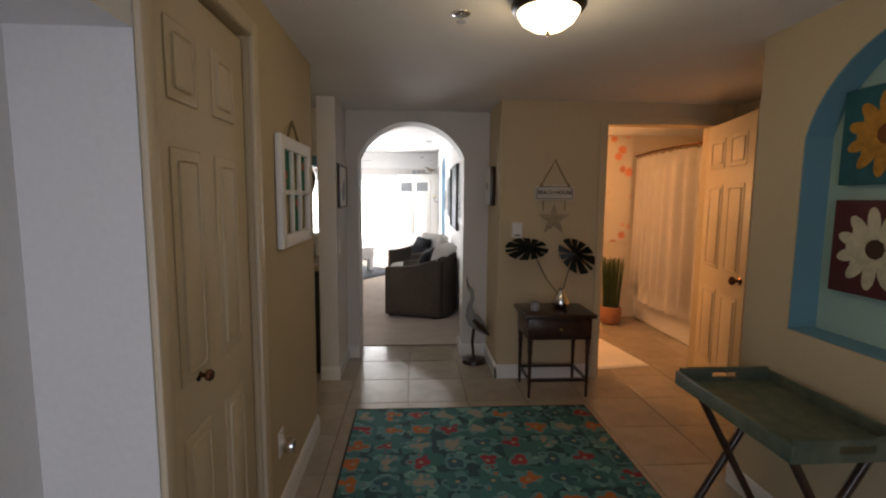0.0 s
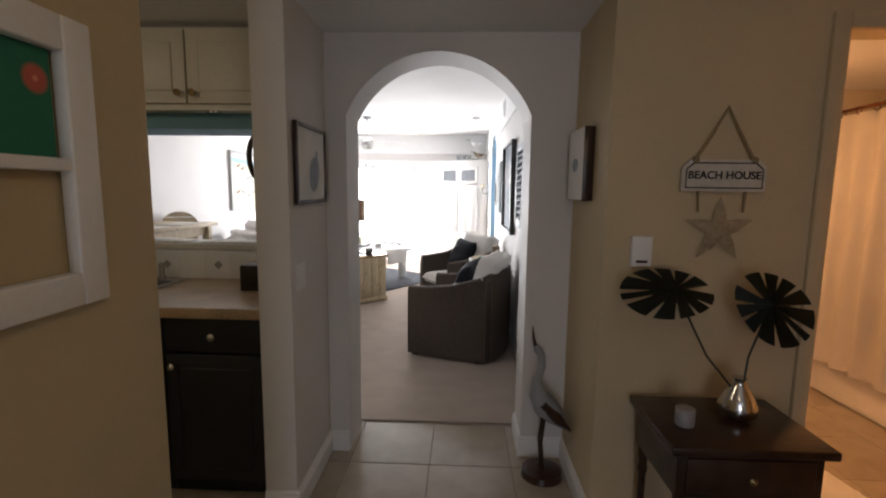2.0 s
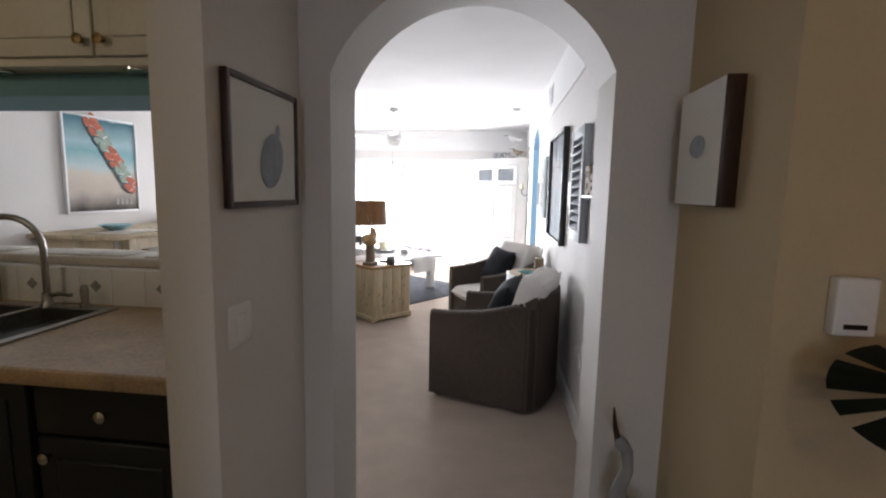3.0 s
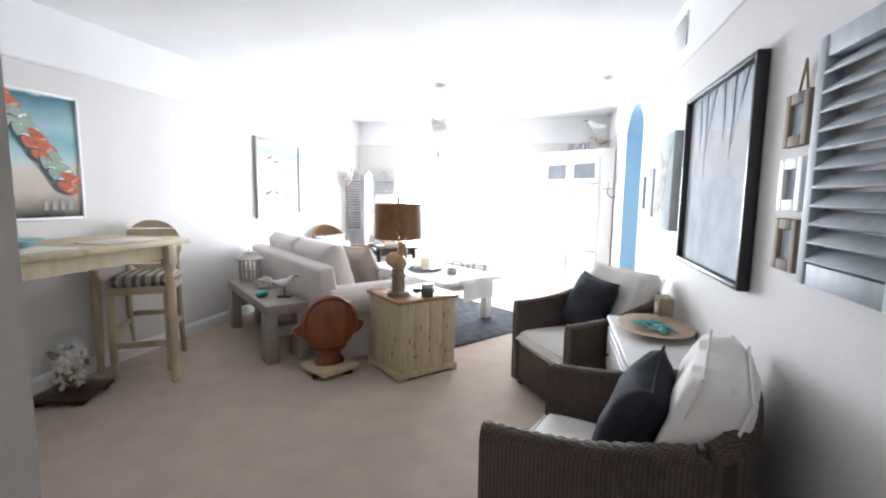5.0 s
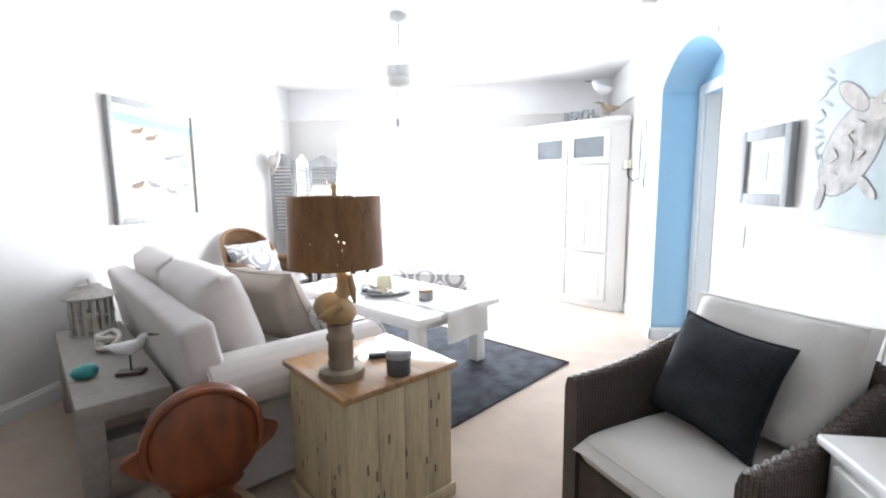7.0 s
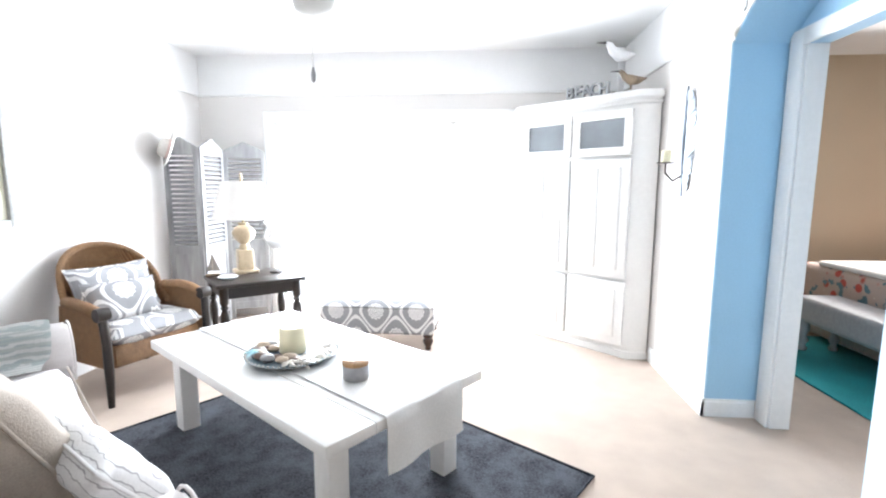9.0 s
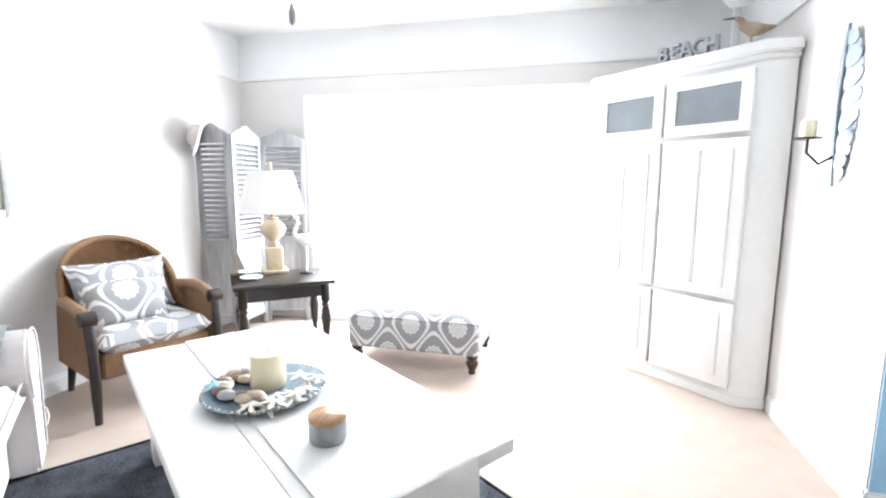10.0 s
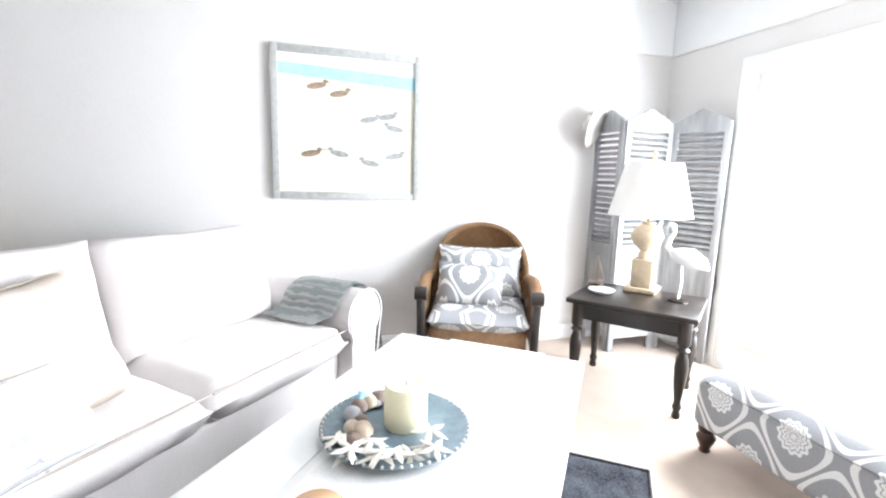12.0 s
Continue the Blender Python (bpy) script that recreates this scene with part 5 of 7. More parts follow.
def framed(name, centre, side, w, h, frame_w, depth, frame_mat, art_mat, label, category="picture", mat_w=0.0, group=""):
    """A framed picture on a wall; side: the turn that faces it into the room. Local x right, z up, -y out of the wall."""
    t = thing(name, *centre, side, label, category, group)
    for s in (-1, 1):
        part("frame_side", mbox(s * (w - frame_w) / 2 - frame_w / 2, -depth, -h / 2, s * (w - frame_w) / 2 + frame_w / 2, 0, h / 2, 0.003), frame_mat, t)
        part("frame_rail", mbox(-w / 2 + frame_w, -depth, s * (h - frame_w) / 2 - frame_w / 2, w / 2 - frame_w, 0, s * (h - frame_w) / 2 + frame_w / 2, 0.003), frame_mat, t)
    iw, ih = w - 2 * frame_w, h - 2 * frame_w
    if mat_w:
        part("mount", mbox(-iw / 2, -0.010, -ih / 2, iw / 2, -0.002, ih / 2), MAT, t)
        iw, ih = iw - 2 * mat_w, ih - 2 * mat_w
    part("picture", mbox(-iw / 2, -0.013, -ih / 2, iw / 2, -0.0105, ih / 2), art_mat, t)
    return t


def blot(t, name, pts, mat, y=-0.015):
    """A painted shape on a picture, in the picture's (x, z)."""
    bm = prism(pts, -0.0005, 0.0005)
    bm.transform(Matrix(((1, 0, 0, 0), (0, 0, 1, y), (0, 1, 0, 0), (0, 0, 0, 1))))
    part(name, bm, mat, t, smooth=None)


def oval(cx, cz, rx, rz, n=16, turn=0.0):
    c, s = math.cos(turn), math.sin(turn)
    return [(cx + rx * math.cos(a) * c - rz * math.sin(a) * s, cz + rx * math.cos(a) * s + rz * math.sin(a) * c) for a in [2 * math.pi * i / n for i in range(n)]]


GREYPAINT = material("soft_grey_blue_paint", (0.40, 0.45, 0.53), 0.9, grain=30, amount=0.15)
p = framed("framed_print", (-0.238, 3.55, 1.55), 90, 0.41, 0.35, 0.018, 0.02, MAHOG, MAT, "small framed shell print in a mahogany frame", "picture")
blot(p, "shell_shape", oval(0.03, -0.04, 0.065, 0.085, turn=-0.5), GREYPAINT), blot(p, "shell_tip", oval(0.07, 0.05, 0.012, 0.02), GREYPAINT)
p = thing("box_frame_print", 1.034, 3.60, 1.565, -90, "deep mahogany box frame with a pale print", "picture")
part("box", mbox(-0.135, -0.045, -0.16, 0.135, 0, 0.16, 0.002), MAHOG, p)
part("print", mbox(-0.132, -0.048, -0.157, 0.132, -0.0455, 0.157), MAT, p, "pale print")
blot(p, "pale_shape", oval(0.0, 0.0, 0.05, 0.03), GREYPAINT, -0.0487)


def old_window():
    t = thing("window_frame_decor", -0.24, 1.975, 1.48, 90, "white six-light window sash hung on the wall", "wall decor")
    w, h = 0.58, 0.50
    for s in (-1, 1):
        part("stile", mbox(s * (w / 2 - 0.03) - 0.03, -0.032, -h / 2, s * (w / 2 - 0.03) + 0.03, -0.004, h / 2, 0.004), WHITE, t)
        part("rail", mbox(-w / 2 + 0.06, -0.031, s * (h / 2 - 0.03) - 0.03, w / 2 - 0.06, -0.004, s * (h / 2 - 0.03) + 0.03, 0.004), WHITE, t)
        part("muntin", mbox(s * 0.073 - 0.009, -0.028, -h / 2 + 0.06, s * 0.073 + 0.009, -0.006, h / 2 - 0.06, 0.003), WHITE, t)
    part("crossbar", mbox(-w / 2 + 0.06, -0.030, -0.011, w / 2 - 0.06, -0.005, 0.011, 0.003), WHITE, t)
    fab = patterned("green_hibiscus_cloth", (0.02, 0.19, 0.12), [("flower", 11, 0.30, 0.20, (0.55, 0.13, 0.10)), ("flower", 11, 0.08, 0.04, (0.8, 0.35, 0.25))])
    for c, r in ((-1, 1), (1, 1), (0, -1)):
        part("cloth_panel", mbox(c * 0.152 - 0.07, -0.010, r * 0.1 - 0.09, c * 0.152 + 0.07, -0.006, r * 0.1 + 0.09), fab, t, "green hibiscus print panel")
    part("hanger", tube([(-0.10, -0.012, 0.25), (-0.05, -0.010, 0.30), (0.0, -0.008, 0.34), (0.05, -0.010, 0.30), (0.10, -0.012, 0.25)], 0.006, 8), ROPE, t)


old_window()


def wall_plate(name, x, y, z, turn, w, h, label, category):
    t = thing(name, x, y, z, turn, label, category)
    part("plate", mbox(-w / 2, -0.006, -h / 2, w / 2, 0, h / 2, 0.003), WHITE, t)
    part("rocker", mbox(-w / 5, -0.010, -h / 4, w / 5, -0.005, h / 4, 0.002), WHITE, t)
    return t


wall_plate("light_switch", -0.24, 3.40, 1.06, 90, 0.115, 0.115, "white double light switch plate", "light switch")
t = wall_plate("wall_outlet", -0.24, 1.66, 0.36, 90, 0.075, 0.12, "white wall outlet with a plugged-in night light", "outlet")
part("night_light", moved(lathe([(0.03, 0), (0.035, 0.02), (0.03, 0.05), (0.0, 0.06)], 16), pose(0.01, -0.006, -0.02, 90)), CHROME, t)


def heron(name, x, y, z, turn, h, label, mat, base_mat):
    """A slender wading bird on two thin legs."""
    t = thing(name, x, y, z, turn, label, "bird figurine")
    k = h / 0.62
    part("base", lathe([(0.085 * k, 0), (0.08 * k, 0.025 * k), (0.03 * k, 0.035 * k), (0, 0.036 * k)], 18), base_mat, t)
    for s in (-1, 1):
        part("leg", tube([(s * 0.015 * k, 0, 0.03 * k), (s * 0.015 * k, 0.012 * k, 0.15 * k), (s * 0.012 * k, 0, 0.25 * k)], 0.006 * k, 6), base_mat, t)
    bm = tube([(0, -0.09 * k, 0.20 * k), (0, -0.05 * k, 0.25 * k), (0, 0.0, 0.30 * k), (0, 0.03 * k, 0.35 * k), (0, 0.035 * k, 0.41 * k), (0, 0.015 * k, 0.46 * k), (0, 0.02 * k, 0.51 * k), (0, 0.035 * k, 0.53 * k), (0, 0.045 * k, 0.55 * k)], 0.05 * k, 12, taper=[0.2, 0.8, 1.0, 0.7, 0.35, 0.28, 0.3, 0.36, 0.2])
    part("body", bm, mat, t)
    part("bill", tube([(0, 0.045 * k, 0.54 * k), (0, 0.055 * k, 0.58 * k), (0, 0.06 * k, 0.625 * k)], 0.009 * k, 6, taper=[1, 0.7, 0.2]), base_mat, t)
    for s in (-1, 1):
        part("wing", tube([(s * 0.035 * k, 0.02 * k, 0.32 * k), (s * 0.045 * k, -0.04 * k, 0.26 * k), (s * 0.02 * k, -0.11 * k, 0.19 * k)], 0.022 * k, 8, taper=[0.7, 1, 0.2]), base_mat, t)
    return t


heron("heron_statue", 0.90, 3.65, 0, 100, 0.78, "grey metal heron standing on the tiled floor", GREYF, MAHOG)


def flower_canvas(y, z, s, ground, petal, core, label):
    t = thing("flower_canvas", 2.123, y, z, -90, label, "painting", "flower paintings in the niche")
    part("canvas", mbox(-s / 2, -0.035, -s / 2, s / 2, 0, s / 2, 0.003), ground, t)
    for k, n, r in ((1.0, 11, 0.15), (0.72, 9, 0.12)):
        for i in range(n):
            a = 2 * math.pi * (i + 0.5 * (k < 1)) / n
            blot(t, "petal", oval(0.26 * s * k * 1.1 * math.cos(a), 0.26 * s * k * 1.1 * math.sin(a), r * s, 0.07 * s, 12, a), petal, -0.0362 - 0.0012 * (k < 1) - 0.00005 * i)
    blot(t, "flower_centre", oval(0, 0, 0.10 * s, 0.10 * s), core, -0.0392)


flower_canvas(1.26, 1.71, 0.37, material("teal_paint", (0.02, 0.13, 0.15), 0.7, grain=30), material("ochre_petal", (0.55, 0.26, 0.03), 0.7, grain=40, amount=0.2), material("rust_paint", (0.20, 0.06, 0.01), 0.8), "square painting of an orange flower on teal")
flower_canvas(1.26, 1.28, 0.37, material("maroon_paint", (0.09, 0.015, 0.015), 0.7, grain=30), material("cream_petal", (0.60, 0.55, 0.38), 0.7, grain=40, amount=0.15), material("dark_centre_paint", (0.06, 0.025, 0.01), 0.8), "square painting of a cream flower on maroon")

# ---- bathroom ----


def bathtub():
    t = thing("bathtub", 3.55, 4.31, 0, 0, "white alcove bathtub behind the shower curtain", "bathtub")
    bm = mbox(-0.44, -0.88, 0, 0.44, 0.88, 0.40, 0.03, 3)
    part("tub", bm, WHITE, t)
    part("rim", mbox(-0.455, -0.885, 0.385, -0.38, 0.885, 0.42, 0.012, 3), WHITE, t)


bathtub()


def shower_curtain():
    t = thing("shower_curtain", 3.06, 4.3, 0, 0, "white pleated shower curtain on a curved rod", "shower curtain")
    bm, rows, n = bmesh.new(), [], 90
    bow = lambda s: -0.10 * math.sin(math.pi * s)
    for i in range(n + 1):
        s = i / n
        y = -0.80 + 1.66 * s
        rows.append([bm.verts.new((bow(s) + (0.012 + 0.022 * j / 10) * math.sin(s * 62 + 0.8 * math.sin(s * 9)), y + 0.01 * math.sin(s * 31), 1.96 - 1.66 * j / 10)) for j in range(11)])
    for a, b in zip(rows, rows[1:]):
        for j in range(10):
            bm.faces.new((a[j], a[j + 1], b[j + 1], b[j]))
    bmesh.ops.solidify(bm, geom=bm.faces[:], thickness=0.003)
    part("cloth", bm, WHITEC, t, smooth=180)
    part("rod", tube([(bow(i / 16), -0.90 + 1.79 * i / 16, 1.99) for i in range(17)], 0.012, 10), BRONZE, t)
    for i in range(12):
        s = (i + 0.5) / 12
        bm = tube([(bow(s) + 0.018 * math.cos(a), -0.80 + 1.66 * s, 1.975 + 0.024 * math.sin(a)) for a in [2 * math.pi * k / 10 for k in range(11)]], 0.003, 5)
        part("ring", bm, BRONZE, t)


shower_curtain()


def reed_basket():
    t = thing("reed_planter", 2.70, 4.90, 0, 0, "green reeds standing in a terracotta pot", "plant")
    part("pot", lathe([(0.08, 0), (0.11, 0.02), (0.13, 0.12), (0.12, 0.20), (0.10, 0.20)], 20), material("terracotta", (0.45, 0.20, 0.10), 0.8, grain=30), t)
    rnd, bm = random.Random(2), bmesh.new()
    for i in range(90):
        a, r = rnd.random() * 6.283, 0.09 * math.sqrt(rnd.random())
        x, y = r * math.cos(a), r * math.sin(a)
        tube([(x, y, 0.17), (1.2 * x, 1.2 * y, 0.45), (1.5 * x, 1.5 * y, 0.72 + 0.08 * rnd.random())], 0.006, 4, bm, [1, 0.9, 0.4])
    part("reeds", bm, material("reed_green", (0.06, 0.10, 0.03), 0.7, grain=20, amount=0.3), t)


reed_basket()
t = thing("bath_mat", 2.15, 3.84, 0, 8, "fluffy white bath mat on the tiles", "bath mat")
bm = bmesh.new()
g = [[bm.verts.new((-0.24 + 0.48 * i / 24, -0.40 + 0.80 * j / 40, 0.004 + (0 if i in (0, 24) or j in (0, 40) else 0.014 + 0.012 * noise.noise(Vector((i * 1.3, j * 1.3, 3)))))) for j in range(41)] for i in range(25)]
for i in range(24):
    for j in range(40):
        bm.faces.new((g[i][j], g[i + 1][j], g[i + 1][j + 1], g[i][j + 1]))
part("shag", bm, WHITEC, t)
t = thing("vanity_light", 1.205, 4.55, 1.72, 90, "bronze wall light with a warm frosted globe", "wall light")
part("plate", mbox(-0.06, -0.02, -0.06, 0.06, 0, 0.06, 0.006), BRONZE, t)
part("arm", tube([(0, -0.02, 0), (0, -0.07, -0.01), (0, -0.09, 0.03)], 0.008, 8), BRONZE, t)
part("globe", moved(lathe([(0.02, 0), (0.05, 0.02), (0.06, 0.06), (0.045, 0.10), (0.0, 0.12)], 24), pose(0, -0.09, 0.03)), glow("warm_frosted_glass", (1.0, 0.6, 0.25), 3.0), t)

# ---- kitchen ----
DARKCAB = material("dark_navy_cabinet_paint", (0.012, 0.015, 0.018), 0.4, grain=40, amount=0.1)
CREAMCAB = material("cream_cabinet_paint", (0.66, 0.63, 0.54), 0.45, grain=50, amount=0.04)
COUNTER = material("tan_laminate", (0.50, 0.36, 0.22), 0.35, grain=90, amount=0.2, stain=6)
STEEL = material("brushed_steel", (0.40, 0.39, 0.37), 0.3, 1.0, grain=60, stretch=(1, 8, 1))


def cab_knob(parent, x, y, z, mat):
    part("knob", moved(lathe([(0.007, 0), (0.007, 0.012), (0.016, 0.018), (0.017, 0.026), (0.0, 0.032)], 14), pose(x, y, z, 90)), mat, parent)


def base_unit(x0, x1, drawer):
    t = thing("base_cabinet", x0, 3.36, 0, 0, "dark navy kitchen base cabinet with metal knobs", "cabinet", "kitchen base cabinets")
    w = x1 - x0
    part("body", mbox(0, 0.02, 0.09, w, 0.69, 0.885), DARKCAB, t)
    part("toe_kick", mbox(0, 0.07, 0, w, 0.60, 0.09), DARKCAB, t)
    top = 0.70 if drawer else 0.87
    d = part("door", mbox(0.012, -0.002, 0.10, w - 0.012, 0.02, top, 0.003), DARKCAB, t)
    part("panel", mbox(0.07, -0.008, 0.16, w - 0.07, -0.001, top - 0.06, 0.006), DARKCAB, d)
    cab_knob(d, 0.05, -0.002, top - 0.05, CHROME)
    if drawer:
        d = part("drawer", mbox(0.012, -0.002, 0.715, w - 0.012, 0.02, 0.87, 0.004), DARKCAB, t)
        cab_knob(d, w / 2, -0.002, 0.79, CHROME)


base_unit(-0.86, -0.385, True), base_unit(-1.32, -0.865, False), base_unit(-1.80, -1.325, False), base_unit(-2.30, -1.805, True)
t = thing("kitchen_counter", -1.36, 3.70, 0.885, 0, "tan laminate kitchen counter with a rolled edge", "counter")
for x0, y0, x1, y1 in ((-0.98, -0.375, -0.43, 0.37), (0.27, -0.375, 0.978, 0.37), (-0.43, -0.375, 0.27, -0.245), (-0.43, 0.225, 0.27, 0.37)):
    part("slab", mbox(x0, y0, 0, x1, y1, 0.04), COUNTER, t)
part("front_edge", mbox(-0.98, -0.388, -0.006, 0.978, -0.3755, 0.041, 0.005), COUNTER, t)


def sink():
    t = thing("kitchen_sink", -1.44, 3.68, 0.925, 0, "double-bowl steel kitchen sink with a teal sponge", "sink")
    for x0, x1, low in ((-0.34, 0.04, -0.18), (0.06, 0.34, -0.14)):
        bm = mbox(x0, -0.22, low, x1, 0.20, low + 0.006)
        mbox(x0, -0.22, low, x0 + 0.006, 0.20, 0.0, bm=bm), mbox(x1 - 0.006, -0.22, low, x1, 0.20, 0.0, bm=bm), mbox(x0, -0.22, low, x1, -0.214, 0.0, bm=bm), mbox(x0, 0.194, low, x1, 0.20, 0.0, bm=bm)
        part("bowl", bm, STEEL, t)
    bm = mbox(-0.37, -0.245, 0.001, 0.37, -0.215, 0.008, 0.003)
    mbox(-0.37, 0.195, 0.001, 0.37, 0.245, 0.008, 0.003, bm=bm), mbox(-0.37, -0.215, 0.001, -0.335, 0.195, 0.008, bm=bm), mbox(0.335, -0.215, 0.001, 0.37, 0.195, 0.008, bm=bm), mbox(0.035, -0.215, 0.001, 0.065, 0.195, 0.008, bm=bm)
    part("rim", bm, STEEL, t)
    part("sponge", mbox(0.08, -0.16, -0.05, 0.16, -0.08, -0.02, 0.01), TEAL, t, "teal sponge")


sink()


def faucet():
    t = thing("kitchen_faucet", -1.37, 3.90, 0.925, 0, "brushed steel gooseneck kitchen faucet", "faucet")
    part("base", lathe([(0.03, 0), (0.03, 0.01), (0.02, 0.02), (0.018, 0.06), (0, 0.061)], 18), STEEL, t)
    pts = [(0, 0, 0.04), (0, 0, 0.22)] + [(-0.13 + 0.13 * math.cos(a), -0.05 * (1 - math.cos(a)) / 2, 0.24 + 0.13 * math.sin(a)) for a in [math.pi * i / 12 for i in range(13)]]
    part("neck", tube(pts, 0.013, 12), STEEL, t)
    part("spray_head", tube([(-0.26, -0.05, 0.25), (-0.27, -0.055, 0.19), (-0.275, -0.058, 0.14)], 0.018, 12, taper=[0.8, 1.0, 1.15]), STEEL, t)
    part("lever", tube([(0.02, 0, 0.05), (0.06, 0, 0.06), (0.11, 0, 0.055)], 0.009, 8), STEEL, t)
    part("side_spray", moved(lathe([(0.018, 0), (0.02, 0.01), (0.013, 0.03), (0.016, 0.08), (0.01, 0.10), (0, 0.10)], 14), pose(0.17, 0, 0)), STEEL, t)


faucet()
t = thing("soap_bottle", -1.77, 3.92, 0.925, 0, "clear soap bottle with yellow-green liquid", "bottle")
part("bottle", lathe([(0.03, 0), (0.034, 0.01), (0.034, 0.11), (0.015, 0.135), (0.012, 0.15)], 18), material("yellow_green_soap", (0.45, 0.50, 0.05), 0.2, grain=10), t)
part("pump", tube([(0, 0, 0.15), (0, 0, 0.175), (-0.03, 0, 0.178)], 0.008, 8), BLACK, t)
t = thing("hand_soap_bottle", -1.66, 3.93, 0.925, 0, "clear pump bottle of hand soap by the sink", "bottle")
part("bottle", lathe([(0.025, 0), (0.028, 0.01), (0.028, 0.10), (0.012, 0.12), (0.010, 0.135)], 18), glass("clear_bottle_plastic", (0.80, 0.78, 0.70), 0.05, 0.2), t)
part("pump", tube([(0, 0, 0.135), (0, 0, 0.16), (-0.025, 0, 0.162)], 0.006, 8), BLACK, t)
t = thing("backsplash", -1.36, 3.978, 0.925, 0, "white tiled backsplash with small grey diamonds", "backsplash")
for i in range(13):
    part("tile", mbox(-0.98 + 0.15 * i, -0.006, 0, -0.833 + 0.15 * i, 0.0, 0.154, 0.002), WHITE, t)
    if i % 2:
        part("diamond", moved(mbox(-0.018, -0.0015, -0.018, 0.018, 0.0015, 0.018), pose(-0.905 + 0.15 * i, -0.007, 0.08, 0, 45)), GREYC, t)
t = thing("breakfast_counter", -1.56, 4.19, 1.08, 0, "pale raised breakfast-bar top over the half wall", "counter")
part("slab", mbox(-1.18, -0.17, 0, 1.12, 0.045, 0.04, 0.008), material("pale_laminate", (0.66, 0.62, 0.54), 0.4, grain=70, amount=0.08), t)
for i, x in enumerate((-0.85, -1.35, -1.95)):
    t = thing("placemat", x, 4.13, 1.12, 3 * i - 2, "round-cornered pale placemat on the bar top", "placemat", "placemats on the bar")
    part("mat", mbox(-0.20, -0.085, 0, 0.20, 0.085, 0.006, 0.002), SHELLM, t)
t = thing("kitchen_tool_stand", -0.575, 3.72, 0.925, 0, "black iron tool stand on the kitchen counter", "stand")
part("box", mbox(-0.07, -0.05, 0, 0.07, 0.05, 0.13, 0.004), IRON, t)
part("pole", tube([(0.03, 0, 0.12), (0.03, 0, 0.40), (0.045, 0, 0.48), (0.03, 0, 0.56)], 0.006, 8), IRON, t)
part("loop", tube([(0.03 + 0.05 * math.cos(a), 0, 0.67 + 0.105 * math.sin(a)) for a in [2 * math.pi * k / 24 for k in range(25)]], 0.014, 8), IRON, t)


def upper_unit(x0, x1, hinge):
    t = thing("upper_cabinet", x0, 3.66, 1.835, 0, "cream raised-panel upper kitchen cabinet with brass knobs", "cabinet", "kitchen upper cabinets")
    w = x1 - x0
    part("body", mbox(0.001, 0.02, 0, w - 0.001, 0.0895, 0.355), CREAMCAB, t)
    d = part("door", mbox(0.004, 0, 0.008, w - 0.004, 0.019, 0.35, 0.003), CREAMCAB, t)
    part("panel", mbox(0.065, -0.006, 0.065, w - 0.065, 0.001, 0.29, 0.006), CREAMCAB, d)
    cab_knob(d, w - 0.035 if hinge < 0 else 0.035, 0, 0.055, BRASS)


upper_unit(-0.86, -0.385, 1), upper_unit(-1.33, -0.862, -1), upper_unit(-1.80, -1.332, 1), upper_unit(-2.27, -1.802, -1), upper_unit(-2.74, -2.272, 1)
structure("kitchen_valance", mbox(-3.15, 3.66, 1.812, -0.385, 3.748, 1.834), CREAMCAB, "cream underside board of the upper cabinets", "trim")
structure("pass_through_lintel", mbox(-3.15, 3.749, 1.735, -0.385, 4.06, 1.8185), AQUA, "grey blue painted lintel of the pass-through", "trim")
for x in (-0.75, -1.25):
    t = thing("puck_light", x, 3.704, 1.812, 0, "small round unlit under-cabinet light", "light", "under-cabinet lights")
    part("ring", lathe([(0.03, -0.01), (0.036, -0.008), (0.036, 0)], 20), CHROME, t)

# ---- living room: walls ----
SAND = material("sand_paint", (0.67, 0.64, 0.52), 0.9, grain=25, amount=0.06, bump=0.2)
SEA = material("aqua_sea_paint", (0.38, 0.64, 0.70), 0.9, grain=25, amount=0.12, bump=0.2)
BIRDB = material("brown_bird_paint", (0.34, 0.25, 0.18), 0.9, grain=40, amount=0.25)
BIRDG = material("grey_bird_paint", (0.36, 0.36, 0.35), 0.9, grain=40, amount=0.2)
PALEBLUE = material("pale_sky_paint", (0.62, 0.68, 0.74), 0.9, grain=6, amount=0.12, stain=1.5)
CORALP = material("coral_paint", (0.62, 0.16, 0.08), 0.8, grain=40, amount=0.25)

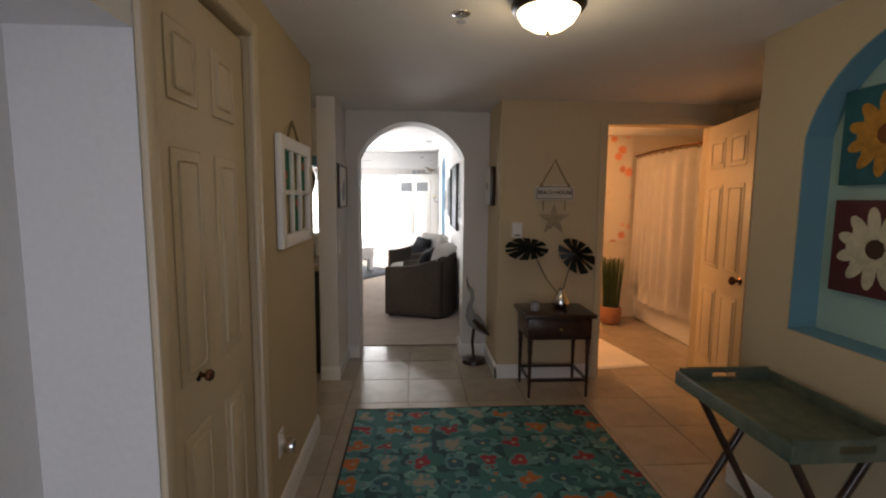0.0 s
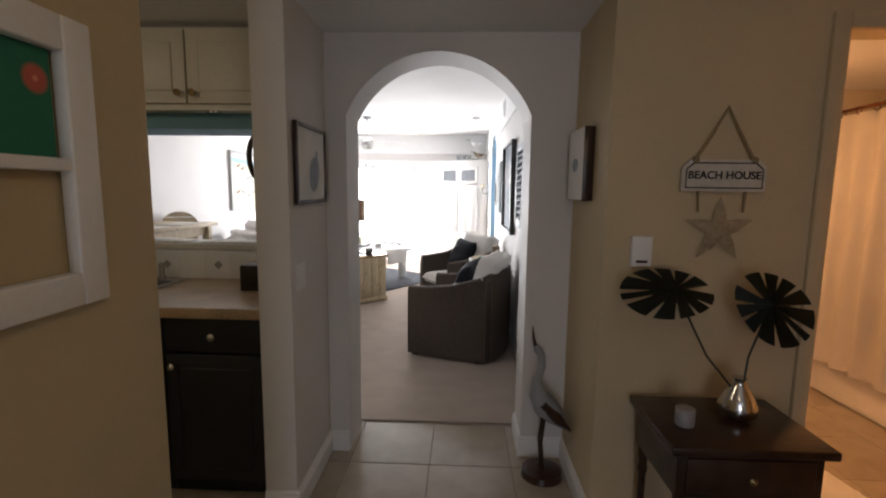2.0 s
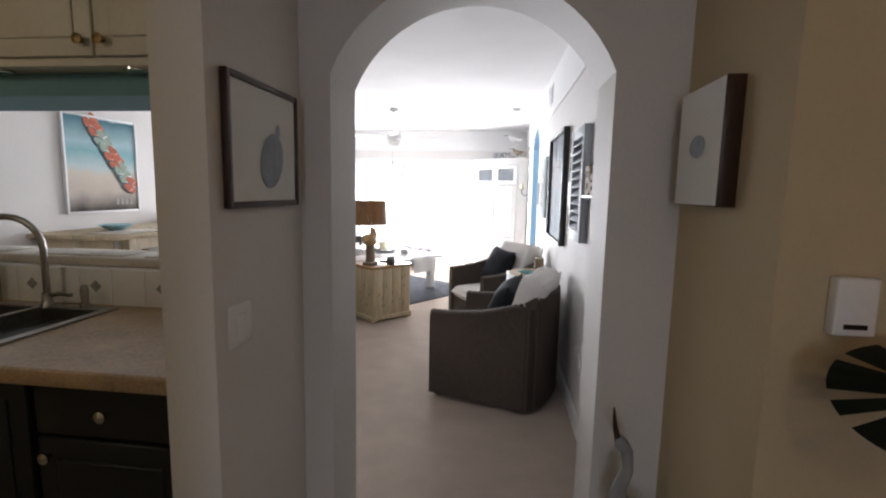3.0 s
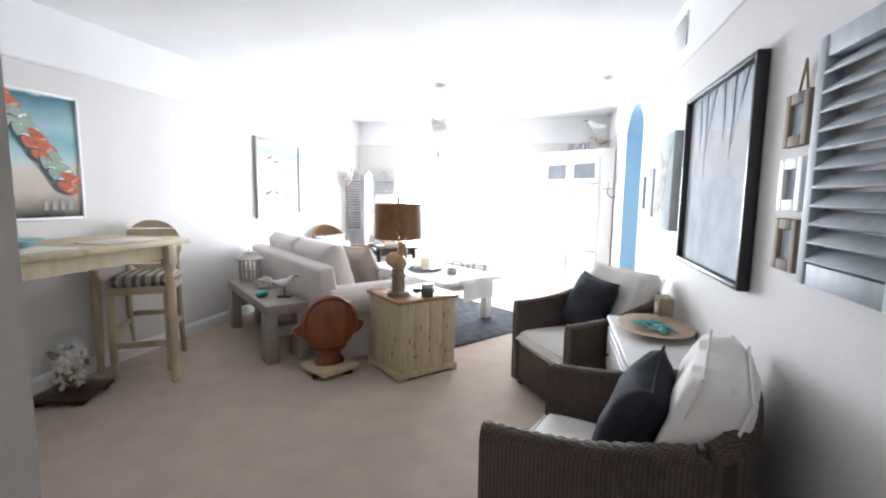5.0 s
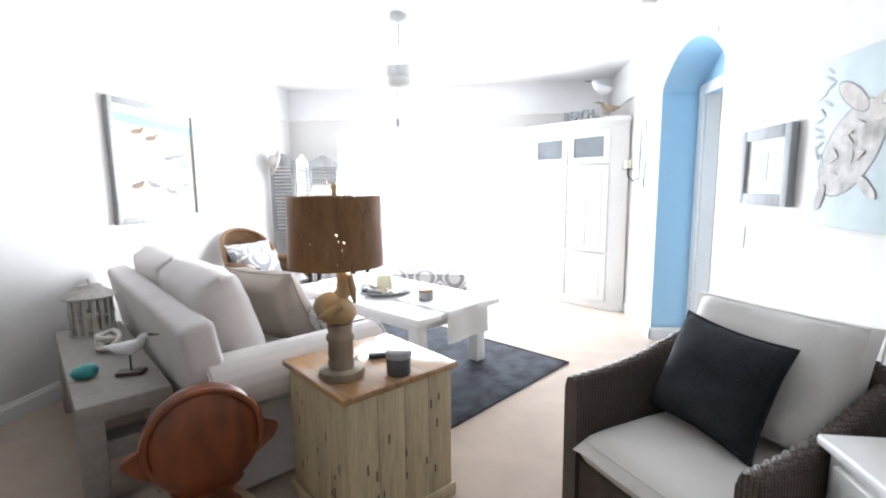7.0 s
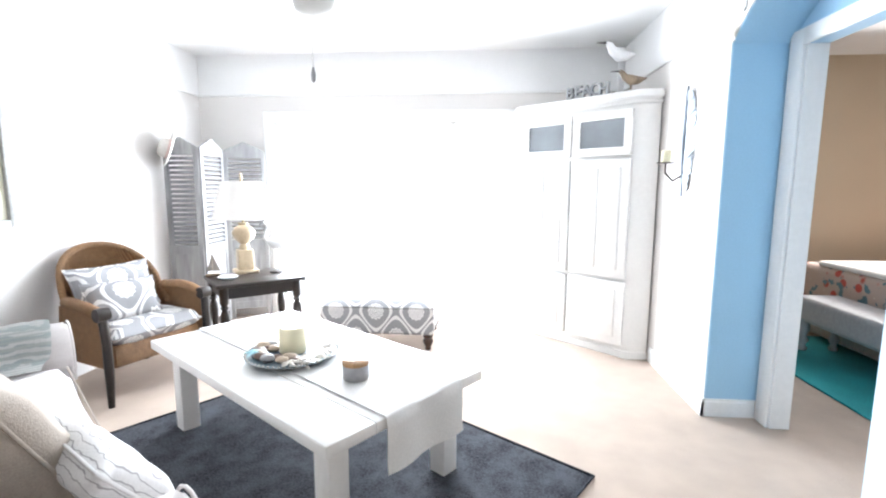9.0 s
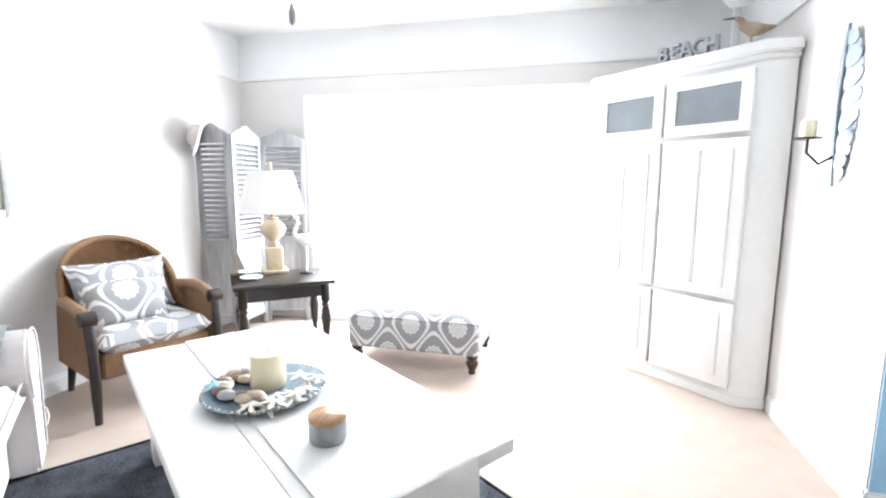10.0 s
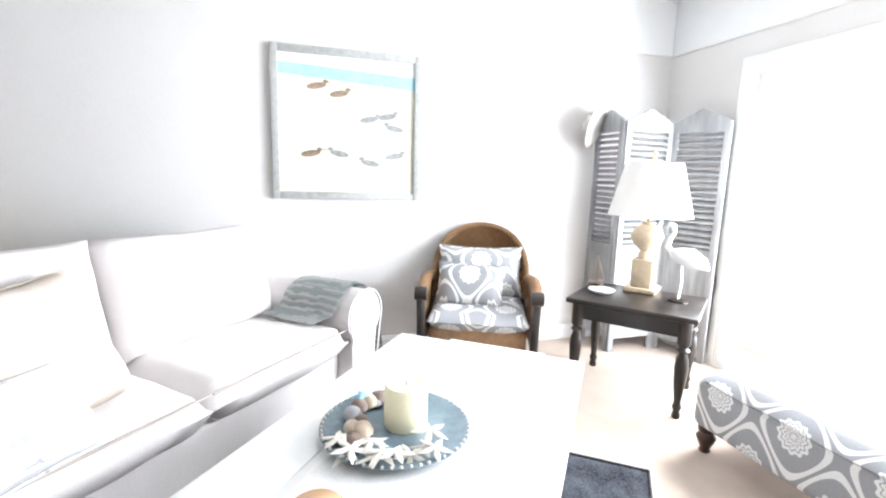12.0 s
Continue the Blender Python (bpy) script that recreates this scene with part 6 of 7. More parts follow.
t = framed("bird_painting", (-3.157, 9.035, 1.55), 90, 0.95, 0.94, 0.045, 0.035, BEACHF, SAND, "framed painting of sandpipers on a pale beach", "painting")
blot(t, "sea_band", [(-0.43, 0.30), (0.43, 0.25), (0.43, 0.335), (-0.43, 0.37)], SEA)
blot(t, "surf_band", [(-0.43, 0.37), (0.43, 0.335), (0.43, 0.425), (-0.43, 0.425)], MAT)
for i, (x, z, s, m) in enumerate(((-0.20, 0.24, 1, BIRDB), (-0.06, 0.20, 1, BIRDB), (0.13, 0.05, 1, BIRDG), (0.25, 0.075, 1, BIRDG), (0.30, 0.0, -1, BIRDG), (-0.24, -0.18, 1, BIRDB), (-0.06, -0.175, -1, BIRDG), (0.14, -0.23, -1, BIRDG), (0.30, -0.18, 1, BIRDG))):
    y = -0.0155 - 0.0002 * i
    blot(t, "painted_bird", oval(x, z, 0.062, 0.020, 14, 0.18 * s), m, y)
    blot(t, "painted_bird", oval(x + 0.055 * s, z + 0.028, 0.017, 0.012, 10), m, y - 0.0012)
    blot(t, "painted_bill", [(x + 0.066 * s, z + 0.030), (x + 0.105 * s, z + 0.022), (x + 0.066 * s, z + 0.024)][::-s], m, y - 0.0012)

BEACHW = patterned("faded_beach_wash", (0.60, 0.55, 0.47), [])
nt = BEACHW.node_tree
tc, sp, cr = nt.nodes.new("ShaderNodeTexCoord"), nt.nodes.new("ShaderNodeSeparateXYZ"), nt.nodes.new("ShaderNodeValToRGB")
wash = nt.nodes.new("ShaderNodeTexNoise")
wash.inputs["Scale"].default_value = 5
nt.links.new(tc.outputs["Object"], sp.inputs[0]), nt.links.new(tc.outputs["Object"], wash.inputs["Vector"])
height = node(nt, "ADD", node(nt, "MULTIPLY", sp.outputs[2], 1.16), node(nt, "ADD", 0.42, node(nt, "MULTIPLY", wash.outputs[0], 0.14)))
nt.links.new(height, cr.inputs[0])
for at, c in ((0.22, (0.55, 0.48, 0.42)), (0.40, (0.62, 0.56, 0.48)), (0.46, (0.50, 0.60, 0.60)), (0.62, (0.22, 0.44, 0.48)), (0.72, (0.36, 0.52, 0.56)), (0.95, (0.05, 0.16, 0.20))):
    cr.color_ramp.elements.new(at).color = (*c, 1)
nt.links.new(cr.outputs[0], nt.nodes["Principled BSDF"].inputs["Base Color"])
t = framed("flip_flop_picture", (-3.157, 6.15, 1.60), 90, 0.80, 0.86, 0.02, 0.025, WHITE, BEACHW, "framed beach picture with flip-flops hung on a line", "picture")
SAGE, SHADEP, PINKP = material("sage_paint", (0.36, 0.46, 0.38), 0.8, grain=40, amount=0.2), material("dark_teal_shade_paint", (0.05, 0.10, 0.12), 0.9, grain=30), material("pink_strap_paint", (0.70, 0.36, 0.28), 0.8)
for i in range(9):
    x, z = -0.10 + 0.050 * i, 0.37 - 0.068 * i
    turn, y = -0.95 + 0.25 * (i % 3), -0.0150 - 0.0008 * i
    blot(t, "painted_shadow", oval(x - 0.035, z - 0.03, 0.085, 0.045, 14, turn), SHADEP, y)
    for k in (-1, 1):
        dx, dz = -0.036 * k * math.sin(turn), 0.036 * k * math.cos(turn)
        blot(t, "flip_flop", oval(x + dx, z + dz, 0.078, 0.034, 16, turn), SAGE if i in (2, 3, 6, 7) else CORALP, y - 0.0003 - 0.0001 * k)
        blot(t, "strap", oval(x + dx + 0.02, z + dz - 0.015, 0.028, 0.010, 10, turn + 0.9), MAT if i in (2, 3, 6, 7) else PINKP, y - 0.0006 - 0.0001 * k)
for i in range(4):
    blot(t, "faded_letter", [(0.12 + 0.055 * i, -0.36), (0.15 + 0.055 * i, -0.36), (0.15 + 0.055 * i, -0.30), (0.12 + 0.055 * i, -0.30)], material("faded_grey_paint", (0.42, 0.40, 0.38), 0.9), -0.0148)

t = framed("palm_picture", (0.967, 6.325, 1.477), -90, 0.97, 0.90, 0.022, 0.045, BLACK, PALEBLUE, "large black-framed watercolour of palm fronds", "picture")
blot(t, "sand_glow", [(-0.45, 0.02), (0.45, -0.02), (0.45, 0.20), (-0.45, 0.25)], material("peach_wash", (0.65, 0.645, 0.67), 0.9, grain=8, amount=0.1), -0.0145)
FROND = material("pale_frond_wash", (0.47, 0.52, 0.58), 0.9, grain=20, amount=0.12)
for i, (x, l, b) in enumerate(((-0.36, 0.30, 0.05), (-0.24, 0.42, 0.03), (-0.12, 0.32, -0.03), (0.0, 0.26, 0.04), (0.14, 0.36, 0.02), (0.28, 0.30, -0.04))):
    blot(t, "palm_frond", [(x, 0.43), (x + 0.02 + b, 0.43 - 0.5 * l), (x + 2.0 * b, 0.43 - l), (x + 0.03 + 1.2 * b, 0.43 - 0.5 * l), (x + 0.06, 0.43)], FROND, -0.0160 - 0.0002 * i)

t = thing("turtle_canvas", 0.967, 7.28, 1.485, -90, "pale aqua canvas with a painted sea turtle", "painting")
part("canvas", mbox(-0.265, -0.05, -0.31, 0.265, 0, 0.31, 0.004), material("pale_aqua_canvas", (0.60, 0.68, 0.70), 0.9, grain=8, amount=0.08, stain=3, bump=0.3), t)
TURT = material("turtle_shell_wash", (0.66, 0.64, 0.62), 0.9, grain=22, amount=0.22, stain=9, bump=0.4)
TURD = material("turtle_flipper_paint", (0.50, 0.47, 0.44), 0.9, grain=30, amount=0.3, stain=12, second=(0.68, 0.64, 0.60))
INKP = material("grey_ink_line", (0.42, 0.42, 0.42), 0.9, grain=40, amount=0.2)
WEED = material("pale_weed_wash", (0.54, 0.60, 0.63), 0.9, grain=30, amount=0.2)
for i, (c, m) in enumerate(((oval(-0.055, -0.03, 0.196, 0.121, 28, 0.85), INKP), (oval(-0.055, -0.03, 0.19, 0.115, 28, 0.85), TURT), (oval(0.075, 0.105, 0.05, 0.042, 16, 0.9), TURD), (oval(-0.06, 0.155, 0.095, 0.036, 18, -0.62), INKP), (oval(-0.06, 0.155, 0.090, 0.031, 18, -0.62), TURD),
                         (oval(0.135, 0.165, 0.085, 0.032, 18, 0.75), INKP), (oval(0.135, 0.165, 0.080, 0.028, 18, 0.75), TURD), (oval(-0.19, -0.20, 0.055, 0.022, 14, 1.2), TURT), (oval(0.04, -0.16, 0.06, 0.02, 14, -0.7), TURT))):
    blot(t, "turtle_shape", c, m, -0.0506 - 0.0004 * i)
rnd = random.Random(5)
for i in range(9):
    u, v = rnd.uniform(-0.11, 0.11), rnd.uniform(-0.06, 0.06)
    x, z = -0.055 + u * math.cos(0.85) - v * math.sin(0.85), -0.03 + u * math.sin(0.85) + v * math.cos(0.85)
    blot(t, "shell_mark", oval(x, z, 0.028, 0.004, 8, rnd.uniform(0, 3)), TURD, -0.0545 - 0.0001 * i)
for i in range(12):
    blot(t, "weed_stroke", oval(-0.235 + 0.05 * rnd.random(), 0.27 - 0.03 * i, 0.022 + 0.012 * rnd.random(), 0.007, 10, rnd.uniform(-1.2, 1.2)), WEED, -0.0508 - 0.0001 * i)
t = framed("grey_frame_print", (0.967, 7.945, 1.42), -90, 0.44, 0.37, 0.055, 0.03, GREYF, MAT, "weathered grey frame with a small blue print", "picture")
blot(t, "blue_mark", [(-0.02, -0.07), (0.02, -0.07), (0.02, 0.07), (-0.02, 0.07)], PALEBLUE)
wall_plate("light_switch", 0.97, 8.16, 1.06, -90, 0.075, 0.12, "white light switch plate with a brown edge", "light switch")

wall_plate("light_switch", 0.97, 4.47, 1.02, -90, 0.12, 0.12, "white double light switch plate by the archway", "light switch")
wall_plate("wall_outlet", 0.97, 4.98, 0.42, -90, 0.075, 0.12, "white wall outlet behind the armchair", "outlet")
for z, m, f in ((1.63, DRIFT, 1), (1.43, WHITE, 1), (1.24, DRIFT, 1)):
    framed("small_photo_frame", (0.967, 5.55, z), -90, 0.15, 0.165, 0.035, 0.025, m, GREYPAINT, "small rustic photo frame in a hanging row", "picture frame", group="row of small frames")
t = thing("frame_hanger", 0.965, 5.55, 1.70, -90, "thin twine loop holding the small frames", "twine")
part("twine", tube([(-0.03, -0.008, 0.0), (0, -0.006, 0.11), (0.03, -0.008, 0.0)], 0.004, 6), ROPE, t)


def wall_shutter():
    t = thing("wall_shutter", 0.967, 5.195, 1.485, -90, "blue-grey painted louvered shutter hung on the wall", "shutter")
    m = material("blue_grey_shutter_paint", (0.42, 0.46, 0.50), 0.6, grain=25, amount=0.12, stretch=(1, 1, 0.3))
    w, h = 0.42, 0.68
    for s in (-1, 1):
        part("stile", mbox(s * (w / 2 - 0.022) - 0.022, -0.045, -h / 2, s * (w / 2 - 0.022) + 0.022, 0, h / 2, 0.003), m, t)
        part("rail", mbox(-w / 2 + 0.044, -0.042, s * (h / 2 - 0.03) - 0.03, w / 2 - 0.044, -0.002, s * (h / 2 - 0.03) + 0.03, 0.002), m, t)
    for i in range(11):
        part("slat", moved(mbox(-w / 2 + 0.04, -0.028, -0.004, w / 2 - 0.04, 0.028, 0.004, 0.002), pose(0, -0.024, -0.255 + 0.051 * i, 42)), m, t)


wall_shutter()
t = thing("beach_word_sign", 0.967, 4.68, 1.42, -90, "shell-covered word sign on a white shelf with rope", "sign")
part("shelf", mbox(-0.26, -0.05, -0.012, 0.26, 0, 0.004, 0.003), WHITE, t)
text("lettering", "Beach", 0.22, 0.014, DRIFT, t, Matrix.Translation((0, -0.02, 0.075)) @ pose(0, 0, 0, 90))
part("rope", tube([(-0.26, -0.012, 0.16), (-0.12, -0.012, 0.185), (0.02, -0.010, 0.215), (0.14, -0.012, 0.185), (0.26, -0.012, 0.16)], 0.006, 8), ROPE, t)


def sconce():
    t = thing("wall_sconce", 0.967, 10.06, 1.62, -90, "silver leaf-shaped metal wall sconce with a candle", "sconce")
    m = material("silver_leaf_metal", (0.30, 0.34, 0.39), 0.45, 0.35, grain=30, amount=0.15)
    part("spine", tube([(0, -0.02, -0.35), (0, -0.03, 0.0), (0, -0.02, 0.34)], 0.008, 8), m, t)
    for i in range(14):
        z = -0.28 + 0.043 * i
        k = 0.25 + 0.75 * math.sin(math.pi * (i + 1) / 15.5) ** 0.8
        for s in (-1, 1):
            bm = prism(oval(s * 0.052 * k, 0, 0.062 * k, 0.036, 12, s * 0.6), -0.003, 0.003)
            bm.transform(Matrix.Translation((0, -0.020 - 0.004 * (i % 2), z)) @ pose(0, 0, 0, 0, 0, s * 14) @ FLIP)
            part("leaflet", bm, m, t)
    part("arm", tube([(0, -0.03, -0.22), (0, -0.08, -0.25), (0, -0.13, -0.20), (0, -0.13, -0.14)], 0.006, 8), IRON, t)
    part("candle_plate", moved(lathe([(0.05, 0), (0.055, 0.006), (0, 0.007)], 18), pose(0, -0.13, -0.14)), IRON, t)
    part("candle", moved(lathe([(0.03, 0), (0.03, 0.07), (0.026, 0.075), (0, 0.074)], 18), pose(0, -0.13, -0.133)), WAX, t)


sconce()
t = thing("air_vent", 0.962, 7.25, 2.415, -90, "white louvered air vent high on the wall", "vent")
part("frame", mbox(-0.17, -0.008, -0.10, 0.17, 0, 0.10, 0.003), WHITE, t)
for i in range(8):
    part("slat", moved(mbox(-0.15, -0.008, -0.001, 0.15, 0.008, 0.001), pose(0, -0.011, -0.077 + 0.022 * i, 40)), GREYC, t)
t = thing("smoke_detector", 0.67, 9.04, 2.60, 0, "round white ceiling smoke detector", "smoke detector")
part("case", lathe([(0.0, -0.04), (0.045, -0.038), (0.062, -0.025), (0.065, 0)], 24), WHITE, t)
for y, z in ((9.60, 2.13), (8.60, 2.25)):
    t = thing("white_starfish", 0.962, y, z, -90, "small white starfish fixed beside the arched opening", "starfish", "white starfish round the arch")
    part("body", moved(star_mesh(0.06, 0.014), TO_S), SHELLM, t)


def ceiling_fan():
    t = thing("ceiling_fan", -1.09, 9.05, 2.60, 12, "white ceiling fan with a light bowl and pull chain", "ceiling fan")
    part("canopy", lathe([(0.015, -0.06), (0.04, -0.055), (0.07, -0.03), (0.075, 0)], 24), WHITE, t)
    part("downrod", lathe([(0.012, -0.33), (0.012, -0.05)], 12), WHITE, t)
    part("motor", lathe([(0.03, -0.33), (0.06, -0.345), (0.10, -0.36), (0.105, -0.43), (0.09, -0.45), (0.0, -0.452)][::-1], 28), WHITE, t)
    part("light_bowl", lathe([(0.0, -0.53), (0.05, -0.525), (0.085, -0.50), (0.095, -0.46), (0.09, -0.45)], 24), MAT, t)
    for i in range(4):
        m = pose(0, 0, -0.41, 0, 0, 90 * i)
        part("bracket", moved(mbox(0.09, -0.02, -0.004, 0.20, 0.02, 0.004, 0.002), m), WHITE, t)
        out = [(0.18, -0.05), (0.58, -0.068), (0.62, -0.05), (0.63, 0.0), (0.62, 0.05), (0.58, 0.068), (0.18, 0.05)]
        part("blade", moved(prism(out, -0.004, 0.004, bevel=0.002), m @ pose(0, 0, 0.012, 10)), WHITE, t)
    part("pull_chain", tube([(-0.02, 0.05, -0.50), (-0.02, 0.05, -0.74)], 0.0025, 6), CHROME, t)
    part("chain_pull", moved(lathe([(0.0, -0.80), (0.010, -0.79), (0.012, -0.76), (0.004, -0.73)], 12), pose(-0.02, 0.05, 0)), GREYC, t)


ceiling_fan()

# ---- dining corner ----


def bar_table():
    t = thing("bar_table", -2.76, 6.05, 0, 0, "tall washed-wood bar table with turned legs", "bar table")
    for i in range(4):
        part("plank", mbox(-0.385 + 0.193 * i, -0.66, 1.005, -0.194 + 0.193 * i, 0.66, 1.04, 0.004), PALEW, t)
    for s in (-1, 1):
        part("apron", mbox(s * 0.33 - 0.011, -0.56, 0.91, s * 0.33 + 0.011, 0.56, 1.005), PALEW, t)
        part("apron", mbox(-0.30, s * 0.60 - 0.011, 0.91, 0.30, s * 0.60 + 0.011, 1.005), PALEW, t)
        for k in (-1, 1):
            bm = lathe([(0.024, 0), (0.03, 0.02), (0.022, 0.05), (0.032, 0.30), (0.034, 0.72), (0.024, 0.76), (0.036, 0.78), (0.024, 0.80), (0.038, 0.83), (0.04, 0.86)], 16)
            mbox(-0.036, -0.036, 0.86, 0.036, 0.036, 1.005, 0.003, bm=bm)
            part("leg", moved(bm, pose(s * 0.34, k * 0.50 + 0.0, 0)), PALEW, t)


bar_table()
STRIPE = patterned("striped_seat_cloth", (0.52, 0.50, 0.46), [("stripe", 5.0, 0.5, 0.58, (0.10, 0.13, 0.15)), ("stripe", 12.0, 0.82, 0.9, (0.30, 0.17, 0.10))])


def bar_stool(x, y, turn):
    t = thing("bar_stool", x, y, 0, turn, "pale wooden bar stool with a slatted round back", "bar stool")
    part("seat_cushion", moved(cushion(0.42, 0.42, 0.10, puff=0.2, pinch=0.02), pose(0, 0.02, 0.70)), STRIPE, t, "striped seat cushion")
    part("seat_frame", mbox(-0.21, -0.20, 0.61, 0.21, 0.23, 0.665, 0.005), PALEW, t)
    for s in (-1, 1):
        part("front_leg", mbox(s * 0.185 - 0.022, 0.19, 0, s * 0.185 + 0.022, 0.234, 0.61, 0.004), PALEW, t)
        part("rear_leg", tube([(s * 0.185, -0.26, 0), (s * 0.185, -0.19, 0.40), (s * 0.185, -0.19, 0.66), (s * 0.17, -0.235, 0.90)], 0.022, 8), PALEW, t)
        part("side_rail", mbox(s * 0.185 - 0.012, -0.20, 0.30, s * 0.185 + 0.012, 0.20, 0.335), PALEW, t)
    part("foot_rail", mbox(-0.165, 0.20, 0.20, 0.165, 0.225, 0.245, 0.003), PALEW, t)
    part("rear_rail", mbox(-0.165, -0.215, 0.35, 0.165, -0.195, 0.39, 0.003), PALEW, t)
    r, n = 0.215, 6
    for i in range(n):
        z0, z1 = -r + 2 * r * i / n + 0.004, -r + 2 * r * (i + 1) / n - 0.004
        pts = [(math.sqrt(max(0, r * r - z * z)), z) for z in [z0 + (z1 - z0) * k / 6 for k in range(7)]]
        bm = prism(pts + [(-a, z) for a, z in pts[::-1]], -0.009, 0.009)
        bm.transform(Matrix.Translation((0, -0.215, 0.93)) @ pose(0, 0, 0, 8) @ FLIP)
        part("back_slat", bm, PALEW, t)


bar_stool(-2.89, 6.80, 212)
for i, (x, y) in enumerate(((-2.60, 6.35), (-2.60, 5.75))):
    t = thing("table_placemat", x, y, 1.04, 90 + 4 * i, "pale woven placemat on the bar table", "placemat", "placemats on the bar table")
    part("mat", mbox(-0.21, -0.14, 0, 0.21, 0.14, 0.005, 0.002), SHELLM, t)
t = thing("decor_bowl", -2.78, 5.84, 1.04, 0, "shallow pale blue bowl on the bar table", "bowl")
part("bowl", lathe([(0.05, 0), (0.06, 0.01), (0.13, 0.05), (0.125, 0.05), (0.05, 0.015), (0.0, 0.014)], 26), SEA, t)
t = thing("shell_jar", -2.86, 6.15, 0, 20, "glass jar of seashells on a wooden stand", "jar")
part("stand", mbox(-0.17, -0.17, 0.03, 0.17, 0.17, 0.06, 0.005), MAHOG, t)
for sx in (-1, 1):
    for sy in (-1, 1):
        part("caster", mbox(sx * 0.12 - 0.025, sy * 0.12 - 0.025, 0, sx * 0.12 + 0.025, sy * 0.12 + 0.025, 0.03), BLACK, t)
part("jar", lathe([(0.08, 0.06), (0.10, 0.07), (0.14, 0.16), (0.15, 0.25), (0.12, 0.36), (0.07, 0.42), (0.08, 0.45)], 26), glass("jar_glass", (0.95, 0.97, 0.96), 0.02, 0.12), t)
rnd = random.Random(8)
for i in range(70):
    a, z = rnd.random() * 6.283, 0.09 + 0.24 * rnd.random()
    r = math.sqrt(rnd.random()) * (0.07 + 0.04 * min(1, (z - 0.06) / 0.12))
    bm = lathe([(0.0, 0), (0.018, 0.008), (0.022, 0.02), (0.010, 0.035), (0, 0.04)], 7, sx=1.2, sy=0.7)
    part("seashell", moved(bm, pose(r * math.cos(a), r * math.sin(a), z, rnd.random() * 180, rnd.random() * 180)), (SHELLM, STONE, SAND)[i % 3], t, smooth=60)

# ---- things on the furniture ----


def lantern():
    t = thing("lantern", -2.76, 7.90, 0.48, -40, "whitewashed slatted candle lantern on the bench", "lantern")
    m = material("whitewashed_wood", (0.55, 0.52, 0.48), 0.75, grain=25, amount=0.2, stretch=(1, 1, 0.3))
    part("base", lathe([(0.12, 0), (0.12, 0.02), (0, 0.021)], 8), m, t)
    for i in range(16):
        a = 2 * math.pi * i / 16
        part("slat", moved(mbox(-0.010, -0.004, 0.02, 0.010, 0.004, 0.225), pose(0.108 * math.cos(a), 0.108 * math.sin(a), 0, 0, 0, math.degrees(a) + 90)), m, t)
    part("hoop", tube([(0.114 * math.cos(a), 0.114 * math.sin(a), 0.125) for a in [2 * math.pi * k / 20 for k in range(21)]], 0.005, 6), m, t)
    part("roof", lathe([(0.135, 0.225), (0.14, 0.235), (0.07, 0.28), (0.06, 0.30), (0.0, 0.302)], 8), m, t)
    part("handle", tube([(-0.06, 0, 0.285), (-0.05, 0, 0.32), (0, 0, 0.335), (0.05, 0, 0.32), (0.06, 0, 0.285)], 0.005, 6), m, t)
    part("candle", lathe([(0.035, 0.02), (0.035, 0.12), (0, 0.121)], 14), WAX, t)


lantern()


def shore_bird(name, x, y, z, turn, s, mat, label, post=True, lift=0.0):
    t = thing(name, x, y, z, turn, label, "bird figurine")
    h = 0.09 * s + lift if post else lift
    if post:
        part("base", mbox(-0.035 * s, -0.06 * s, 0, 0.035 * s, 0.06 * s, 0.02 * s, 0.003), MAHOG, t)
        part("rod", tube([(0, 0, 0.018 * s), (0, 0, h + 0.03 * s)], 0.004 * s, 6), mat if lift else IRON, t)
    bm = tube([(0, -0.11 * s, h + 0.06 * s), (0, -0.05 * s, h + 0.045 * s), (0, 0, h + 0.045 * s), (0, 0.045 * s, h + 0.065 * s), (0, 0.065 * s, h + 0.095 * s), (0, 0.085 * s, h + 0.105 * s)], 0.036 * s, 12, taper=[0.1, 0.75, 1.0, 0.7, 0.5, 0.35])
    part("body", bm, mat, t)
    part("bill", tube([(0, 0.09 * s, h + 0.105 * s), (0, 0.15 * s, h + 0.10 * s)], 0.006 * s, 6, taper=[1, 0.3]), IRON, t)
    if not post:
        part("foot", lathe([(0.03 * s, 0), (0.03 * s, 0.008), (0.006 * s, 0.014), (0.005 * s, h + 0.02 * s), (0.0, h + 0.021 * s)], 10), mat, t)


shore_bird("shorebird_figurine", -2.03, 7.36, 0.48, -70, 0.95, WHITE, "white shorebird figurine on a wooden base")
t = thing("teal_shell", -2.20, 7.28, 0.48, -30, "glazed teal shell ornament on the bench", "ornament")
part("shell", moved(lathe([(0.0, -0.06), (0.028, -0.045), (0.036, 0.0), (0.025, 0.04), (0.0, 0.055)], 16), pose(0, 0, 0.034, 90)), TEAL, t)
t = thing("rope_knot_ornament", -2.42, 7.65, 0.48, -40, "white ceramic knot ornament on the bench", "ornament")
part("knot", tube([(0.085 * math.cos(3 * a) * (1 + 0.4 * math.cos(2 * a)), 0.05 * math.sin(3 * a), 0.05 + 0.035 * math.sin(2 * a)) for a in [2 * math.pi * k / 48 for k in range(49)]], 0.013, 8), SHELLM, t)
t = thing("remote_control", -0.78, 7.38, 0.61, 20, "black remote control on the pine side table", "remote control")
part("case", mbox(-0.095, -0.022, 0, 0.095, 0.022, 0.02, 0.006), BLACK, t)
for i in range(6):
    part("button", mbox(-0.07 + 0.022 * i, -0.006, 0.019, -0.058 + 0.022 * i, 0.006, 0.022), GREYC, t)
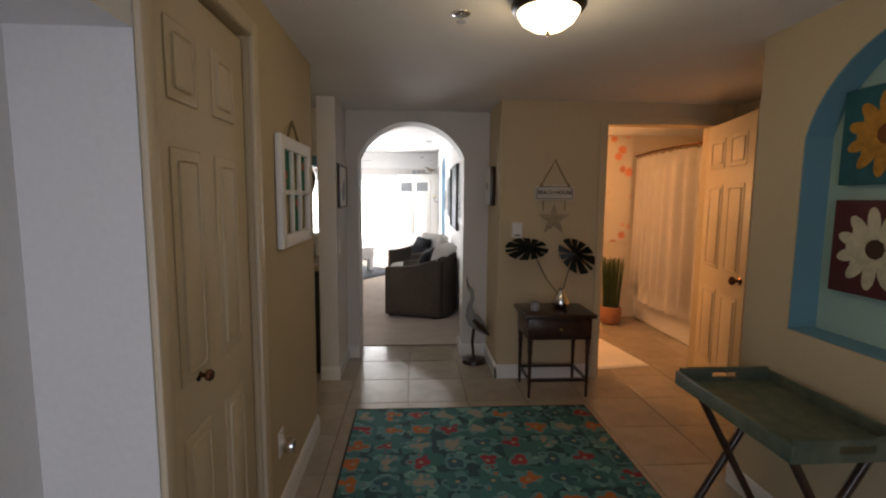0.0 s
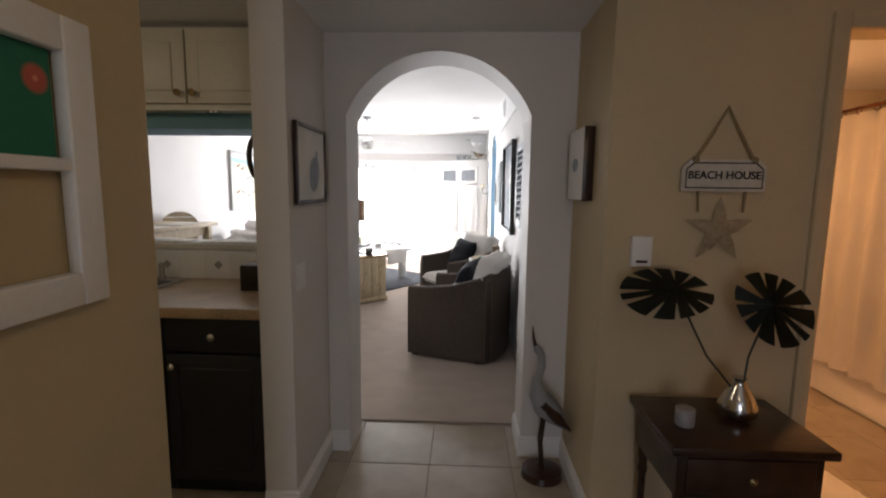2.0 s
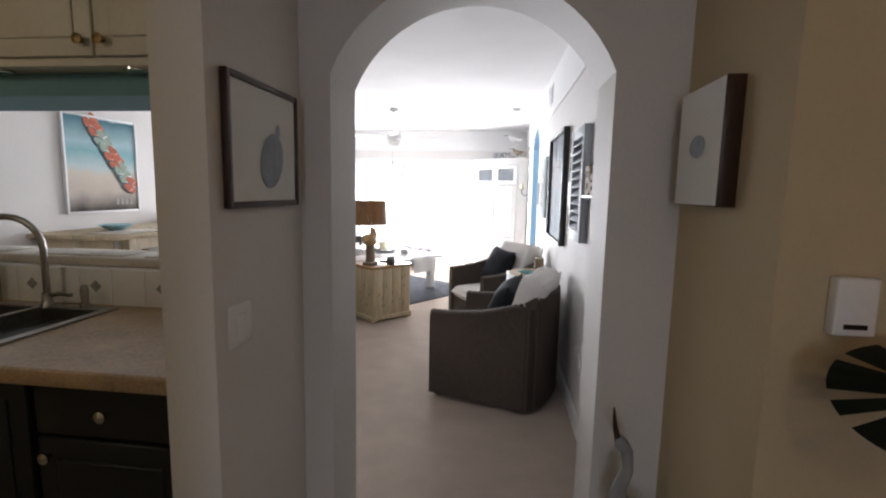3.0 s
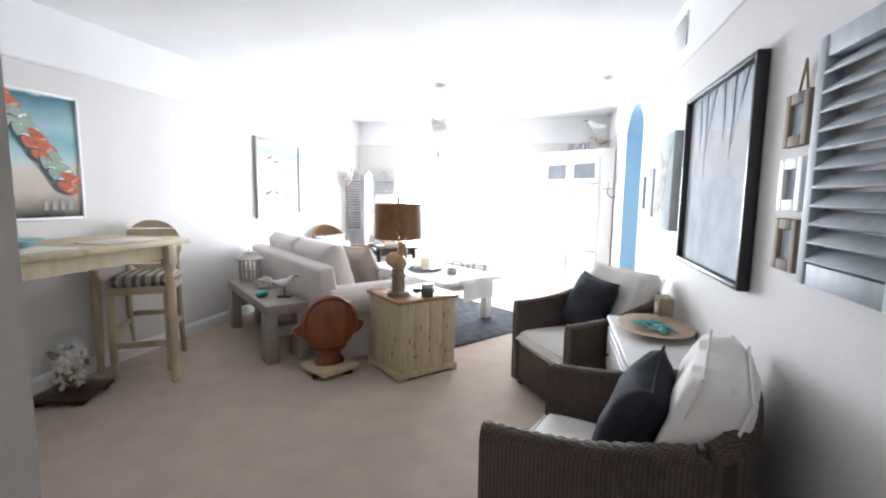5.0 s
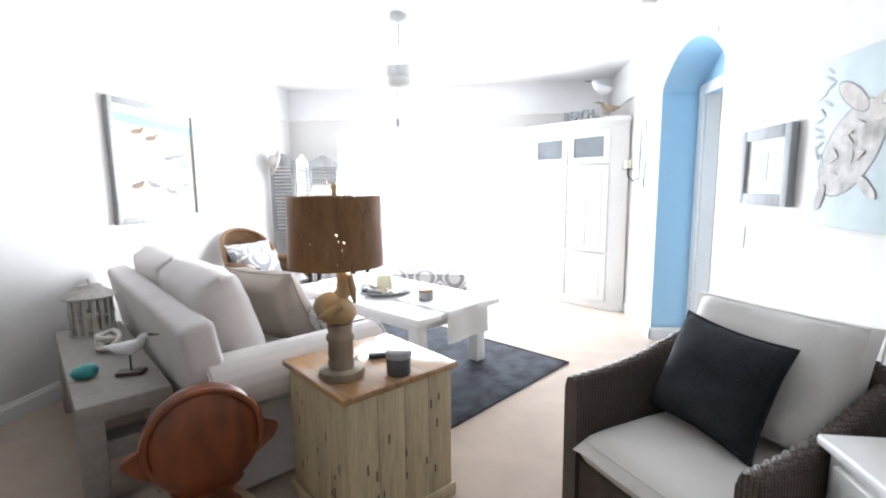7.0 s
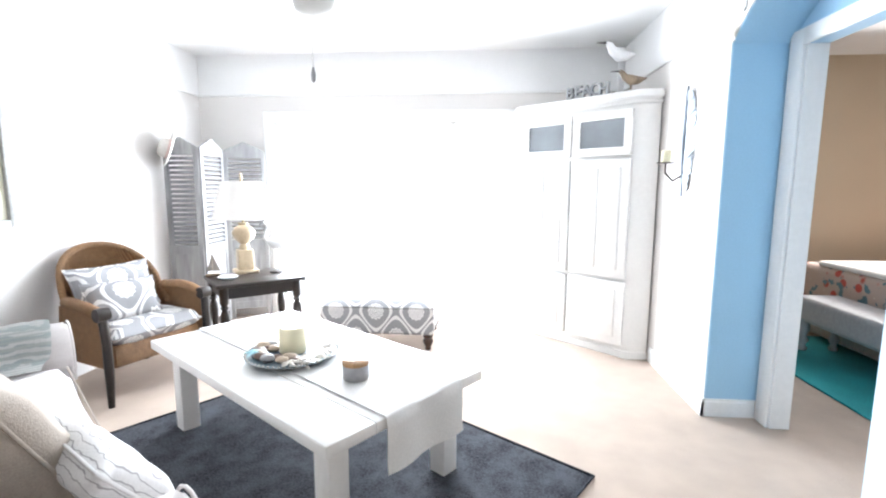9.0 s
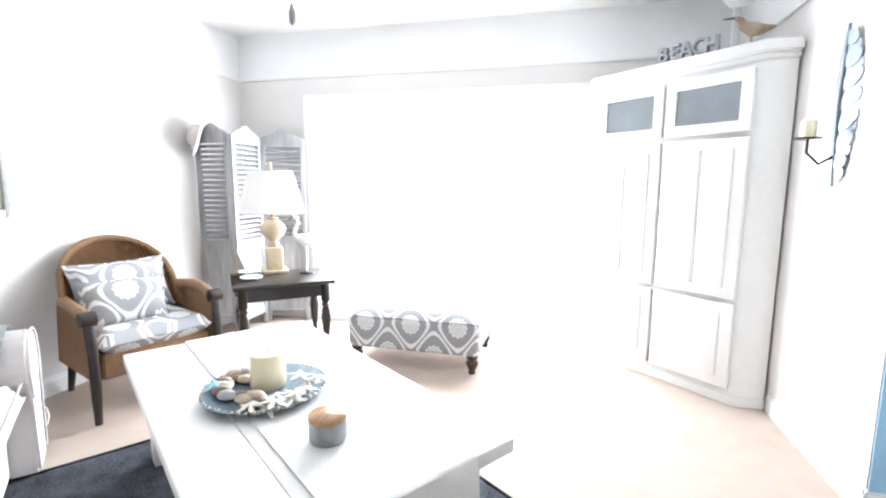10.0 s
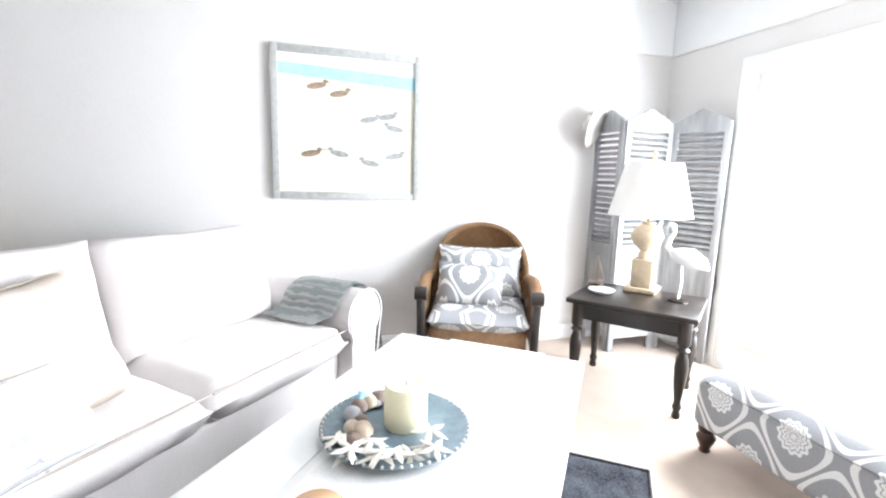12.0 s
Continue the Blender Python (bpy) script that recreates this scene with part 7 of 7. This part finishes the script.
t = thing("jar_candle", -0.70, 7.20, 0.61, 0, "grey jar candle with a lid on the side table", "candle")
part("jar", lathe([(0.044, 0), (0.048, 0.006), (0.048, 0.065), (0.044, 0.07)], 22), material("smoky_jar_glass", (0.10, 0.10, 0.10), 0.12, grain=20), t)
part("lid", lathe([(0.05, 0.07), (0.05, 0.092), (0.046, 0.096), (0, 0.097)], 22), GREYC, t, "pale grey lid")


def shell_tray():
    t = thing("decor_tray", -1.245, 9.03, 0.510, 0, "round blue rimmed tray of shells and stones", "tray")
    t.scale = (0.94, 0.94, 1.0)
    blue = material("blue_enamel", (0.19, 0.26, 0.31), 0.35, grain=30, amount=0.2)
    part("plate", lathe([(0.15, 0), (0.20, 0.008), (0.235, 0.024), (0.228, 0.026), (0.19, 0.014), (0, 0.012)], 44), blue, t)
    for i in range(56):
        a = 2 * math.pi * i / 56
        bm = bmesh.new()
        bmesh.ops.create_icosphere(bm, subdivisions=1, radius=0.006)
        part("rim_bead", moved(bm, pose(0.228 * math.cos(a), 0.228 * math.sin(a), 0.026)), SHELLM, t)


shell_tray()
t = thing("pillar_candle", -1.255, 9.06, 0.523, 0, "thick ivory pillar candle in the tray", "candle")
part("wax", lathe([(0.062, 0), (0.064, 0.005), (0.064, 0.12), (0.058, 0.128), (0.03, 0.122), (0, 0.12)], 28), WAX, t)
part("wick", tube([(0, 0, 0.12), (0.002, 0, 0.135)], 0.0015, 5), BLACK, t)
rnd = random.Random(12)
for i in range(18):
    a, r = math.radians(150 + 150 * rnd.random()), 0.10 + 0.07 * rnd.random()
    s = 0.024 + 0.012 * rnd.random()
    t = thing("pebble", -1.245 + r * math.cos(a), 9.03 + r * math.sin(a), 0.523, 0, "smooth brown or grey pebble in the tray", "pebble", "pebbles in the tray")
    part("stone", lathe([(0.0, 0), (0.7 * s, 0.12 * s), (s, 0.5 * s), (0.75 * s, 0.95 * s), (0.0, 1.1 * s)], 12, sx=1.2, sy=0.9), (STONE, material("tan_pebble", (0.50, 0.40, 0.30), 0.5, grain=20), STONE, GREYC)[i % 4], t)
for i in range(15):
    a, r = math.radians(-75 + 165 * rnd.random()), 0.10 + 0.10 * rnd.random()
    t = thing("finger_starfish", -1.245 + r * math.cos(a), 9.03 + r * math.sin(a), 0.528 + 0.012 * (i % 3), 0, "bleached finger starfish in the tray", "starfish", "starfish in the tray")
    t.matrix_basis = pose(-1.245 + r * math.cos(a), 9.03 + r * math.sin(a), 0.528 + 0.010 * (i % 3), -12 + 24 * rnd.random(), -12 + 24 * rnd.random(), 360 * rnd.random())
    part("body", star_mesh(0.05 + 0.012 * rnd.random(), 0.014, inner=0.2, seed=i), SHELLM, t)
t = thing("blue_starfish", -1.40, 8.95, 0.545, 30, "pale blue glass starfish in the tray", "starfish")
part("body", star_mesh(0.055, 0.022), SEA, t)
t = thing("lidded_pot", -0.87, 8.80, 0.509, 0, "grey ceramic pot with a pale wooden lid", "pot")
part("pot", lathe([(0.052, 0), (0.056, 0.005), (0.057, 0.062), (0.054, 0.064), (0, 0.064)], 28), GREYC, t)
part("lid", lathe([(0.056, 0.064), (0.057, 0.066), (0.057, 0.078), (0.054, 0.081), (0, 0.081)], 28), PINETOP, t, "pale wooden lid")


def shell_lamp():
    t = thing("shaded_lamp", -2.40, 10.80, 0.575, 40, "ivory urn table lamp with a white tapered shade", "table lamp")
    t.scale = (1.25, 1.25, 1.22)
    ivory = material("ivory_crackle_glaze", (0.62, 0.50, 0.34), 0.4, grain=30, amount=0.15)
    part("plinth", mbox(-0.075, -0.075, 0, 0.075, 0.075, 0.025, 0.005), ivory, t)
    part("column", mbox(-0.05, -0.05, 0.025, 0.05, 0.05, 0.17, 0.006), ivory, t)
    part("urn", lathe([(0.03, 0.17), (0.035, 0.19), (0.025, 0.21), (0.065, 0.25), (0.078, 0.29), (0.055, 0.33), (0.03, 0.345), (0.035, 0.36), (0.0, 0.362)], 26), ivory, t)
    part("stem", lathe([(0.008, 0.36), (0.008, 0.68)], 8), BRASS, t)
    bm, n = bmesh.new(), 44
    rings = [[bm.verts.new((r * math.cos(2 * math.pi * i / n), r * math.sin(2 * math.pi * i / n), z)) for i in range(n)] for r, z in ((0.195, 0.39), (0.13, 0.65), (0.127, 0.65), (0.192, 0.39))]
    for k in range(4):
        lo, hi = rings[k], rings[(k + 1) % 4]
        for i in range(n):
            bm.faces.new((lo[i], lo[(i + 1) % n], hi[(i + 1) % n], hi[i]))
    part("shade", bm, WHITEC, t, "white fabric shade")
    part("spider", tube([(-0.127, 0, 0.645), (0.127, 0, 0.645)], 0.003, 6), BRASS, t)
    part("finial", lathe([(0.006, 0.66), (0.012, 0.68), (0.006, 0.69), (0.012, 0.70), (0, 0.715)], 12), ivory, t)


shell_lamp()


def flamingo():
    """A white wading bird: plump body, raised S-shaped neck, hooked bill."""
    t = thing("flamingo_figurine", -2.14, 10.84, 0.575, 128, "white wading bird figurine on the end table", "bird figurine")
    part("base", lathe([(0.055, 0), (0.055, 0.012), (0.03, 0.018), (0, 0.019)], 18), BLACKW, t)
    for s in (-1, 1):
        part("leg", tube([(s * 0.012, 0, 0.015), (s * 0.012, -0.008, 0.11), (s * 0.012, 0.0, 0.22)], 0.005, 6), WHITE, t)
    part("body", tube([(0, -0.14, 0.205), (0, -0.10, 0.235), (0, -0.04, 0.262), (0, 0.02, 0.265), (0, 0.06, 0.285)], 0.055, 14, taper=[0.12, 0.7, 1.0, 0.9, 0.4]), WHITE, t)
    part("neck", tube([(0, 0.045, 0.27), (0, 0.085, 0.315), (0, 0.075, 0.36), (0, 0.055, 0.40), (0, 0.065, 0.435), (0, 0.09, 0.445)], 0.018, 10, taper=[1.2, 0.9, 0.8, 0.75, 0.95, 0.9]), WHITE, t)
    part("bill", tube([(0, 0.09, 0.445), (0, 0.115, 0.435), (0, 0.122, 0.41)], 0.012, 8, taper=[1, 0.8, 0.2]), GREYC, t)


flamingo()
t = thing("soap_dish", -2.40, 10.51, 0.575, 35, "small white dish on the end table", "dish")
part("dish", lathe([(0.05, 0), (0.075, 0.012), (0.08, 0.022), (0.06, 0.016), (0, 0.015)], 24), WHITE, t)


def sailboat():
    t = thing("sailboat_ornament", -2.57, 10.58, 0.575, 20, "little driftwood sailboat ornament", "ornament")
    part("hull", mbox(-0.055, -0.015, 0, 0.055, 0.015, 0.028, 0.010), DRIFT, t)
    part("mast", tube([(0, 0, 0.02), (0, 0, 0.20)], 0.003, 6), DRIFT, t)
    for pts in ([(0.004, 0.05), (0.06, 0.05), (0.004, 0.19)], [(-0.004, 0.05), (-0.004, 0.18), (-0.045, 0.05)]):
        bm = prism(pts, -0.002, 0.002)
        bm.transform(FLIP)
        part("sail", bm, TAUPE, t)


sailboat()


def sun_hat():
    t = thing("sun_hat", -3.03, 10.84, 1.62, 0, "white straw sun hat hung on the folding screen", "hat")
    t.matrix_basis = Matrix.Translation((-3.01, 10.785, 1.64)) @ Vector((-0.72, -0.62, 0.30)).to_track_quat("Z", "Y").to_matrix().to_4x4() @ Matrix.Scale(0.84, 4)
    straw = material("white_straw", (0.60, 0.57, 0.53), 0.9, grain=90, amount=0.12, bump=0.5)
    part("brim", lathe([(0.10, 0.0), (0.15, -0.006), (0.19, 0.008), (0.192, 0.014), (0.14, 0.004), (0.10, 0.010)], 36), straw, t)
    part("crown", lathe([(0.10, 0.0), (0.098, 0.05), (0.085, 0.09), (0.05, 0.105), (0, 0.108)], 30), straw, t)
    part("band", lathe([(0.102, 0.006), (0.102, 0.03), (0.100, 0.031)], 30), material("pale_pink_ribbon", (0.55, 0.40, 0.36), 0.7), t)


sun_hat()
# on top of the armoire
t = thing("beach_letters", 0.485, 10.82, 2.03, -42.4, "weathered wooden block letters on top of the armoire", "sign")
for i, c in enumerate("BEACH"):
    text("letter", c, 0.125, 0.016, GREYF, t, Matrix.Translation((-0.148 + 0.074 * i, 0, 0.05 + 0.003 * (i % 2))) @ pose(0, 0, 0, 90))
part("base", mbox(-0.185, -0.02, 0, 0.185, 0.02, 0.006), GREYF, t)
shore_bird("seagull_figurine", 0.715, 10.80, 2.03, 110, 1.35, WHITE, "white shorebird figurine standing on a tall peg", True, 0.135)
shore_bird("sandpiper_figurine", 0.765, 10.63, 2.03, 95, 1.05, DRIFT, "brown sandpiper figurine on the armoire", False, 0.045)
# on the drawer cabinet
t = thing("platter", 0.77, 6.49, 0.665, 0, "wide tan oval platter on the white cabinet", "platter")
part("plate", lathe([(0.08, 0), (0.10, 0.006), (0.19, 0.036), (0.185, 0.04), (0.10, 0.014), (0, 0.012)], 36, sx=1.02, sy=1.32), material("tan_wood_platter", (0.48, 0.36, 0.24), 0.5, grain=14, amount=0.12, stretch=(1, 5, 1)), t)
for i, (dx, dy, s) in enumerate(((0, 0.07, 0.095), (0.03, -0.05, 0.10), (-0.06, 0.0, 0.08))):
    t = thing("teal_starfish", 0.77 + dx, 6.49 + dy, 0.685 + 0.006 * i, 0, "teal painted starfish on the platter", "starfish", "starfish on the platter")
    t.matrix_basis = pose(0.77 + dx, 6.49 + dy, 0.684 + 0.008 * i, 4, 6 * i - 4, 25 * i)
    part("body", star_mesh(s, 0.03, seed=i), TEAL, t)
t = thing("wooden_block", 0.87, 6.77, 0.665, 90, "small wooden candle block on the white cabinet", "ornament")
part("block", mbox(-0.07, -0.04, 0, 0.07, 0.04, 0.14, 0.004), DRIFT, t)
part("disc", moved(lathe([(0.03, 0), (0.03, 0.004), (0, 0.005)], 18), pose(0, 0.04, 0.075, -90)), SHELLM, t)

# ---- bedroom seen through the arched opening ----
bm = mbox(1.25, 9.495, 0, 1.268, 9.60, 2.12, 0.005)
mbox(1.25, 8.52, 0, 1.268, 8.605, 2.12, 0.005, bm=bm), mbox(1.25, 8.605, 2.035, 1.268, 9.495, 2.12, 0.005, bm=bm), mbox(1.268, 9.485, 0, 1.372, 9.498, 2.04, bm=bm)
structure("bedroom_casing", bm, TRIM, "white moulded bedroom door casing", "trim")
d = tagged(new("door_bedroom"), "white bedroom door standing open inside", "door", kind="structure")
d.matrix_basis = pose(1.385, 8.62, 0, 0, 0, -8)
six_panel_door(d, 0.76, 2.02, TRIM), knob(d, 0.70, 0.95, CHROME)


def bed():
    t = thing("bed", 3.6, 10.6, 0, 0, "made bed with a red floral quilt", "bed")
    quilt = patterned("red_floral_quilt", (0.55, 0.42, 0.36), [("flower", 9, 0.36, 0.26, (0.45, 0.08, 0.06)), ("noise", 12, 0.58, 0.62, (0.12, 0.20, 0.22)), ("flower", 15, 0.12, 0.06, (0.75, 0.68, 0.6))])
    part("frame", mbox(-1.0, -0.80, 0.05, 1.0, 0.80, 0.32, 0.02), TAUPE, t)
    part("mattress", mbox(-0.98, -0.78, 0.32, 0.98, 0.78, 0.62, 0.05, 3), WHITEC, t)
    part("quilt", mbox(-1.0, -0.81, 0.28, 0.70, 0.81, 0.66, 0.05, 3), quilt, t, "red floral quilt")
    part("folded_sheet", mbox(-0.99, -0.60, 0.655, 0.2, 0.60, 0.70, 0.02, 3), WHITEC, t)


bed()
t = thing("bedroom_bench", 2.42, 10.35, 0, 90, "grey upholstered bench with striped turned feet", "bench")
part("seat", mbox(-0.55, -0.18, 0.26, 0.55, 0.18, 0.46, 0.04, 3), GREYC, t)
for sx in (-1, 1):
    for sy in (-1, 1):
        part("foot", moved(lathe([(0.02, 0), (0.035, 0.03), (0.02, 0.06), (0.04, 0.10), (0.022, 0.14), (0.042, 0.19), (0.03, 0.26)], 14), pose(sx * 0.47, sy * 0.12, 0)), GREYF, t)
t = thing("teal_rug", 2.65, 10.35, 0, 0, "bright teal rug on the bedroom floor", "rug")
part("rug_body", mbox(-0.75, -0.85, 0, 0.75, 0.85, 0.012, 0.004), material("teal_rug_wool", (0.03, 0.33, 0.36), 0.95, grain=90, amount=0.2, bump=0.6), t)

# ---- floor tiles ----
tile_mesh = bpy.data.meshes.new("tile")
bm = mbox(-0.2135, -0.2135, -0.012, 0.2135, 0.2135, 0.0, 0.0015, 1)
bm.to_mesh(tile_mesh)
bm.free()
tile_mesh.materials.append(TILE)
floor = tagged(new("floor"), "beige ceramic tiles laid square with pale grout", "floor", kind="structure")
for i in range(-8, 9):
    for j in range(-12, 7):
        x, y = 0.32 + 0.43 * (i + 0.5), 4.13 + 0.43 * (j - 2.5)
        if -3.2 < x < 4.1 and -2.5 < y < (4.13 if x < 1.1 else 5.2):
            t = new("tile", tile_mesh)
            t.matrix_basis = pose(x, y, 0)
            t.parent = floor
